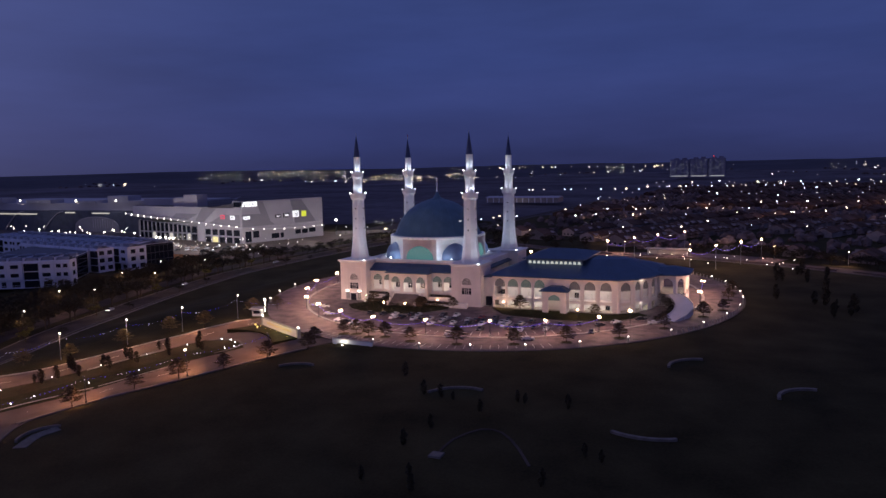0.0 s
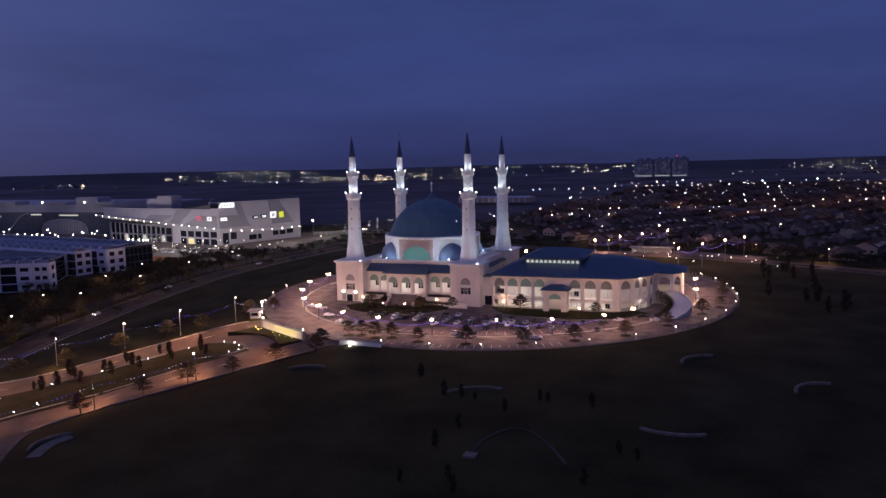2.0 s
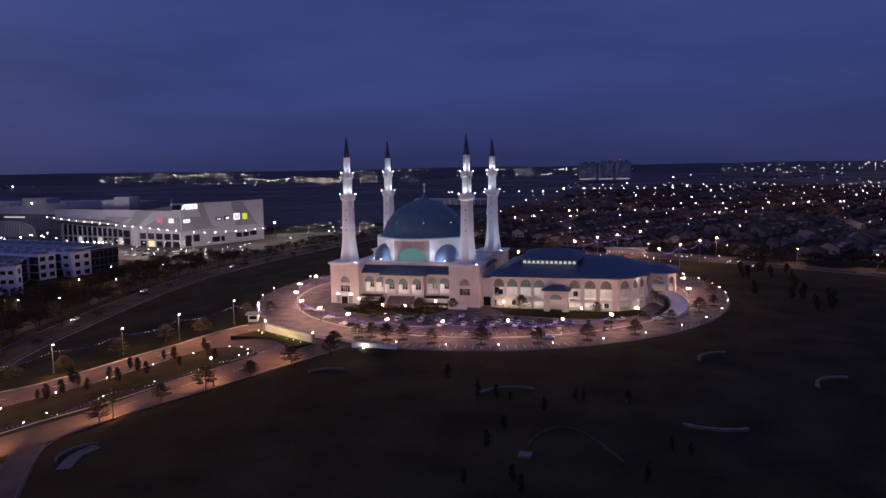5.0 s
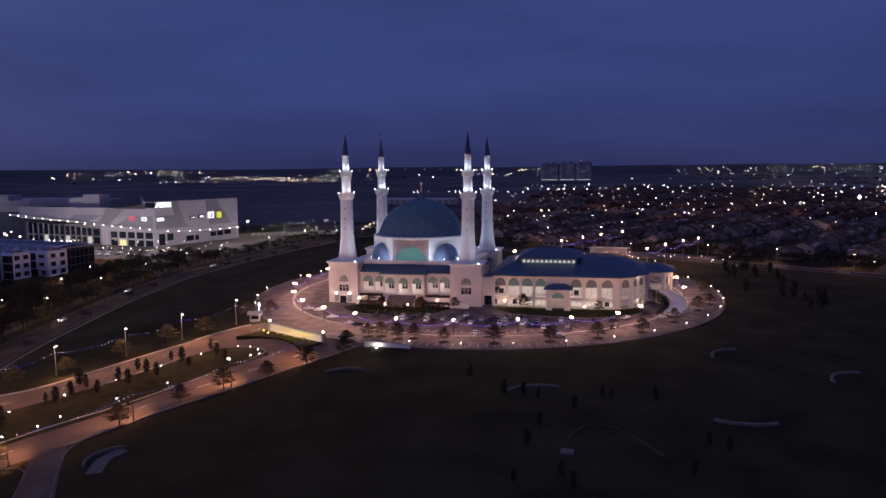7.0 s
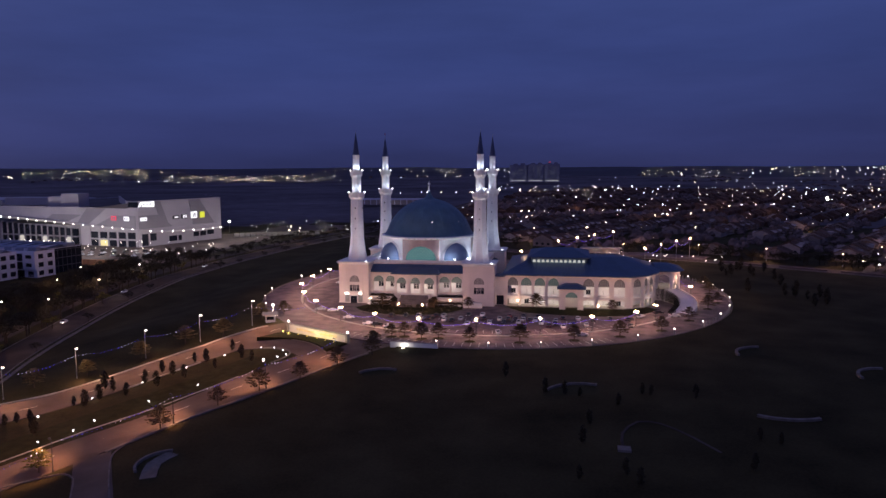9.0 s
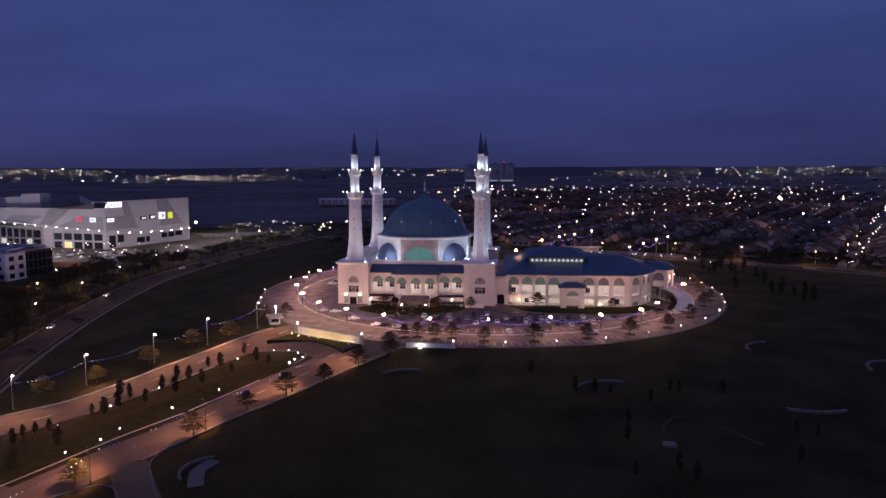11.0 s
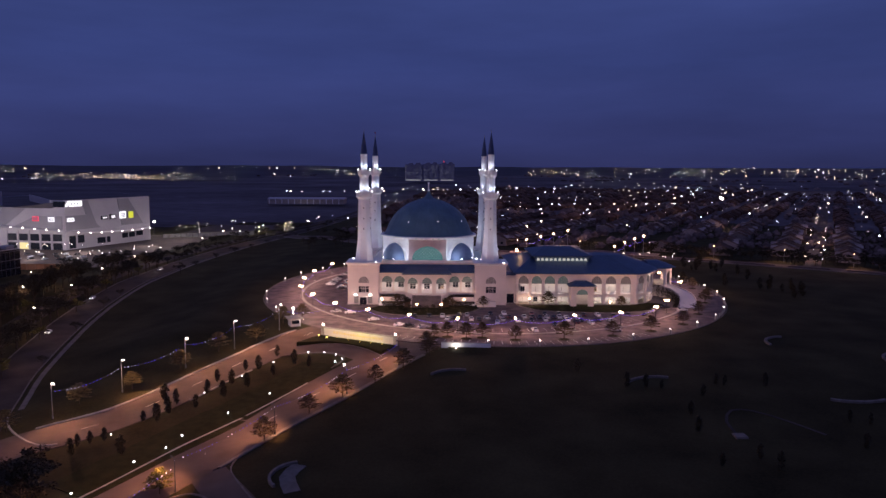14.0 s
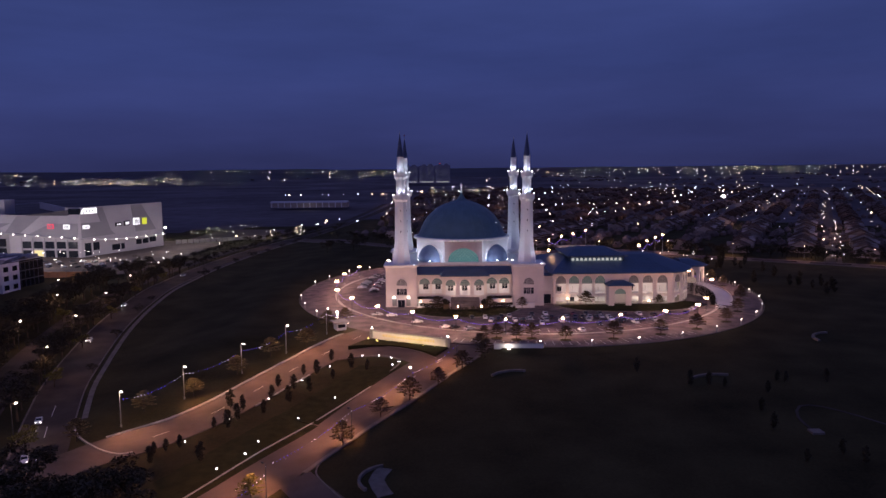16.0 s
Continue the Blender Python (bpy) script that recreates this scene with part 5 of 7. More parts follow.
# sign wall, glowing wall and guardhouse at the entrance
sw = thing("sign_wall", pose(-22.2, -98.0, 0, 0, 0, math.degrees(math.atan2(-14.9, 26.9))), "long pale sign wall lit by yellow floodlights", "sign wall")
part("wall", Shape().chamfer(-15.2, 15.2, -0.35, 0.35, -1.2, 2.5, 0.08), plaster, sw)
part("coping", Shape().box(-15.4, 15.4, -0.5, 0.5, 2.5, 2.7), concrete, sw)
for x in (-15.2, 15.2):
    part("pillar", Shape().chamfer(x - 0.6, x + 0.6, -0.6, 0.6, -1.2, 3.1, 0.1), concrete, sw)
    part("globe", Shape().ball(x, 0, 3.5, 0.35), lamp_white, sw, "glowing globe")
letters = Shape()
rng = random.Random(5)
x = -10.5
while x < 10.5:
    w = rng.uniform(0.5, 1.1)
    letters.box(x, x + w, -0.42, -0.35, 0.9, rng.uniform(1.4, 1.8))
    x += w + 0.3
part("lettering", letters, gold, sw, "row of plain gilded bars")
for x, watts in ((-11.5, 150), (-7.0, 190), (-2.4, 210), (2.6, 300), (7.2, 220), (11.5, 150)):
    mw = sw.matrix_basis @ Vector((x, -2.6, 0.5))
    part("floodlight", Shape().chamfer(x - 0.12, x + 0.12, -2.75, -2.6, 0.12, 0.26, 0.04), lamp_yellow, sw, "yellow floodlight")
    lamp(mw.x, mw.y, mw.z + 0.35, watts, (1.0, 0.80, 0.22) if x > 0 and x < 5 else (1.0, 0.80, 0.45), 0.06)
for x, y in ((-36.5, -94.0), (-33.2, -97.2)):
    solid("ground_lamp", Shape().ball(x, y, 0.5, 0.3), lamp_yellow, "yellow globe lamp on the lawn", "ground lamp")
gw = thing("boundary_wall", pose(14.6, -108.0, 0, 0, 0, -5), "low white wall with a floodlit patch", "wall")
part("wall", Shape().chamfer(-8.2, 8.2, -0.2, 0.2, -1.4, 1.35, 0.05), white_wall, gw)
part("coping", Shape().box(-8.3, 8.3, -0.28, 0.28, 1.35, 1.5), concrete, gw)
part("floodlight", Shape().chamfer(-3.7, -2.7, -1.6, -1.3, -0.55, -0.2, 0.05), lamp_white, gw)
lamp(11.2, -109.3, 0.2, 260, WHITE, 0.25)
gh = thing("guardhouse", pose(-48.6, -76.5, 0, 0, 0, 24), "small white guardhouse with a lit canopy by the gate", "guardhouse")
part("wall", Shape().box(-1.8, 1.8, -2.2, 2.2, 0, 2.9), white_wall, gh)
part("roof", Shape().chamfer(-2.9, 2.9, -3.4, 3.4, 2.9, 3.2, 0.1), concrete, gh)
part("window", Shape().box(1.8, 1.86, -1.6, 1.6, 1.0, 2.3), room_glow, gh)
part("window", Shape().box(-1.4, 1.4, -2.26, -2.2, 1.0, 2.3), dark_glass, gh)
part("canopy_light", Shape().box(1.9, 2.8, -3.2, 3.2, 2.82, 2.9), lamp_white, gh, "glowing strip under the canopy")
lamp(-46.3, -77.0, 2.5, 300, WHITE, 0.4)
solid("guard_lamp", Shape().rod((-50.5, -69.0, 0), (-50.5, -69.0, 4.8), 0.08).ball(-50.5, -69, 5.0, 0.5), lamp_white, "lamp on a post beside the guardhouse", "street lamp")
lamp(-50.3, -69.4, 5.2, 900, WARM, 0.3)


# ---- cars ----
def car(body_mat, tone, lit=False):
    t = thing("car", Matrix(), f"parked {tone} saloon car" if not lit else f"{tone} car with its headlights on", "car", "cars at the mosque" if not lit else "cars on the road")
    side = [(-2.2, 0.35), (-2.25, 0.75), (-2.1, 0.95), (-1.55, 1.02), (-1.0, 1.42), (0.35, 1.45), (1.05, 1.0), (2.0, 0.86), (2.22, 0.65), (2.2, 0.35)]
    s = Shape()
    n = len(side)
    v = []
    for y, k in ((-0.86, 1.0), (-0.8, 1.0), (0.8, 1.0), (0.86, 1.0)):
        inner = abs(y) < 0.85
        for x, z in side:
            v.append((x * (1.0 if inner else 0.985), y * (0.86 if z > 1.1 else 1.0), z if inner else (0.35 + (z - 0.35) * 0.97)))
    f = [tuple(range(n)), tuple(range(4 * n - 1, 3 * n - 1, -1))]
    for r in range(3):
        f += [(r * n + (i + 1) % n, r * n + i, (r + 1) * n + i, (r + 1) * n + (i + 1) % n) for i in range(n)]
    s.add(v, f)
    body = part("body", s, body_mat, t, "", True)
    g = Shape()
    for y in (-1, 1):
        g.add([(-1.35, 0.845 * y, 1.05), (0.85, 0.845 * y, 1.05), (0.3, 0.735 * y, 1.38), (-0.95, 0.735 * y, 1.38)], [(0, 1, 2, 3) if y < 0 else (3, 2, 1, 0)])
    part("side_window", g, dark_glass, body)
    part("windscreen", Shape().add([(1.02, -0.7, 1.05), (1.02, 0.7, 1.05), (0.42, 0.62, 1.44), (0.42, -0.62, 1.44)], [(0, 1, 2, 3)]), dark_glass, body)
    part("rear_window", Shape().add([(-1.55, 0.7, 1.06), (-1.55, -0.7, 1.06), (-1.06, -0.62, 1.42), (-1.06, 0.62, 1.42)], [(0, 1, 2, 3)]), dark_glass, body)
    for x in (-1.35, 1.35):
        for y in (-0.82, 0.82):
            w = part("wheel", Shape().lathe([(0.2, -0.1), (0.32, -0.1), (0.33, 0.1), (0.2, 0.1)], 12, pose(x, y, 0.33, 90)), tyre_mat, t)
            part("rim", Shape().lathe([(0.19, -0.105), (0.19, 0.105)], 8, pose(x, y, 0.33, 90)), steel, w)
    for y in (-0.6, 0.6):
        part("headlight", Shape().chamfer(2.08, 2.24, y - 0.18, y + 0.18, 0.6, 0.76, 0.03), head_on if lit else head_glass, t)
        part("tail_light", Shape().chamfer(-2.26, -2.15, y - 0.18, y + 0.18, 0.68, 0.84, 0.03), brake_red, t)
    return t


paints = [("white", (0.75, 0.75, 0.76)), ("silver", (0.42, 0.43, 0.45)), ("black", (0.02, 0.02, 0.024)), ("dark red", (0.16, 0.02, 0.025))]
fleet = [car(material(f"{n}_car_paint", c, 0.3, 0.1, vary=0.04, bump=0.0, coat=0.6), n) for n, c in paints]
used = [False] * 4
fleet_all = []


def park(kind, x, y, turn, z=0.07):
    m = pose(x, y, z, 0, 0, turn)
    if used[kind]:
        ob = copy_thing(fleet[kind], m)
    else:
        used[kind] = True
        fleet[kind].matrix_basis = m
        ob = fleet[kind]
    fleet_all.append(ob)
    return ob


rng = random.Random(11)
for k, x, y, turn in [(0, -19.9, -67.3, 20), (0, -30.5, -54.2, 15), (1, -36.6, -52.2, 190), (0, -9.2, -77.0, 30), (2, -5.8, -78.2, 40), (1, -0.4, -80.6, 35), (0, 9.0, -65.8, 75), (2, 12.0, -64, 80), (2, 13.6, -58.5, 85), (1, 16.6, -58.3, 88),
                      (1, 24.1, -63.4, 92), (0, 27.8, -71.7, 85), (0, 35.7, -68.5, 95), (1, 39.0, -61.4, 90), (2, 42.3, -61.0, 90), (2, 45.2, -61.5, 270), (1, 48.1, -61.8, 90), (2, 50.6, -61.8, 90), (1, 52.8, -61.6, 270), (0, 55.4, -62.2, 90), (2, 58, -70.5, 92),
                      (0, 40.3, -84.8, 100), (0, 63.3, -72.2, 96), (2, 66.9, -67.0, 98), (1, 71.7, -68.0, 95), (2, 63.2, -56.8, 90), (0, 68.9, -57.0, 92), (2, 74.6, -58.5, 92), (0, 69.8, -84.2, 15), (2, 88.5, -55.5, 60), (1, 93.2, -48.8, 55), (0, 106.5, -45.5, 20), (2, 101, -40, 30),
                      (0, 18, -66, 90), (2, 21, -66.5, 90), (1, 30, -62, 92), (2, 33, -61.5, 90), (1, 60.5, -62, 92)]:
    park(k, x, y, turn)
for i in range(19):
    park(rng.choice([0, 1, 1, 2, 2, 3]), -42.5 + rng.uniform(-0.3, 0.3) + 0.0016 * (i * 3.0) ** 2, 4 + i * 3.0, rng.choice([8, 188]) + rng.uniform(-4, 4))
    if rng.random() < 0.6:
        park(rng.choice([0, 1, 2, 2]), -49.5 + 0.0016 * (i * 3.0) ** 2, 4 + i * 3.0, 8 + rng.uniform(-4, 4))
for x0, x1, y, odds in ((-4, 8, -60.5, 0.5), (11, 90, -66.8, 0.5), (26, 84, -55.4, 0.45), (38, 92, -75.5, 0.22)):
    x = x0
    while x < x1:
        if rng.random() < odds and all((x - q.location.x) ** 2 + (y - q.location.y) ** 2 > 13 for q in fleet_all):
            park(rng.choice([0, 1, 1, 2, 2, 2, 3]), x + rng.uniform(-0.2, 0.2), y + rng.uniform(-0.5, 0.5), rng.choice([90, 270]) + rng.uniform(-3, 3))
        x += 2.75
moving = car(material("pale_car_paint", (0.6, 0.6, 0.62), 0.3, vary=0.04, bump=0.0), "pale", True)
for i, (x, y, turn) in enumerate([(-149.5, -60.5, 284), (-163, 5, 280), (-165, 96, 268), (-123.5, -147.5, 292), (-111.5, -176.5, 294), (247, 124, 242)]):
    m = at(x, y, ground(x, y) + 0.07, turn)
    ahead = Vector((math.cos(radians(turn)), math.sin(radians(turn))))
    flood((x + 2.4 * ahead.x, y + 2.4 * ahead.y, ground(x, y) + 0.85), (x + 14 * ahead.x, y + 14 * ahead.y, ground(x + 14 * ahead.x, y + 14 * ahead.y)), 900, WHITE, 50, 0.2)
    if i == 0:
        moving.matrix_basis = m
    else:
        copy_thing(moving, m)


# ---- trees and planting ----
def tree(kind, seed, leaf, label, group):
    rng = random.Random(seed)
    t = thing("tree", Matrix(), label, "tree", group)
    trunk, crown = Shape(), Shape()
    if kind == "pagoda":
        trunk.lathe([(0.17, 0), (0.13, 1.2), (0.09, 3.8), (0.04, 5.9)], 7)
        for z, r in ((2.1, 3.3), (3.0, 3.5), (3.9, 3.0), (4.7, 2.3), (5.4, 1.4), (5.9, 0.7)):
            k = rng.randint(6, 8)
            a0 = rng.uniform(0, 360)
            for i in range(k):
                a = radians(a0 + 360 * i / k + rng.uniform(-14, 14))
                q = r * rng.uniform(0.75, 1.1)
                e = (q * math.cos(a), q * math.sin(a), z + rng.uniform(0.0, 0.5))
                trunk.rod((0, 0, z - 0.15), e, 0.05, 0.015, 4)
                for u in (0.4, 0.62, 0.82, 1.0):
                    crown.leaves((e[0] * u, e[1] * u, z + (e[2] - z) * u + 0.1), (0.6, 0.6, 0.14), 15, 0.21, rng, 0.1)
    elif kind == "column":
        trunk.lathe([(0.1, 0), (0.08, 1.0), (0.03, 4.2)], 6)
        for i in range(40):
            z = 0.6 + 4.2 * i / 39
            r = 1.12 * math.sin(math.pi * (0.10 + 0.84 * i / 39)) ** 0.7
            a = rng.uniform(0, 2 * math.pi)
            e = (r * 0.6 * math.cos(a), r * 0.6 * math.sin(a), z)
            trunk.rod((0, 0, z - 0.3), e, 0.03, 0.01, 4)
            crown.leaves(e, (r * 0.66, r * 0.66, 0.42), 26, 0.19, rng, 0.2)
    else:
        trunk.lathe([(0.32, 0), (0.24, 1.5), (0.17, 3.4)], 8)
        for i in range(9):
            a = 2 * math.pi * i / 9 + rng.uniform(-0.3, 0.3)
            q = rng.uniform(1.6, 3.9)
            e = Vector((q * math.cos(a), q * math.sin(a), rng.uniform(4.8, 7.4)))
            trunk.rod((0, 0, 2.8 + 0.08 * i), e, 0.11, 0.03, 5)
            for _ in range(5):
                o = e + Vector((rng.gauss(0, 0.95), rng.gauss(0, 0.95), rng.gauss(0, 0.45)))
                crown.leaves(o, (1.1, 1.1, 0.55), 34, 0.24, rng, 0.35)
    part("trunk", trunk, bark, t)
    part("crown", crown, leaf, t)
    return t


def plant(protos, places, rng, lo=0.85, hi=1.15, level=None):
    for i, (x, y) in enumerate(places):
        k = rng.randrange(len(protos))
        p, done = protos[k]
        m = at(x, y, level, rng.uniform(0, 360), rng.uniform(lo, hi))
        if done:
            copy_thing(p, m)
        else:
            p.matrix_basis = m
            protos[k] = (p, True)


rng = random.Random(21)
pit_spots = [(15.1, -97.2), (20.7, -95.5), (32, -98.5), (48.9, -97.4), (67.1, -91.5), (82.9, -83.5), (98.4, -71.7), (4, -95.5), (8.5, -94.5), (111, -52), (122.5, -27), (130.2, 12), (129, -12), (131, 30)]
pit = thing("tree_pit", Matrix(), "round planting bed with a pale kerb in the paving", "planting bed", "planting beds of the car park")
part("kerb_ring", Shape().lathe([(2.2, 0.0), (2.2, 0.16), (1.95, 0.16), (1.95, 0.0)], 16), worn_concrete, pit)
part("earth", Shape().lathe([(1.94, 0.0), (1.9, 0.1), (0.6, 0.16), (0.02, 0.17)], 16), grass, pit)
for i, (x, y) in enumerate(pit_spots):
    if i == 0:
        pit.matrix_basis = pose(x, y, 0.06)
    else:
        copy_thing(pit, pose(x, y, 0.06))
lot_trees = [(tree("pagoda", s, leaf_pagoda, "tiered young pagoda tree with flat leafy branches", "trees of the car park"), False) for s in (1, 2, 3)]
plant(lot_trees, [(15.1, -97.2), (20.7, -95.5), (32, -98.5), (48.9, -97.4), (67.1, -91.5), (82.9, -83.5), (98.4, -71.7), (1.8, -111.5), (4, -95.5), (8.5, -94.5), (111, -52), (122.5, -27), (130.2, 12), (129, -12), (131, 30), (24, -40.5), (-12, -44), (10, -43), (52, -36), (83, -38), (-48, -64)], rng, 0.8, 1.05, 0.05)
road_trees = [(tree("pagoda", s, leaf_pagoda if s != 6 else leaf_young, "spreading tiered roadside tree under the lamps", "trees along the access road"), False) for s in (4, 5)]
plant(road_trees, [(-35.3, -178.4), (-27.4, -163.3), (-20.2, -152.8), (-12.4, -141.5), (-5.0, -129.0), (2.8, -117.0)], rng, 0.85, 1.1)
# their paleness is lamplight painted into the leaf colour
verge_trees = [(tree("pagoda", s, leaf_lamplit, "pale feathery tree lit by the street lamp beside it", "trees along the access road"), False) for s in (44, 45)]
plant(verge_trees, [(-93.4, -149.5), (-83.3, -138.7), (-75.0, -122.3), (-68.0, -106.0), (-57.1, -98.7), (-104.0, -166.0), (-53.5, -73.0)], rng, 0.85, 1.1)
young = [(tree("pagoda", 6, leaf_young, "yellowish young tree glowing under a lamp", "trees along the access road"), False)]
plant(young, [(-51.6, -200.9)], rng, 0.85, 0.95)
median_trees = [(tree("column", s, leaf_dark, "small dark upright tree on the median", "trees on the median"), False) for s in (7, 8, 9)]
plant(median_trees, [(-80.1, -181.0), (-80.8, -176.3), (-78.4, -174.9), (-75.5, -173.6), (-67.8, -181.9), (-70.3, -163.0), (-66.7, -163.4), (-69.5, -150.0), (-65.5, -158.7), (-65.7, -152.0), (-59.2, -155.4), (-59.1, -145.9), (-54.0, -148.4), (-59.3, -136.0), (-54.3, -138.8), (-49.4, -140.9), (-53.5, -126.5), (-49.5, -126.4), (-43.9, -131.6), (-46.7, -113.5), (-39.4, -122.4), (-34.0, -126.5)], rng, 0.62, 1.15)
park_trees = [(tree("column", s, leaf_dark, "dark slender tree standing in the park", "trees in the park"), False) for s in (12, 13)]
plant(park_trees, [(58.7, -145.5), (64, -146), (68, -147), (77.7, -152.6), (86.8, -143.7), (84.6, -143.2), (98.1, -144.3), (68.1, -176.9), (67.1, -194.7), (76.6, -191.6), (79, -196), (103, -186), (108, -170), (112, -172), (70, -166), (47, -133)], rng, 0.65, 1.0)
big = [(tree("broad", s, leaf_dark, "broad dark street tree with a loose crown", "street trees along the dual carriageway"), False) for s in (31, 32, 33)]
places, verge_set = [], []
mid_strip, far_side = offset(highway, 15.4), offset(highway, 36.0)
for i, (p, q) in enumerate(zip(mid_strip, far_side)):
    if not -150 < p.y < 420:
        continue
    if rng.random() < 0.85:
        verge_set.append((p.x + rng.uniform(-1.2, 1.2), p.y + rng.uniform(-3, 3)))
    verge_set.append((q.x + rng.uniform(-2, 2), q.y + rng.uniform(-3, 3)))
    if p.y < 90:
        verge_set += [(q.x - (rng.uniform(4, 12) if -30 < q.y < 70 else rng.uniform(6, 20)), q.y + rng.uniform(-4, 4)) for _ in range(2)]
    if i % 4 == 0 and p.y > 60:
        places.append((p.x + 24 + rng.uniform(-2, 2), p.y))
p2 = offset(north_road, 14)
for i in range(4, len(p2) - 8):
    if rng.random() < 0.75:
        places.append((p2[i].x + rng.uniform(-5, 5), p2[i].y + rng.uniform(-5, 5)))
for i in range(6):
    places.append((rng.uniform(105, 132), rng.uniform(98, 135)))
for i in range(30):
    places.append((rng.uniform(-100, 90), rng.uniform(165, 215)))
places = [(x, y) for x, y in places if not (38 < x < 165 and 95 < y < 215)]
low_set = [(x, y) for x, y in places if y > 70 and x < -120]
near_set = [q for q in places if q not in low_set and q[1] < 95]
far_set = [q for q in places if q not in low_set and q[1] >= 95]
plant(big, near_set, rng, 0.65, 1.1)
plant(big, [q for q in verge_set if q[1] < 110], rng, 1.0, 1.5)
plant(big, [(-128.5, -104), (-140.2, -57), (-148.8, -14), (-152.6, 12)], rng, 0.42, 0.6)
low_set += [q for q in verge_set if q[1] >= 110]
plant(big, [(-86, -206), (-92, -203), (-83, -210), (-78, -205), (-89, -211), (-95, -208), (-80, -214), (-74, -211), (-99, -199), (-104, -204)], rng, 1.3, 1.6)
plant(big, [(rng.uniform(-205, -152) , rng.uniform(-175, -95)) for _ in range(34)], rng, 1.0, 1.5)
for p in offset(north_road, 24):
    if p.x > 110:
        far_set += [(p.x + rng.uniform(-6, 6), p.y + rng.uniform(-6, 6)) for _ in range(3)]


slope_rng = random.Random(17)
slope_trees = [(tree("column", s, leaf_dark, "dark upright tree on the grassy slope", "trees on the eastern slope"), False) for s in (52, 53)]
plant(slope_trees, [(slope_rng.uniform(148, 178), slope_rng.uniform(-28, 95)) for _ in range(18)], slope_rng, 0.8, 1.4)


def grove(sets, rng):
    """Far trees, each a trunk with limbs and a loose crown, gathered into one mesh."""
    s = Shape()
    for spots_, lo, hi in sets:
        for x, y in spots_:
            k, base = rng.uniform(lo, hi), Vector((x, y, ground(x, y) - 0.1))
            s.rod(base, base + Vector((0, 0, 3.4 * k)), 0.26 * k, 0.15 * k, 5)
            for i in range(9):
                a = 2 * math.pi * i / 9 + rng.uniform(-0.3, 0.3)
                q = rng.uniform(1.4, 3.9)
                e = base + k * Vector((q * math.cos(a), q * math.sin(a), rng.uniform(4.4, 7.4)))
                s.rod(base + Vector((0, 0, 2.8 * k)), e, 0.09 * k, 0.03 * k, 4)
                for _ in range(4):
                    o = e + k * Vector((rng.gauss(0, 0.95), rng.gauss(0, 0.95), rng.gauss(0, 0.45)))
                    s.leaves(o, (1.1 * k, 1.1 * k, 0.6 * k), 15, 0.38 * k, rng, 0.35)
    return s


solid("grove", grove([(low_set, 0.45, 0.8), (far_set, 0.6, 1.05)], rng), leaf_dark, "dark trees lining the far roads", "trees", kind="stuff")
hedge = Shape()
rng = random.Random(4)
for x0, x1, y, z in ((-20.2, -9.8, -35.2, 1.3), (9.8, 20.2, -35.2, 1.3), (-20.2, -9.8, -32.2, 3.7), (9.8, 20.2, -32.2, 3.7), (-18, -10, -39.5, 0.9), (10, 19, -39.5, 0.9)):
    for i in range(26):
        hedge.leaves((x0 + (x1 - x0) * i / 25, y, z), (0.5, 0.55, 0.7), 60, 0.16, rng, 0.4)
solid("hedge", hedge, leaf_dark, "clipped dark hedges in the planters before the arcade", "hedge", kind="stuff")
shrubs = Shape()
for i in range(60):
    a = rng.uniform(0, math.pi)
    x, y = rng.uniform(-19, 19), rng.uniform(-55, -42)
    if abs(x) < 5 and y > -48:
        continue
    shrubs.leaves((x, y, 0.6), (0.9, 0.9, 0.6), 60, 0.15, rng, 0.4)
for i in range(40):
    p = rl[min(len(rl) - 1, i % len(rl))]
    zr = 5.2 * (1 - (i % len(rl)) / (len(rl) - 1))
    shrubs.leaves((p.x - 4.3 + rng.uniform(-1.0, 0.3), p.y + rng.uniform(-1, 1), 0.5 * zr + 0.8), (1.0, 1.1, 0.5 * zr + 0.9), 110, 0.2, rng, 0.4)
for x0 in (-8.1, 8.1):
    for i in range(16):
        shrubs.leaves((x0 + rng.uniform(-1, 1), rng.uniform(-40.5, -35), rng.uniform(2.4, 3.4)), (0.9, 0.9, 0.8), 90, 0.18, rng, 0.4)
for i in range(14):
    shrubs.leaves((rng.uniform(-7, 7), rng.uniform(-45, -42.4), rng.uniform(0.7, 1.5)), (1.0, 0.9, 0.8), 90, 0.17, rng, 0.4)
solid("shrubs", shrubs, leaf_dark, "low garden shrubs beside the steps and ramp", "shrubs", kind="stuff")


# ---- shopping mall to the west ----
mall = thing("shopping_mall", Matrix(), "large lilac-grey shopping mall with lit signs and a lamp-lined canopy", "shopping mall")
CORNER, S_END, E_END = Vector((-274, 198, 0)), Vector((-430, 227.4, 0)), Vector((-244, 281, 0))
S_LEN, E_LEN = (S_END - CORNER).length, (E_END - CORNER).length
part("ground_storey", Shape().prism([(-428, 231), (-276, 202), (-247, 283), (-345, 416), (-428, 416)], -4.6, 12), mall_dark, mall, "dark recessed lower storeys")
upper = Shape()
low = [(-430, 227.4, 16.5), (-370, 216.1, 14.5), (-320, 206.7, 11.8), (-284, 199.9, 9.6), (-274, 198, 9.0), (-244, 281, 9.6), (-345, 420, 9), (-430, 420, 9)]
top = [(x, y, 27.2 if i < 4 else 32.6) for i, (x, y, z) in enumerate(low)]
top[6], top[7] = (-345, 420, 27.2), (-430, 420, 27.2)
nv = len(low)
upper.add(low + top, [(i, (i + 1) % nv, nv + (i + 1) % nv, nv + i) for i in range(nv)] + [tuple(range(nv - 1, -1, -1))])
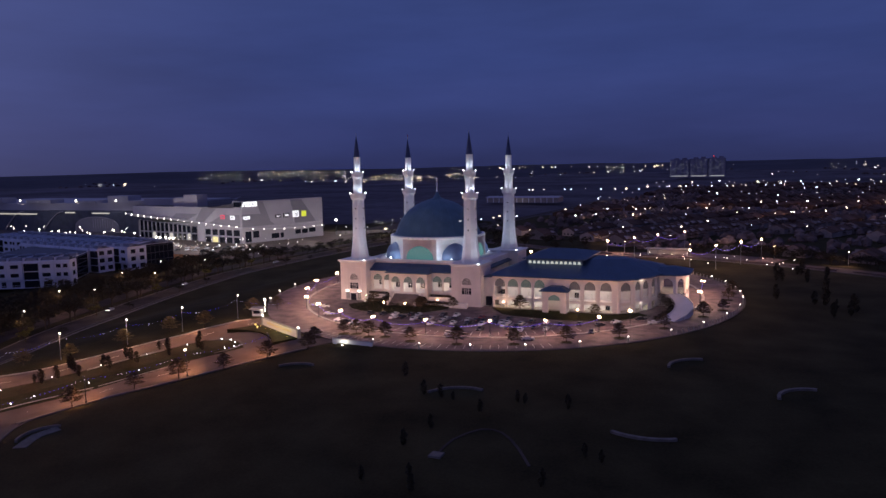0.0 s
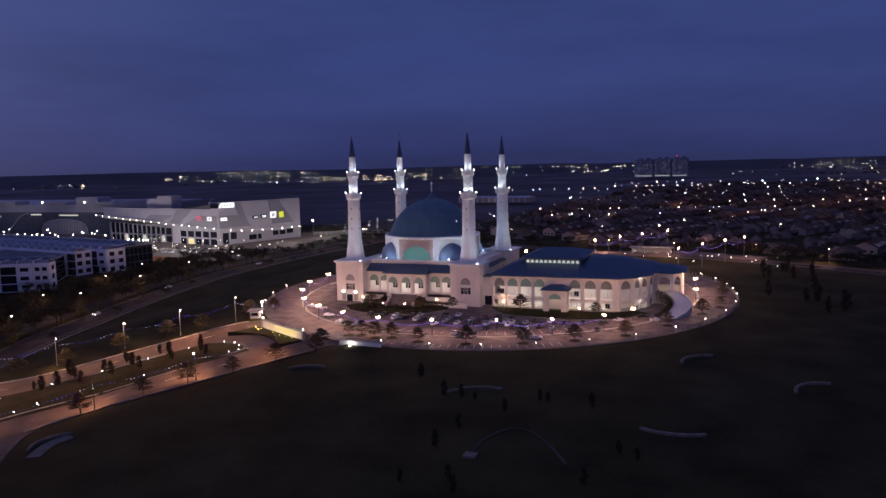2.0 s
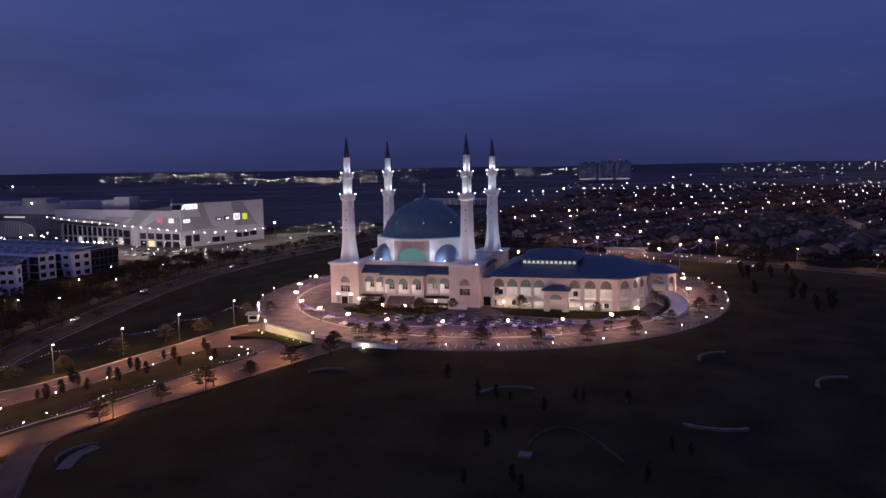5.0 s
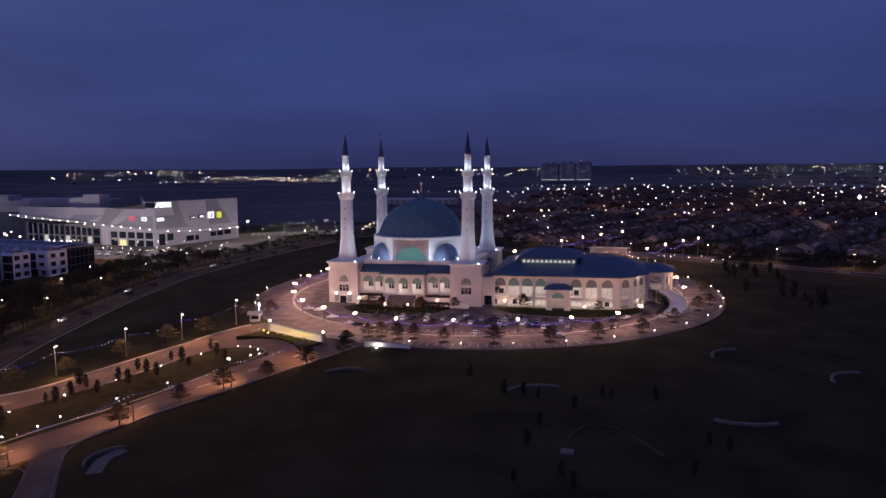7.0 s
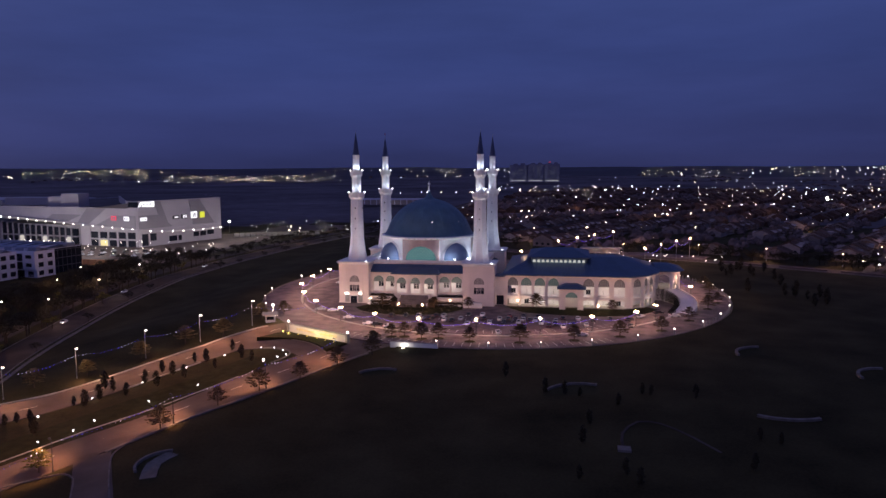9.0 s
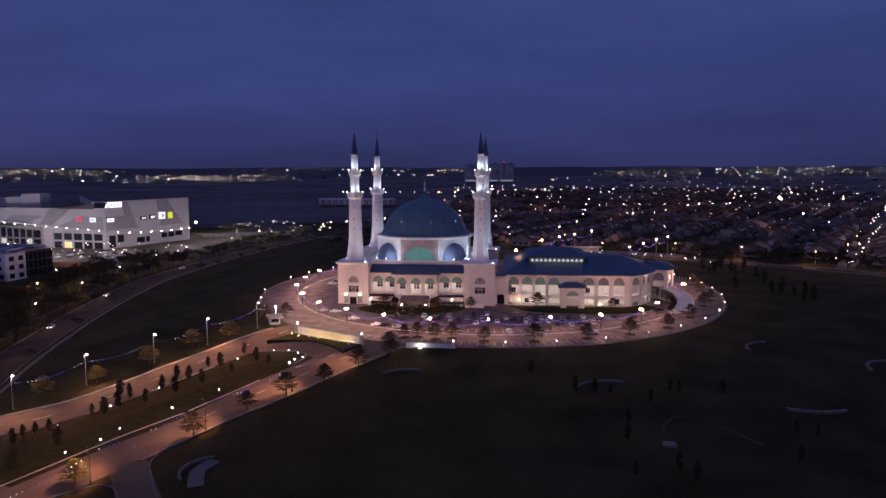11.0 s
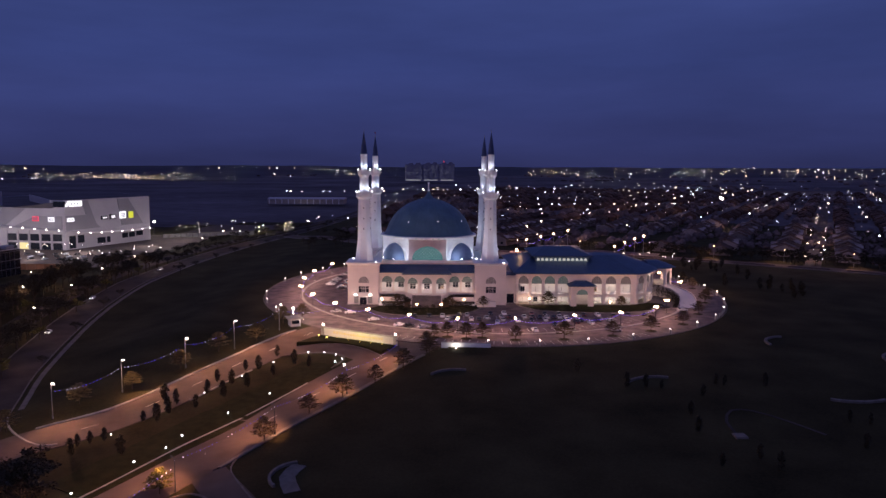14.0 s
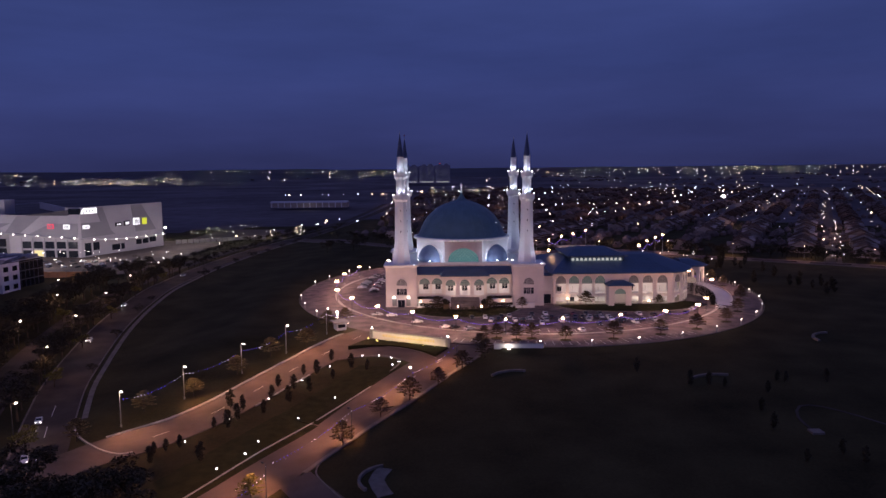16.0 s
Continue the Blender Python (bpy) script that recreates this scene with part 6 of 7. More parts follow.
part("roof", Shape().add([(x, y, z - 0.5) for x, y, z in top], [tuple(range(nv))]), mall_roof, mall, "flat dark roof")
part("roof", Shape().prism([(-285.0, 201.2), (-275.0, 199.2), (-245.4, 280.8), (-300, 351), (-357.5, 303)], 32.8, 32.86), mall_roof, mall)
part("sign_block", Shape().prism([(-285.5, 200.6), (-274.5, 198.4), (-244.6, 281), (-300, 352), (-358.5, 303)], 20.0, 32.8), mall_clad, mall, "tall block behind the sign")
up = part("cladding", upper, mall_clad, mall, "tall lilac-grey cladding")


def on_mall(face, u, z, out):
    """A point on the mall's south or east face: u metres from the shared corner."""
    far, ln = (S_END, S_LEN) if face == "S" else (E_END, E_LEN)
    d = (far - CORNER) / ln
    nrm = Vector((-d.y, d.x, 0)) if face == "S" else Vector((d.y, -d.x, 0))
    return CORNER + d * u + nrm * out + Vector((0, 0, z))


def mall_plate(name, face, corners, mat, parent, label="", out=0.35, back=0.0):
    """A flat plate on one face: corners of (u, z) counter-clockwise as seen from outside."""
    q = [on_mall(face, u, z, out) for u, z in corners]
    b = [on_mall(face, u, z, back) for u, z in corners]
    n = len(q)
    return part(name, Shape().add(q + b, [tuple(range(n))] + [(i, n + i, n + (i + 1) % n, (i + 1) % n) for i in range(n)]), mat, parent, label)


BAND = "darker slanting band of cladding"
mall_plate("cladding_band", "S", [(44, 12.5), (2, 10.2), (2, 21), (24, 21)], mall_dark, up, BAND)
mall_plate("cladding_band", "S", [(64, 13), (52, 12.5), (32, 26.8), (52, 26.8)], mall_dark, up, BAND)
mall_plate("cladding_band", "S", [(100, 15), (76, 14.2), (58, 21), (90, 21)], mall_dark, up, BAND)
mall_plate("cladding_band", "E", [(0.6, 10), (34, 10.4), (20, 21), (0.6, 21)], mall_dark, up, BAND)
mall_plate("cladding_band", "E", [(20, 21), (30, 12.5), (22, 32), (15, 32)], mall_dark, up, BAND)
mall_plate("cladding_band", "E", [(56, 10.5), (80, 10.5), (64, 32), (52, 32)], mall_dark, up, BAND)
mall_plate("sign_board", "E", [(-0.5, 28), (0.8, 28), (0.8, 32), (-0.5, 32)], dark_glass, up)
mall_plate("sign_board", "S", [(9, 27.6), (0.2, 27.6), (0.2, 32), (9, 32)], dark_glass, up, "dark board beside the sign")
for (x0, y0), (x1, y1), z in (((-356, 218), (-340, 232), 38.0), ((-372, 222), (-357, 236), 35.2), ((-428, 240), (-374, 256), 33.6)):
    part("plant_room", Shape().box(x0, x1, y0, y1, 26, z), mall_clad, mall)
# glazing and piers below the canopy
for k in range(13):
    u0 = 66 + k * 6.6
    h = 9.2 + 0.05 * (u0 - 60)
    for z0, z1 in ((-3.8, 1.6), (3.0, h - 0.6)):
        mall_plate("glazing", "S", [(u0 + 5.6, z0), (u0, z0), (u0, z1), (u0 + 5.6, z1)], room_glow if (z0 < 0 and k % 4 == 1) else dark_glass, mall, out=-2.0, back=-3.4)
    mall_plate("pier", "S", [(u0 + 6.5, -4.6), (u0 + 5.7, -4.6), (u0 + 5.7, h), (u0 + 6.5, h)], mall_dark, mall, out=-1.2, back=-3.4)
for k in range(5):
    u0 = 3 + k * 9.6
    mall_plate("glazing", "S", [(u0 + 7.6, 2.2), (u0, 2.2), (u0, 7.4), (u0 + 7.6, 7.4)], dark_glass, mall, out=0.3, back=-3.4)
    mall_plate("glazing", "S", [(u0 + 7.6, -4.2), (u0, -4.2), (u0, 0.8), (u0 + 7.6, 0.8)], door_glow if k == 3 else dark_glass, mall, "bright lit entrance" if k == 3 else "", 0.3, -3.4)
    mall_plate("pier", "S", [(u0 + 9.2, -4.6), (u0 + 8.0, -4.6), (u0 + 8.0, 10.0), (u0 + 9.2, 10.0)], mall_clad, mall, out=0.8, back=-3.4)
mall_plate("lower_wall", "E", [(0.2, -4.6), (E_LEN, -4.6), (E_LEN, 9.4), (0.2, 9.0)], mall_clad, mall, out=0.1, back=-2.0)
mall_plate("lower_wall", "S", [(60, -4.6), (0.2, -4.6), (0.2, 9.0), (60, 12.0)], mall_clad, mall, out=0.05, back=-2.0)
for u0, u1, z0, z1 in ((3, 9, -3.5, 6), (11, 17, 0, 6), (30, 38, -2, 2.5), (39.5, 43, -2, 2.5), (56, 62, 0, 4), (63.5, 70, 0, 4), (71.5, 79, 0.5, 4.5)):
    mall_plate("glazing", "E", [(u0, z0), (u1, z0), (u1, z1), (u0, z1)], dark_glass, mall, out=0.4)
# canopy with its row of lamps
can = Shape()
lip = [on_mall("S", u, z, 0.3) for u, z in ((168, 19.0), (140, 17.9), (105, 16.5), (70, 14.0), (40, 11.6), (14, 9.8), (0, 9.2))] + [on_mall("E", u, z, 0.3) for u, z in ((12, 7.4), (30, 6.0), (60, 5.2), (88, 5.4))]
for a, b in zip(lip, lip[1:]):
    d = (b - a).normalized()
    o = Vector((d.y, -d.x, 0)).normalized() * 3.0
    can.add([a, b, b + o, a + o, a + Vector((0, 0, 0.9)), b + Vector((0, 0, 0.9)), b + o + Vector((0, 0, 0.6)), a + o + Vector((0, 0, 0.6))],
            [(0, 3, 2, 1), (4, 5, 6, 7), (0, 1, 5, 4), (1, 2, 6, 5), (2, 3, 7, 6), (3, 0, 4, 7)])
cano = part("canopy", can, mall_clad, mall, "sweeping pale canopy")
for k in range(17):
    p = on_mall("S", 166 - k * 10.2, 18.9 - 0.4 - 0.055 * k * 10.2 + (0.00009 * (k * 10.2 - 80) ** 2), 3.5)
    part("canopy_lamp", Shape().ball(p.x, p.y, p.z + 0.4, 0.5, 8, 5), lamp_white, cano, "bright lamp on the canopy's edge")
for u, z in ((9, 8.0), (20, 7.0), (31, 6.3), (42, 6.0), (53, 5.8), (64, 5.6), (75, 5.7), (84, 5.8)):
    p = on_mall("E", u, z, 3.5)
    part("canopy_lamp", Shape().ball(p.x, p.y, p.z + 0.3, 0.5, 8, 5), lamp_white, cano, "bright lamp on the canopy's edge")
for x, y, z, w in ((-395, 190, 9, 8000), (-350, 180, 7, 15000), (-305, 168, 5, 15000), (-255, 178, 5, 13000), (-222, 225, 5, 11000), (-215, 270, 5, 7000), (-330, 150, 5, 9000), (-270, 140, 5, 8000), (-230, 110, 5, 5000)):
    lamp(x, y, z, w, (1.0, 0.91, 0.90), 1.0)
# signs, drawn as plain shapes
sg = thing("mall_sign", Matrix(), "white glowing sign of plain bars on the mall", "sign", "lit signs on the mall")
mall_plate("bar", "E", [(0.2, 28), (2.0, 28), (4.2, 32), (3.2, 32)], sign_white, sg, out=0.9)
for u in (4.4, 7.4, 10.4, 13.4):
    mall_plate("bar", "E", [(u, 28), (u + 2.4, 28), (u + 2.4, 32), (u, 32)], sign_white, sg, out=0.9)
for u in (5.0, 8.0, 11.0):
    mall_plate("bar_gap", "E", [(u, 29.3), (u + 1.3, 29.3), (u + 1.3, 30.6), (u, 30.6)], mall_dark, sg, out=0.95, back=0.85)
for face, u, w, z0, z1, mat, label in (("S", 21.5, 5.2, 17.0, 20.6, sign_red, "small red glowing sign on the mall"), ("S", 8.5, 5.0, 16.8, 20.2, sign_white, "small white glowing sign on the mall"), ("E", 1.8, 6.0, 16.8, 19.4, sign_white, "small white glowing sign on the mall"),
                                       ("E", 34.5, 6.0, 16.4, 19.2, sign_white, "small white glowing sign on the mall"), ("E", 43.5, 6.0, 16.2, 20.0, sign_white, "small white glowing sign on the mall"), ("E", 54.0, 6.0, 16.0, 21.5, sign_white, "small white framed sign on the mall"), ("E", 63.5, 5.0, 15.8, 21.0, sign_yellow, "small yellow glowing sign on the mall")):
    q = [(u, z0), (u + w, z0), (u + w, z1), (u, z1)] if face == "E" else [(u + w, z0), (u, z0), (u, z1), (u + w, z1)]
    dark = face == "E" and 30 < u < 50
    t = mall_plate("mall_sign", face, q, dark_steel if dark else mat, None, "", 0.9)
    tagged(t, label, "sign", "lit signs on the mall")
    if mat is not sign_yellow:
        s = Shape()
        for j in range(3):
            uu = u + w * (0.2 + 0.24 * j)
            pts = [on_mall(face, a, b, 0.95) for a, b in ((uu, z0 + 0.7), (uu + w * 0.15, z0 + 0.7), (uu + w * 0.15, z1 - 0.8), (uu, z1 - 0.8))]
            s.add(pts if face == "E" else pts[::-1], [(0, 1, 2, 3)])
        part("sign_mark", s, sign_white if dark else mall_dark, t)
# the lower far wing of the mall
fw = thing("mall_west_wing", Matrix(), "long grey west wing of the mall with lit strips", "shopping mall")
part("wall", Shape().box(-780, -436, 268, 400, -4.6, 19), shop_roof, fw)
part("upper_wall", Shape().box(-780, -450, 275, 400, 19, 27), mall_clad, fw)
for x0, x1, z in ((-700, -680, 33), (-640, -600, 31), (-512, -482, 35.0), (-482, -458, 30.0), (-560, -530, 30)):
    part("plant_room", Shape().box(x0, x1, 272, 290, 27, z), mall_clad, fw)
for x0, x1, z in ((-690, -618, 14.4), (-572, -558, 16.4), (-531, -506, 15.9)):
    part("light_strip", Shape().box(x0, x1, 266.6, 267.9, z, z + 1.1), room_glow, fw, "glowing strip of windows")
for x in (-650, -560, -500):
    part("roof_lamp", Shape().ball(x, 272, 30, 0.9), lamp_white, fw, "bright roof lamp")
# arched lattice screens and bowed ribs on its dark front
for x0, x1, top in ((-558, -493, 12.3), (-760, -690, 12.0)):
    arch = [(x0 + (x1 - x0) * (1 - math.cos(math.pi * k / 14)) / 2, -4.0 + (top + 4.0) * math.sin(math.pi * k / 14) ** 0.55) for k in range(15)]
    part("arched_screen", Shape().slab(arch, 0.5, Matrix.Translation((0, 267.4, 0))), mall_dark, fw, "dark arched screen")
    part("screen_rim", Shape().tube([(u, 267.2, z) for u, z in arch], 0.35, 5), mall_clad, fw)
    for k in range(9):
        u = x0 + (x1 - x0) * (0.42 + 0.055 * k)
        h = -4.0 + (top + 4.0) * (1 - ((u - (x0 + x1) / 2) / ((x1 - x0) / 2)) ** 2) ** 0.3
        part("lattice_bar", Shape().box(u - 0.3, u + 0.3, 266.9, 267.3, 0.0, h - 2.2), mall_clad, fw)
for x0, x1 in ((-608, -575), (-672, -640)):
    part("bowed_rib", Shape().tube([(x0 + (x1 - x0) * k / 8, 267.0, -3.0 + 21.0 * math.sin(math.pi / 2 * k / 8)) for k in range(9)], 0.5, 5), mall_clad, fw, "pale bowed rib")
lamp(-600, 245, 20, 3500, (1.0, 0.93, 0.93), 1.0)
lamp(-500, 245, 20, 3500, (1.0, 0.93, 0.93), 1.0)
mast = thing("mast_lamp", pose(-260.8, 332.6, -4.4), "bright floodlight on a mast by the mall", "lamp", "floodlight masts")
part("pole", Shape().lathe([(0.25, 0), (0.12, 11)], 8), dark_steel, mast)
part("lamp_head", Shape().ball(0, 0, 11.4, 1.0, 10, 6), lamp_white, mast, "glaring white lamp head")
lamp(-258.5, 330, 8.5, 9000, WHITE, 0.7)
# the low annex and its boundary wall north of the mall
annex = thing("parking_yard", Matrix(), "walled asphalt parking yard lit by rows of lamps", "parking yard")
part("yard", Shape().prism([(-236, 296), (-170, 330), (-150, 420), (-235, 430)], -5, -3.2), asphalt, annex)
for k in range(16):
    x, y = -236 + 66 * k / 15, 295.2 + 34 * k / 15
    part("wall_panel", Shape().chamfer(-2.2, 2.2, -0.2, 0.2, 0, 3.6, 0.05, pose(x, y, -4.6, 0, 0, 27)), concrete, annex)
for k in range(5):
    lamp(-228 + 16 * k, 306 + 9.0 * k, 3.5, 2600, WHITE, 0.5)
rng = random.Random(51)
bulbs = Shape()
for i in range(80):
    bulbs.ball(rng.uniform(-410, -205), rng.uniform(125, 195), -4.3 + rng.choice([0.9, 1.2, 5, 6]), rng.uniform(0.1, 0.28), 5, 4)
for i in range(34):
    bulbs.ball(-620 + i * 8 + rng.uniform(-3, 3), 236 + rng.uniform(-8, 8), rng.choice([-2, -1, 1, 4]), rng.uniform(0.3, 0.75), 5, 4)
for i in range(38):
    bulbs.ball(rng.uniform(-240, -130), rng.uniform(290, 420), rng.choice([0, 2, 3, 3]), rng.uniform(0.14, 0.3), 5, 4)
for i in range(60):
    x, y = -395 + (i % 20) * 9 + rng.uniform(-1.5, 1.5), 142 + (i // 20) * 14 + rng.uniform(-1, 1)
    park(rng.choice([0, 1, 2, 2]), x, y, rng.choice([75, 255]), -4.25)
for u in (92, 97, 103, 112, 118):
    p = on_mall("S", u, -2.4, 4.0)
    bulbs.ball(p.x, p.y, p.z, 0.8, 6, 4)
solid("forecourt_lamps", bulbs, lamp_white, "scattered lamps of the mall's car park", "lamps", kind="stuff")
hoarding_brown = material("brown_timber_hoarding", (0.30, 0.17, 0.10), 0.8, vary=0.3, scale=0.3, fine=4.0, each=0.2)
hoard = thing("site_hoarding", Matrix(), "long brown hoarding along the mall car park", "fence")
for i in range(16):
    x = -300 + i * 5.4
    part("panel", Shape().chamfer(x, x + 5.1, 96.0 - 0.2, 96.2, -4.3, -0.8, 0.05), hoarding_brown, hoard)
for x in (-292, -262, -232):
    lamp(x, 88, 3, 1100, WARM, 0.3)

# ---- shop-office blocks ----
def shop_block(x, y, turn, length, depth, units, z, label, glazed=0.0, H=15.2):
    """A row of shop offices: its end faces +x at the given corner, its front faces -y; the last glazed metres of its end are set back and glazed."""
    t = thing("shop_office", pose(x, y, z, 0, 0, turn), label, "shop office", "shop offices west of the road")
    F = 4.9
    solid_depth = depth - glazed
    body = part("wall", Shape().box(-length, 0, 0, solid_depth, 0, H), shop_white, t)
    if glazed:
        rear = part("rear_wall", Shape().box(-length, -5.0, solid_depth, depth, 0, H + 0.6), shop_white, t)
        part("curtain_wall", Shape().box(-5.0, -4.85, solid_depth, depth, 0.4, H + 0.3), dark_glass, rear, "dark glazed end wall")
        for f in range(1, 4):
            part("spandrel", Shape().box(-4.85, -4.6, solid_depth, depth, f * F - 0.4, f * F), shop_roof, rear)
        for k in range(1, int(glazed / 3.4)):
            part("mullion", Shape().box(-4.85, -4.68, solid_depth + k * 3.4 - 0.1, solid_depth + k * 3.4 + 0.1, 0.4, H + 0.3), shop_roof, rear)
    ridge = H + 2.0
    r = Shape().add([(-length + 0.6, 0.8, H + 0.05), (-0.6, 0.8, H + 0.05), (-0.6, solid_depth - 0.8, H + 0.05), (-length + 0.6, solid_depth - 0.8, H + 0.05), (-length + 0.6, solid_depth / 2, ridge), (-0.6, solid_depth / 2, ridge)], [(0, 1, 5, 4), (2, 3, 4, 5), (1, 2, 5), (3, 0, 4)])
    part("roof", r, shop_roof, t, "slate-blue sheet roof")
    if glazed:
        part("roof", Shape().add([(-length + 0.6, solid_depth + 0.1, H + 0.65), (-5.3, solid_depth + 0.1, H + 0.65), (-5.3, depth - 0.3, H + 0.65), (-length + 0.6, depth - 0.3, H + 0.65), (-length + 0.6, (solid_depth + depth) / 2, H + 2.4), (-5.3, (solid_depth + depth) / 2, H + 2.4)], [(0, 1, 5, 4), (2, 3, 4, 5), (1, 2, 5), (3, 0, 4)]), shop_roof, t, "slate-blue sheet roof")
    par = Shape().box(-length, 0, -0.15, 0.25, H, H + 0.7).box(-0.3, 0.0, 0.25, solid_depth, H, H + 0.7).box(-length, -length + 0.3, 0.25, solid_depth, H, H + 0.7)
    part("parapet", par, shop_white, t)
    w = length / units
    for u in range(units):
        x0 = -length + u * w
        # pale fire walls and sheet-covered lanterns break up the long roof
        part("party_wall", Shape().box(x0 - 0.2, x0 + 0.2, 0.3, depth - 0.5, H, H + 2.3), shop_white, t)
        part("roof_lantern", Shape().chamfer(x0 + w * 0.16, x0 + w * 0.84, solid_depth * 0.12, solid_depth * 0.36, H + 0.4, H + 2.2 + 0.5 * (u % 2), 0.15), shop_sheet, t, "pale sheet-covered roof lantern")
        if glazed:
            part("roof_lantern", Shape().chamfer(x0 + w * 0.2, x0 + w * 0.8, solid_depth + glazed * 0.45, solid_depth + glazed * 0.7, H + 1.2, H + 3.1, 0.15), shop_sheet, t, "pale sheet-covered roof lantern")
        if u % 4 == 2:
            # a recessed balcony bay with a light frame before dark glass
            part("glazed_bay", Shape().box(x0 + 0.2, x0 + w - 0.2, -0.08, 0, 0.4, H - 1.0), dark_glass, body, "tall dark glazed bay")
            bars = Shape()
            for f in range(1, 4):
                bars.box(x0 + 0.2, x0 + w - 0.2, -0.9, -0.08, f * F - 0.35, f * F)
            part("balconies", bars, shop_white, body)
            continue
        part("bay", Shape().box(x0 + 0.08, x0 + w - 0.08, -1.2, 0, F if u % 3 else 0, H + 0.5 * (u % 2)), shop_white, body)
        for f in range(3):
            zz = 0.6 + f * F
            for c, hw in (((0.5, 2.2),) if u % 2 else ((0.28, 1.25), (0.72, 1.25))):
                front = 1.2 if f or not u % 3 else 0.0
                win = part("window", Shape().box(x0 + w * c - hw, x0 + w * c + hw, -front - 0.07, -front, zz + (1.2 if f else 0.2), zz + 3.3), room_glow if (u * 5 + f * 3 + int(x)) % 53 == 0 else dark_glass, body)
                part("sill", Shape().box(x0 + w * c - hw - 0.15, x0 + w * c + hw + 0.15, -front - 0.3, -front, zz + 1.0, zz + 1.18), shop_white, win)
    for f in range(3):
        zz = 0.6 + f * F
        for c in ((0.5,) if solid_depth < 11 else (0.24, 0.74)):
            part("window", Shape().box(0.0, 0.06, solid_depth * c - 1.7, solid_depth * c + 1.7, zz + 1.0, zz + 3.7), dark_glass, body)
    return t


SH = "three-storey bluish-white shop-office row with a slate-blue roof"
shop_block(-222, -21, 29, 78, 20, 9, -5.0, SH, 11.0)
shop_block(-254.5, 27, -10, 96, 11.5, 11, -5.0, SH)
shop_block(-241.5, 40.5, -10, 190, 38, 20, -5.0, SH, 25.0)
link = thing("shop_office", Matrix(), "glazed link between two shop-office rows", "shop office", "shop offices west of the road")
part("wall", Shape().prism([(-241, -4), (-262, 26), (-330, 38), (-300, -20), (-270, -22)], -5, 9.2), shop_white, link)
part("roof", Shape().prism([(-242, -3.6), (-262.4, 25.4), (-329, 37), (-299, -19), (-270, -21)], 9.2, 9.6), shop_roof, link, "slate-blue sheet roof")
part("curtain_wall", Shape().slab([(0, 0.4), (34, 0.4), (34, 13.9), (0, 13.9)], 0.3, pose(-240.6, -4.2, -5, 0, 0, 125)), dark_glass, link, "dark glazed wall")
for k in range(1, 4):
    part("spandrel", Shape().box(0, 34, -0.28, -0.16, k * 4.5 - 0.4, k * 4.5, pose(-240.6, -4.2, -5, 0, 0, 125)), shop_roof, link)
solid("shop_court", Shape().prism([(-238, 78), (-214, 70), (-202, 30), (-198, -24), (-220, -26), (-234, 30)], -8.5, -6.9), asphalt, "grey asphalt court beside the shop offices", "pavement", kind="structure")

# ---- houses to the north-east ----
def house(mat_w, mat_r, seed):
    t = thing("house", Matrix(), "low terraced house with a brown gabled roof", "house", "terraced houses beyond the road")
    sec = [(-7.2, 0), (7.2, 0), (7.2, 4.6), (0, 7.6), (-7.2, 4.6)]
    part("wall", Shape().slab(sec, 8.8, Matrix.Translation((0, -4.4, 0))), mat_w, t)
    part("roof", Shape().slab([(-8.0, 4.25), (0, 7.62), (8.0, 4.25), (8.0, 4.5), (0, 7.95), (-8.0, 4.5)], 9.4, Matrix.Translation((0, -4.7, 0))), mat_r, t)
    part("porch_roof", Shape().slab([(7.2, 3.0), (11.5, 2.6), (11.5, 2.8), (7.2, 3.25)], 5.0, Matrix.Translation((0, -3, 0))), mat_r, t)
    if seed:
        part("dormer", Shape().slab([(0, 0), (4.2, 0), (2.1, 1.7)], 5.0, pose(5.4, -2.2, 4.9, 0, 0, 90) @ Matrix.Translation((0, -2.5, 0))), mat_w, t, "pale small gable")
    for x in (-4.2, 0.0, 4.2):
        part("window", Shape().box(x - 0.9, x + 0.9, -4.47, -4.4, 1.1, 2.5), room_glow if (seed * 3 + int(x)) % 8 == 0 else dark_glass, t)
    return t


hp = [house(house_wall, house_roof, s) for s in (1, 2, 5)]
hused = [False] * 3
rng = random.Random(77)
warm_pts, cool_pts, clumps = Shape(), Shape(), Shape()
su, sv = Vector((0.468, 0.884)), Vector((0.884, -0.468))
origin = Vector((226, 86)) + sv * 20
north_pts = [(p, (north_road[min(i + 1, len(north_road) - 1)] - north_road[max(i - 1, 0)]).normalized()) for i, p in enumerate(north_road)]


def beyond_road(p, gap):
    """Whether a place lies past the road behind the mosque by that many metres."""
    q, d = min(north_pts, key=lambda e: (e[0] - p).length_squared)
    return (p - q).dot(Vector((-d.y, d.x))) > gap


def clump(shape, x, y, r, rng, flat=1.0):
    """A rough far tree."""
    base = len(shape.v)
    prof = [(r * 0.75, 0), (r * rng.uniform(0.9, 1.1), r * 0.35), (r * rng.uniform(0.8, 1.0), r * 0.85), (r * 0.55, r * 1.25), (0.1, r * 1.5)]
    shape.lathe([(q * rng.uniform(0.85, 1.15), h * flat) for q, h in prof], 6, pose(x, y, ground(x, y) - 0.3, 0, 0, rng.uniform(0, 60)))
    for j in range(base, len(shape.v)):
        vx, vy, vz = shape.v[j]
        shape.v[j] = (vx + rng.uniform(-0.8, 0.8), vy + rng.uniform(-0.8, 0.8), vz + rng.uniform(-0.5, 0.5))


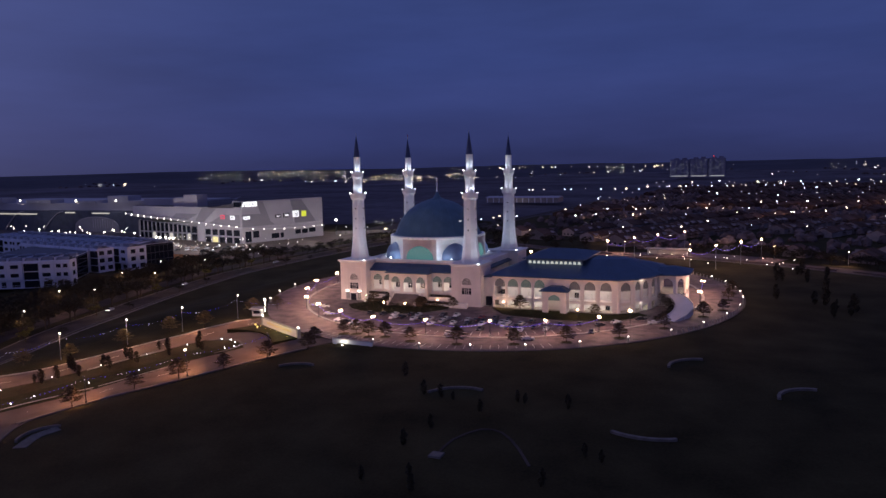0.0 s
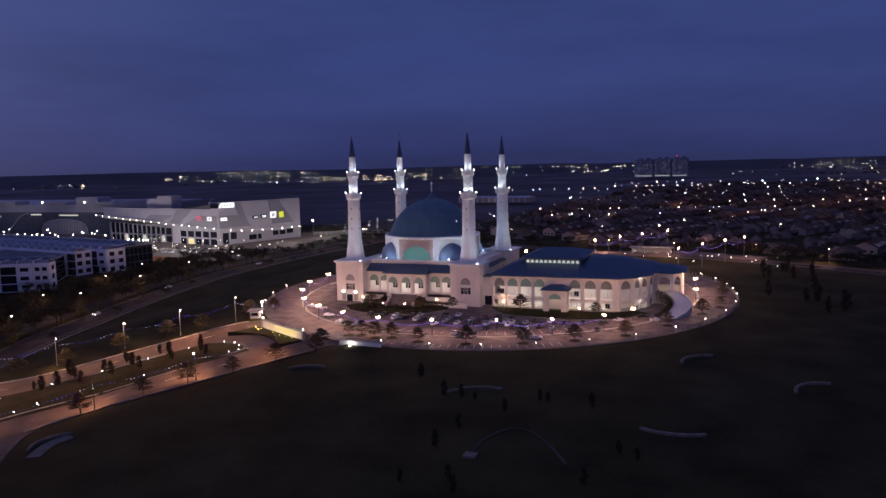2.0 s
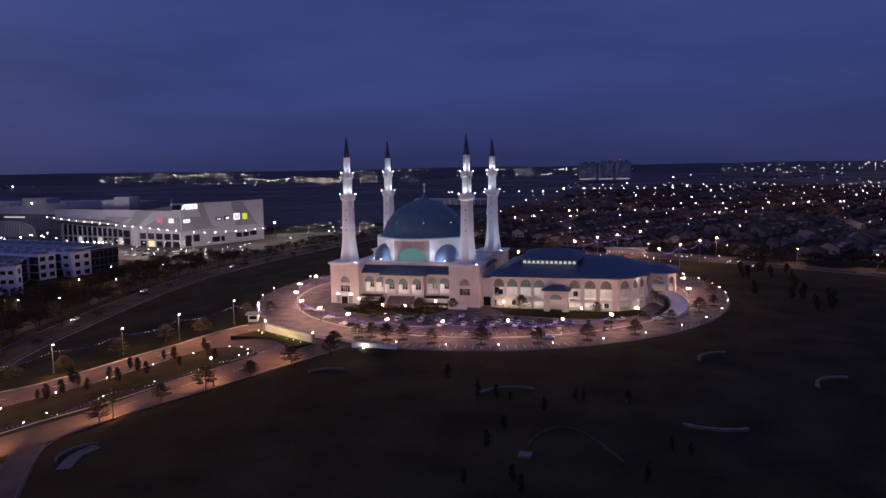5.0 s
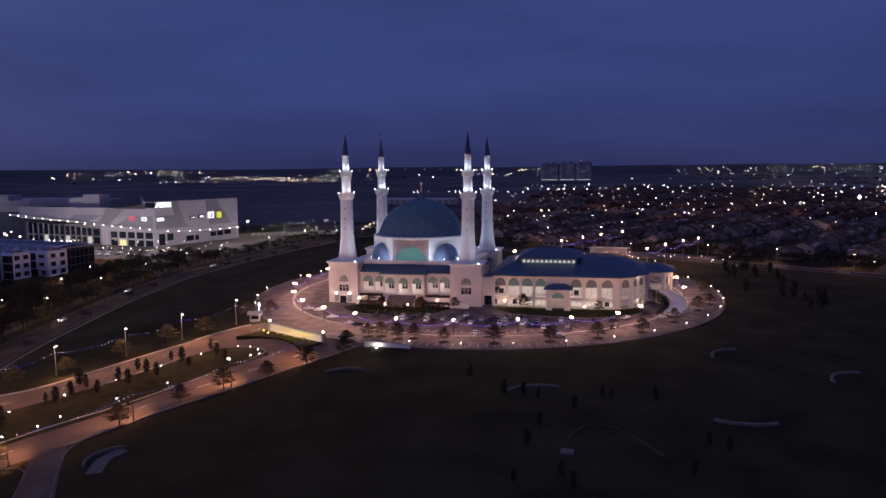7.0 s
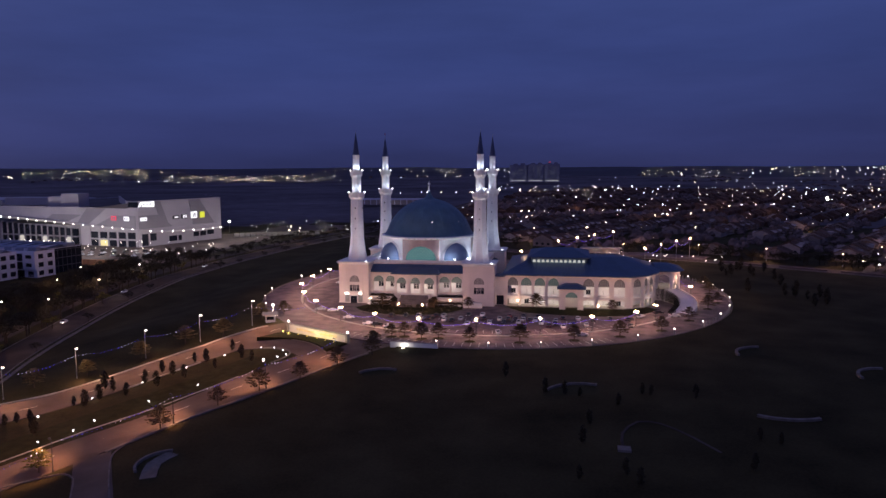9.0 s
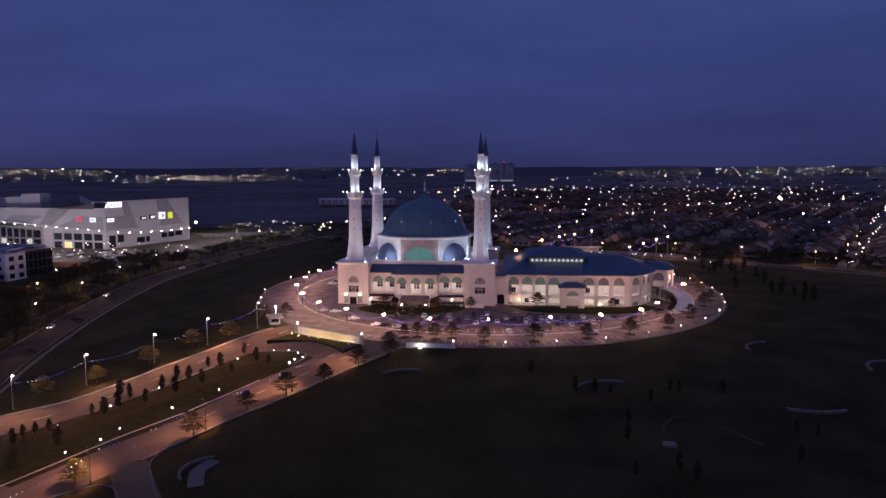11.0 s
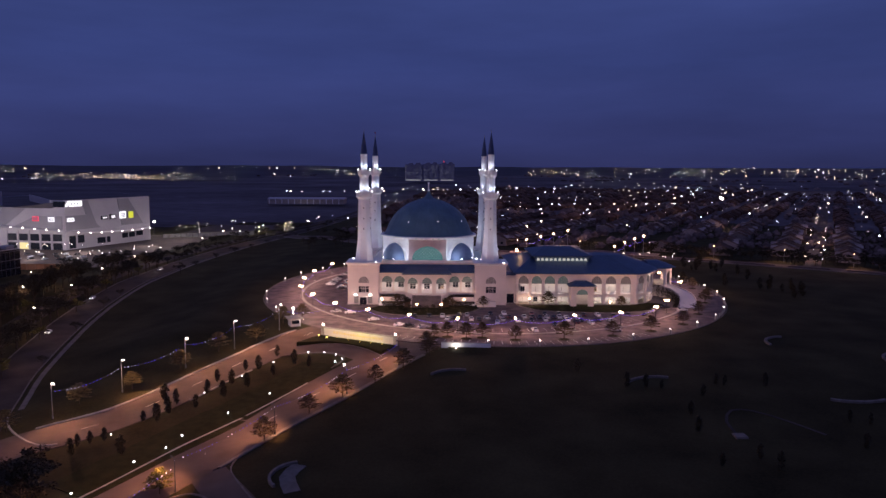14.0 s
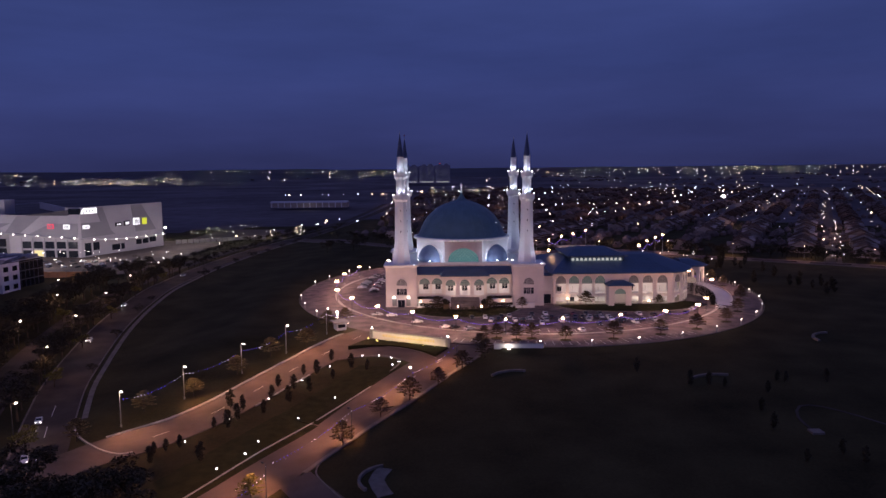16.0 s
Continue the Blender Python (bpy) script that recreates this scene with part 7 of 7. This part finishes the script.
rest = Shape()
count = 0
LANE = 39.0
for ring in (0, 1):
    for lane in range(-52, 26):
        for k in range(-40, 200):
            p = origin + sv * (lane * LANE) + su * (k * 9.3 + (lane % 4) * 5)
            dd = math.hypot(p.x - 40, p.y + 340)
            if dd > 1900 or p.y < 60 or p.x < -95 + 0.05 * p.y or (k + 3 * lane) % 19 < 2:
                continue
            if (dd < 770) != (ring == 0):
                continue
            if dd < 700 and not beyond_road(p, 38):
                continue
            if noise.noise((p.x * 0.006, p.y * 0.006, 2.0)) < (-0.12 if p.x > 10 + 0.06 * p.y else 0.12):
                for _ in range(2):
                    clump(clumps, p.x + rng.uniform(-10, 10), p.y + rng.uniform(-5, 5), rng.uniform(2.2, 4.2), rng)
                continue
            if ring == 0 and count < 285:
                i = rng.randrange(3)
                m = at(p.x + rng.uniform(-1.2, 1.2), p.y + rng.uniform(-1.2, 1.2), None, -27.9 + rng.choice([0, 180]) + rng.uniform(-3, 3), rng.uniform(0.9, 1.1))
                if hused[i]:
                    copy_thing(hp[i], m)
                else:
                    hp[i].matrix_basis, hused[i] = m, True
                count += 1
            else:
                rest.slab([(-7.2, 0), (7.2, 0), (7.8, 4.4), (rng.uniform(-1, 1), rng.uniform(6.4, 8.6)), (-7.8, 4.4)], 9.2, pose(p.x + rng.uniform(-2, 2), p.y + rng.uniform(-2, 2), ground(p.x, p.y), 0, 0, -27.9 + rng.uniform(-5, 5)) @ Matrix.Translation((0, -4.6, 0)))
            if rng.random() < (0.6 if ring == 0 else 0.2):
                for _ in range(2):
                    q = p + sv * (LANE / 2 + rng.uniform(-9, 9)) + su * rng.uniform(-6, 6)
                    clump(clumps, q.x, q.y, rng.uniform(1.6, 3.6), rng)
solid("far_houses", rest, house_roof, "sea of far terraced houses in the dark", "houses", kind="stuff")


# street lights of the town, strewn along its lanes and far districts
def sprinkle(shape, x, y, h, r):
    shape.ball(x, y, ground(x, y) + h, 1.06 * r, 5, 4)


bright = 0
for lane in range(-50, 26):
    gap = rng.choice([3, 4, 5])
    for k in range(-40, 170, gap):
        p = origin + sv * ((lane + 0.5) * LANE + rng.uniform(-5, 5)) + su * (k * 9.3 + rng.uniform(-10, 10))
        dd = math.hypot(p.x - 40, p.y + 340)
        if p.x < -110 or dd < 480 or dd > 2100 or rng.random() < 0.58 or not beyond_road(p, 10):
            continue
        sprinkle(warm_pts if rng.random() < 0.6 else cool_pts, p.x, p.y, rng.uniform(5.5, 8.5), (0.13 + 0.00024 * dd) * (rng.uniform(1.3, 2.0) if rng.random() < 0.12 else rng.uniform(0.3, 0.85)))
        if dd < 1250 and bright < 44 and rng.random() < 0.4:
            bright += 1
            lamp(p.x, p.y, 8.5, 3200, (1.0, 0.62, 0.48), 0.6)
for i in range(26):
    p = street[0].lerp(street[-1], (i / 26) ** 1.15 * 0.75)
    sprinkle(warm_pts if i % 3 else cool_pts, p.x + rng.choice([-5.5, 5.5]) + rng.uniform(-0.6, 0.6), p.y + rng.uniform(-3, 3), 6, rng.uniform(0.16, 0.36))
    if i in (2, 6, 11, 17):
        lamp(p.x, p.y, 7, 1800, (1.0, 0.62, 0.45), 0.6)
# the far bands below the skyline
for i in range(2400):
    a = radians(rng.uniform(-50, 62))
    d = 2600 + 1600 * rng.random() ** 0.6
    x, y = 60 + d * math.sin(a), -340 + d * math.cos(a)
    dens = noise.noise((x * 0.0012, y * 0.0034, 5.0))
    if (dens < 0.22) if a < 0.1 else (rng.random() < 0.42 or d < 2900):
        continue
    sprinkle(warm_pts if rng.random() < 0.6 else cool_pts, x, y, rng.uniform(4, 12), 0.00026 * d * (rng.uniform(1.1, 1.9) if rng.random() < 0.12 else rng.uniform(0.35, 0.85)))
for i in range(80):
    a = radians(rng.uniform(8, 60))
    d = rng.uniform(1700, 2600)
    x, y = 60 + d * math.sin(a), -340 + d * math.cos(a)
    sprinkle(warm_pts if rng.random() < 0.55 else cool_pts, x, y, rng.uniform(4, 12), 0.00034 * d * rng.uniform(0.4, 1.2))
for i in range(330):
    a = radians(rng.gauss(-24.0, 3.6))
    d = rng.uniform(2800, 3600)
    x, y = 60 + d * math.sin(a), -340 + d * math.cos(a)
    sprinkle(warm_pts if rng.random() < 0.75 else cool_pts, x, y, rng.uniform(3, 8), 0.00017 * d * (rng.uniform(1.3, 2.2) if rng.random() < 0.12 else rng.uniform(0.4, 0.9)))
for x0, y0, dx, dy, n in ((-190, 300, 8, 22, 10), (-90, 420, 26, 9, 12), (-60, 540, 22, 4, 14), (30, 300, 18, 5, 9), (-420, 1300, 22, 3, 30), (120, 700, 18, 3, 14)):
    for i in range(n):
        if rng.random() < 0.7:
            x, y = x0 + dx * i + rng.uniform(-9, 9), y0 + dy * i + rng.uniform(-9, 9)
            sprinkle(warm_pts if rng.random() < 0.7 else cool_pts, x, y, 6, (0.14 + 0.00042 * math.hypot(x, y + 340)) * rng.uniform(0.7, 1.3))
city_warm = glow("warm_city_light", (1.0, 0.72, 0.50), 13.0)
city_cool = glow("cool_city_light", (0.93, 0.93, 1.0), 12.0)
solid("city_lights", warm_pts, city_warm, "countless warm lights of the far town", "city lights", kind="stuff")
solid("city_lights", cool_pts, city_cool, "countless white lights of the far town", "city lights", kind="stuff")
for x, y in ((410, 715), (421, 750)):
    t = thing("mast_lamp", at(x, y), "bright floodlight mast among the houses", "lamp", "floodlight masts")
    part("pole", Shape().lathe([(0.25, 0), (0.12, 14)], 8), dark_steel, t)
    part("lamp_head", Shape().ball(0, 0, 14.6, 1.7, 10, 6), lamp_white, t, "glaring white lamp head")

# festooned flagpoles by the north road
for posts, h in (([(59.5, 114), (71.5, 137), (83, 157), (97, 182)], 13.4), ([(108.3, 84.5), (120, 107.7), (132.3, 131.8), (143.2, 150.3)], 12.6)):
    for i, (x, y) in enumerate(posts):
        t = thing("festoon_post", at(x, y), "slim lamp post with a white globe carrying rope lights", "street lamp", "festooned posts by the road")
        part("pole", Shape().lathe([(0.14, 0), (0.07, h)], 6), steel, t)
        part("globe", Shape().ball(0, 0, h + 0.4, 0.55, 8, 6), lamp_warm, t, "glowing globe")
        lamp(x, y - 0.8, h + 0.9, 3800, WARM, 0.4)
    for (xa, ya), (xb, yb) in zip(posts, posts[1:]):
        rope((xa, ya, h - 0.6), (xb, yb, h - 0.6), 2.6, "violet rope light sagging between posts by the road")
gate = thing("gate_house", at(88, 168), "pale flat-roofed shelter by the north road", "shelter")
part("roof", Shape().chamfer(-14, 14, -4, 4, 3.6, 4.1, 0.1), concrete, gate)
for x in (-12, -4, 4, 12):
    part("column", Shape().box(x - 0.3, x + 0.3, -3, -2.4, 0, 3.6), white_wall, gate)
part("wall", Shape().box(-12, 12, 2.5, 3, 0, 3.6), white_wall, gate)

solid("plaza", Shape().prism([(40, 134), (75, 150), (108, 160), (150, 142), (158, 160), (120, 178), (90, 182), (60, 172), (36, 150)], -0.4, 0.1), lot_asphalt, "pinkish paved plaza beside the curving road", "pavement", kind="structure")
# small lights in the north-east verge
rng = random.Random(91)
dots = Shape()
for i in range(24):
    a = rng.random()
    x, y = 70 + 95 * a + rng.uniform(-8, 8), 150 - 30 * a + rng.uniform(-22, 18)
    dots.ball(x, y, ground(x, y) + rng.uniform(0.6, 3.5), rng.uniform(0.14, 0.24), 5, 4)
solid("verge_lights", dots, lamp_white, "small path lights scattered on the verge", "path lights", kind="stuff")

for i in range(6, len(north_road) - 4, 5):
    p = north_road[i]
    if p.x > 20:
        dx, dy, watts = (5, 6, 9000) if p.x < 130 else (13, 18, 5000)
        t = thing("street_lamp", at(p.x + dx, p.y + dy), "street lamp with a warm lantern by the curving road", "street lamp", "lamps of the north road")
        part("pole", Shape().lathe([(0.16, 0), (0.07, 7.4)], 6), steel, t)
        part("lantern", Shape().ball(0, 0, 7.6, 0.3, 8, 5, 0.6), lamp_warm, t, "glowing lantern")
        flood((p.x + dx - 1, p.y + dy - 2, 7.2), (p.x + dx - 5, p.y + dy - 6, 0), watts, (1.0, 0.55, 0.38), 150, 0.4)
# the last post is added to brighten the shop court
verge_lamps = [(-118.5, -168.5, 2.6), (-152, -67.6, 4.4), (-171.5, 31.7, 5.7), (-162, -18.8, 5.2), (-181.8, -22.6, 5.1), (-138.5, -115, 3.8), (-174.2, 78.6, 6.5), (-171, -71.6, 3.4), (-198, 45, 5.5), (-178, 128, 6.0), (-171, 190, 6.0), (-160, 250, 6.0), (-211, 36, 3.0)]
for x, y, z in verge_lamps:
    base = ground(x, y)
    t = thing("street_lamp", at(x, y), "tall street lamp half hidden by trees", "street lamp", "lamps of the dual carriageway")
    part("pole", Shape().lathe([(0.16, 0), (0.07, z - base)], 6), dark_steel, t)
    part("arm", Shape().rod((0, 0, z - base - 0.2), (1.2, 0, z - base), 0.05), dark_steel, t)
    part("lantern", Shape().ball(1.3, 0, z - base, 0.36, 8, 5, 0.6), lamp_white, t, "glowing lantern")
    lamp(x + 1.6, y - 0.9, z + 0.4, 2300, (1.0, 0.58, 0.34), 0.35)
# lamplight on these crowns is put into a yellower leaf colour
glow_trees = [(tree("broad", 41, leaf_young, "leafy tree lit yellow by the lamp above it", "street trees along the dual carriageway"), False)]
plant(glow_trees, [(x + 4.2, y - 2.5) for x, y, z in verge_lamps[:7]], rng, 0.8, 1.0)

# apartment towers on the skyline
def apartment(x, wide, tall, seed, beacon_on):
    t = thing("apartment_tower", pose(x, 2106, 10), "tall hazy grey apartment slab with faintly lit windows", "apartment tower", "apartment towers on the skyline")
    rng = random.Random(seed)
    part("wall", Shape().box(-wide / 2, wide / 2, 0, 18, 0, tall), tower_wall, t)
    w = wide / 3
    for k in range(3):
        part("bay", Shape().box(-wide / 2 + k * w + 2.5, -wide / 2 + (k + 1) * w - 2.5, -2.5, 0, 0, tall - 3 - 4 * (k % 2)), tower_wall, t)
    lit = Shape()
    cols, floors = int(wide / 4.2), int((tall - 6) / 3.4)
    for f in range(floors):
        for c in range(cols):
            if rng.random() < 0.34:
                u = -wide / 2 + 1.2 + c * (wide - 2.4) / cols
                lit.box(u, u + 2.0, -2.9, -2.55, 4 + f * 3.4, 5.7 + f * 3.4)
    tagged(part("window_light", lit, far_window, t), kind="stuff")
    part("roof_house", Shape().box(-wide * 0.3, -wide * 0.05, 4, 14, tall, tall + 4), tower_wall, t)
    part("roof_house", Shape().box(wide * 0.12, wide * 0.36, 4, 14, tall, tall + 5), tower_wall, t)
    part("podium_light", Shape().box(-wide * 0.42, wide * 0.4, -4, -3, 2.5, 4.2), podium_glow, t, "bright lit podium")
    if beacon_on:
        part("roof_beacon", Shape().ball(-wide * 0.2, 8, tall + 6.0, 1.5), red_beacon, t, "small red roof beacon")


# haze over the distance is blended into this bluish grey wall colour
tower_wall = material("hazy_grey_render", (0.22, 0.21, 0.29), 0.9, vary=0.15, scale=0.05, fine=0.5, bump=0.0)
far_window = glow("far_lit_window", (0.70, 0.74, 1.0), 0.16)
podium_glow = glow("lit_podium", (0.9, 0.92, 1.0), 0.5)
for x, wide, tall, seed, on in ((-90, 58, 55, 14, False), (-33, 54, 57, 15, False), (20, 50, 58, 16, True)):
    apartment(x, wide, tall, seed, on)
# a row of small white houses, simplified to one long body
shed = thing("long_shed", Matrix(), "long pale row of small houses in the fields, built as one shed", "factory shed")
part("wall", Shape().box(-270, -150, 815, 850, -1, 6.5), house_wall, shed)
part("roof", Shape().add([(-271, 814, 6.5), (-149, 814, 6.5), (-149, 851, 6.5), (-271, 851, 6.5), (-271, 832, 9), (-149, 832, 9)], [(0, 1, 5, 4), (2, 3, 4, 5), (1, 2, 5), (3, 0, 4)]), mall_clad, shed)
for i in range(12):
    part("column", Shape().box(-268 + i * 10, -267 + i * 10, 814.3, 815, -1, 6.5), white_wall, shed)
# added bulb without a fixture, brightens the row
lamp(-210, 800, 7, 900, WHITE, 1.0)
depot = thing("warehouse", at(780, 1250, None, -20), "broad pale warehouse among the far houses", "warehouse")
part("wall", Shape().box(-70, 70, 0, 40, 0, 10), house_wall, depot)
# the roof shares the haze-toned far colour
part("roof", Shape().add([(-72, -2, 10), (72, -2, 10), (72, 42, 10), (-72, 42, 10), (-72, 20, 13), (72, 20, 13)], [(0, 1, 5, 4), (2, 3, 4, 5), (1, 2, 5), (3, 0, 4)]), far_haze, depot)

# woods
woods = Shape()
rng = random.Random(63)
for i in range(3600):
    a = radians(rng.uniform(-50, 66))
    d = 1500 + 2000 * rng.random() ** 1.2
    x, y = 40 + d * math.sin(a), -340 + d * math.cos(a)
    if (x < 10 + 0.06 * y and d < 3000) or d < 1950 or (y < 240 and x > -250):
        continue
    if noise.noise((x * 0.004, y * 0.004, 1.0)) < 0.22:
        continue
    clump(woods, x, y, rng.uniform(5.0, 10.0), rng, 0.5)
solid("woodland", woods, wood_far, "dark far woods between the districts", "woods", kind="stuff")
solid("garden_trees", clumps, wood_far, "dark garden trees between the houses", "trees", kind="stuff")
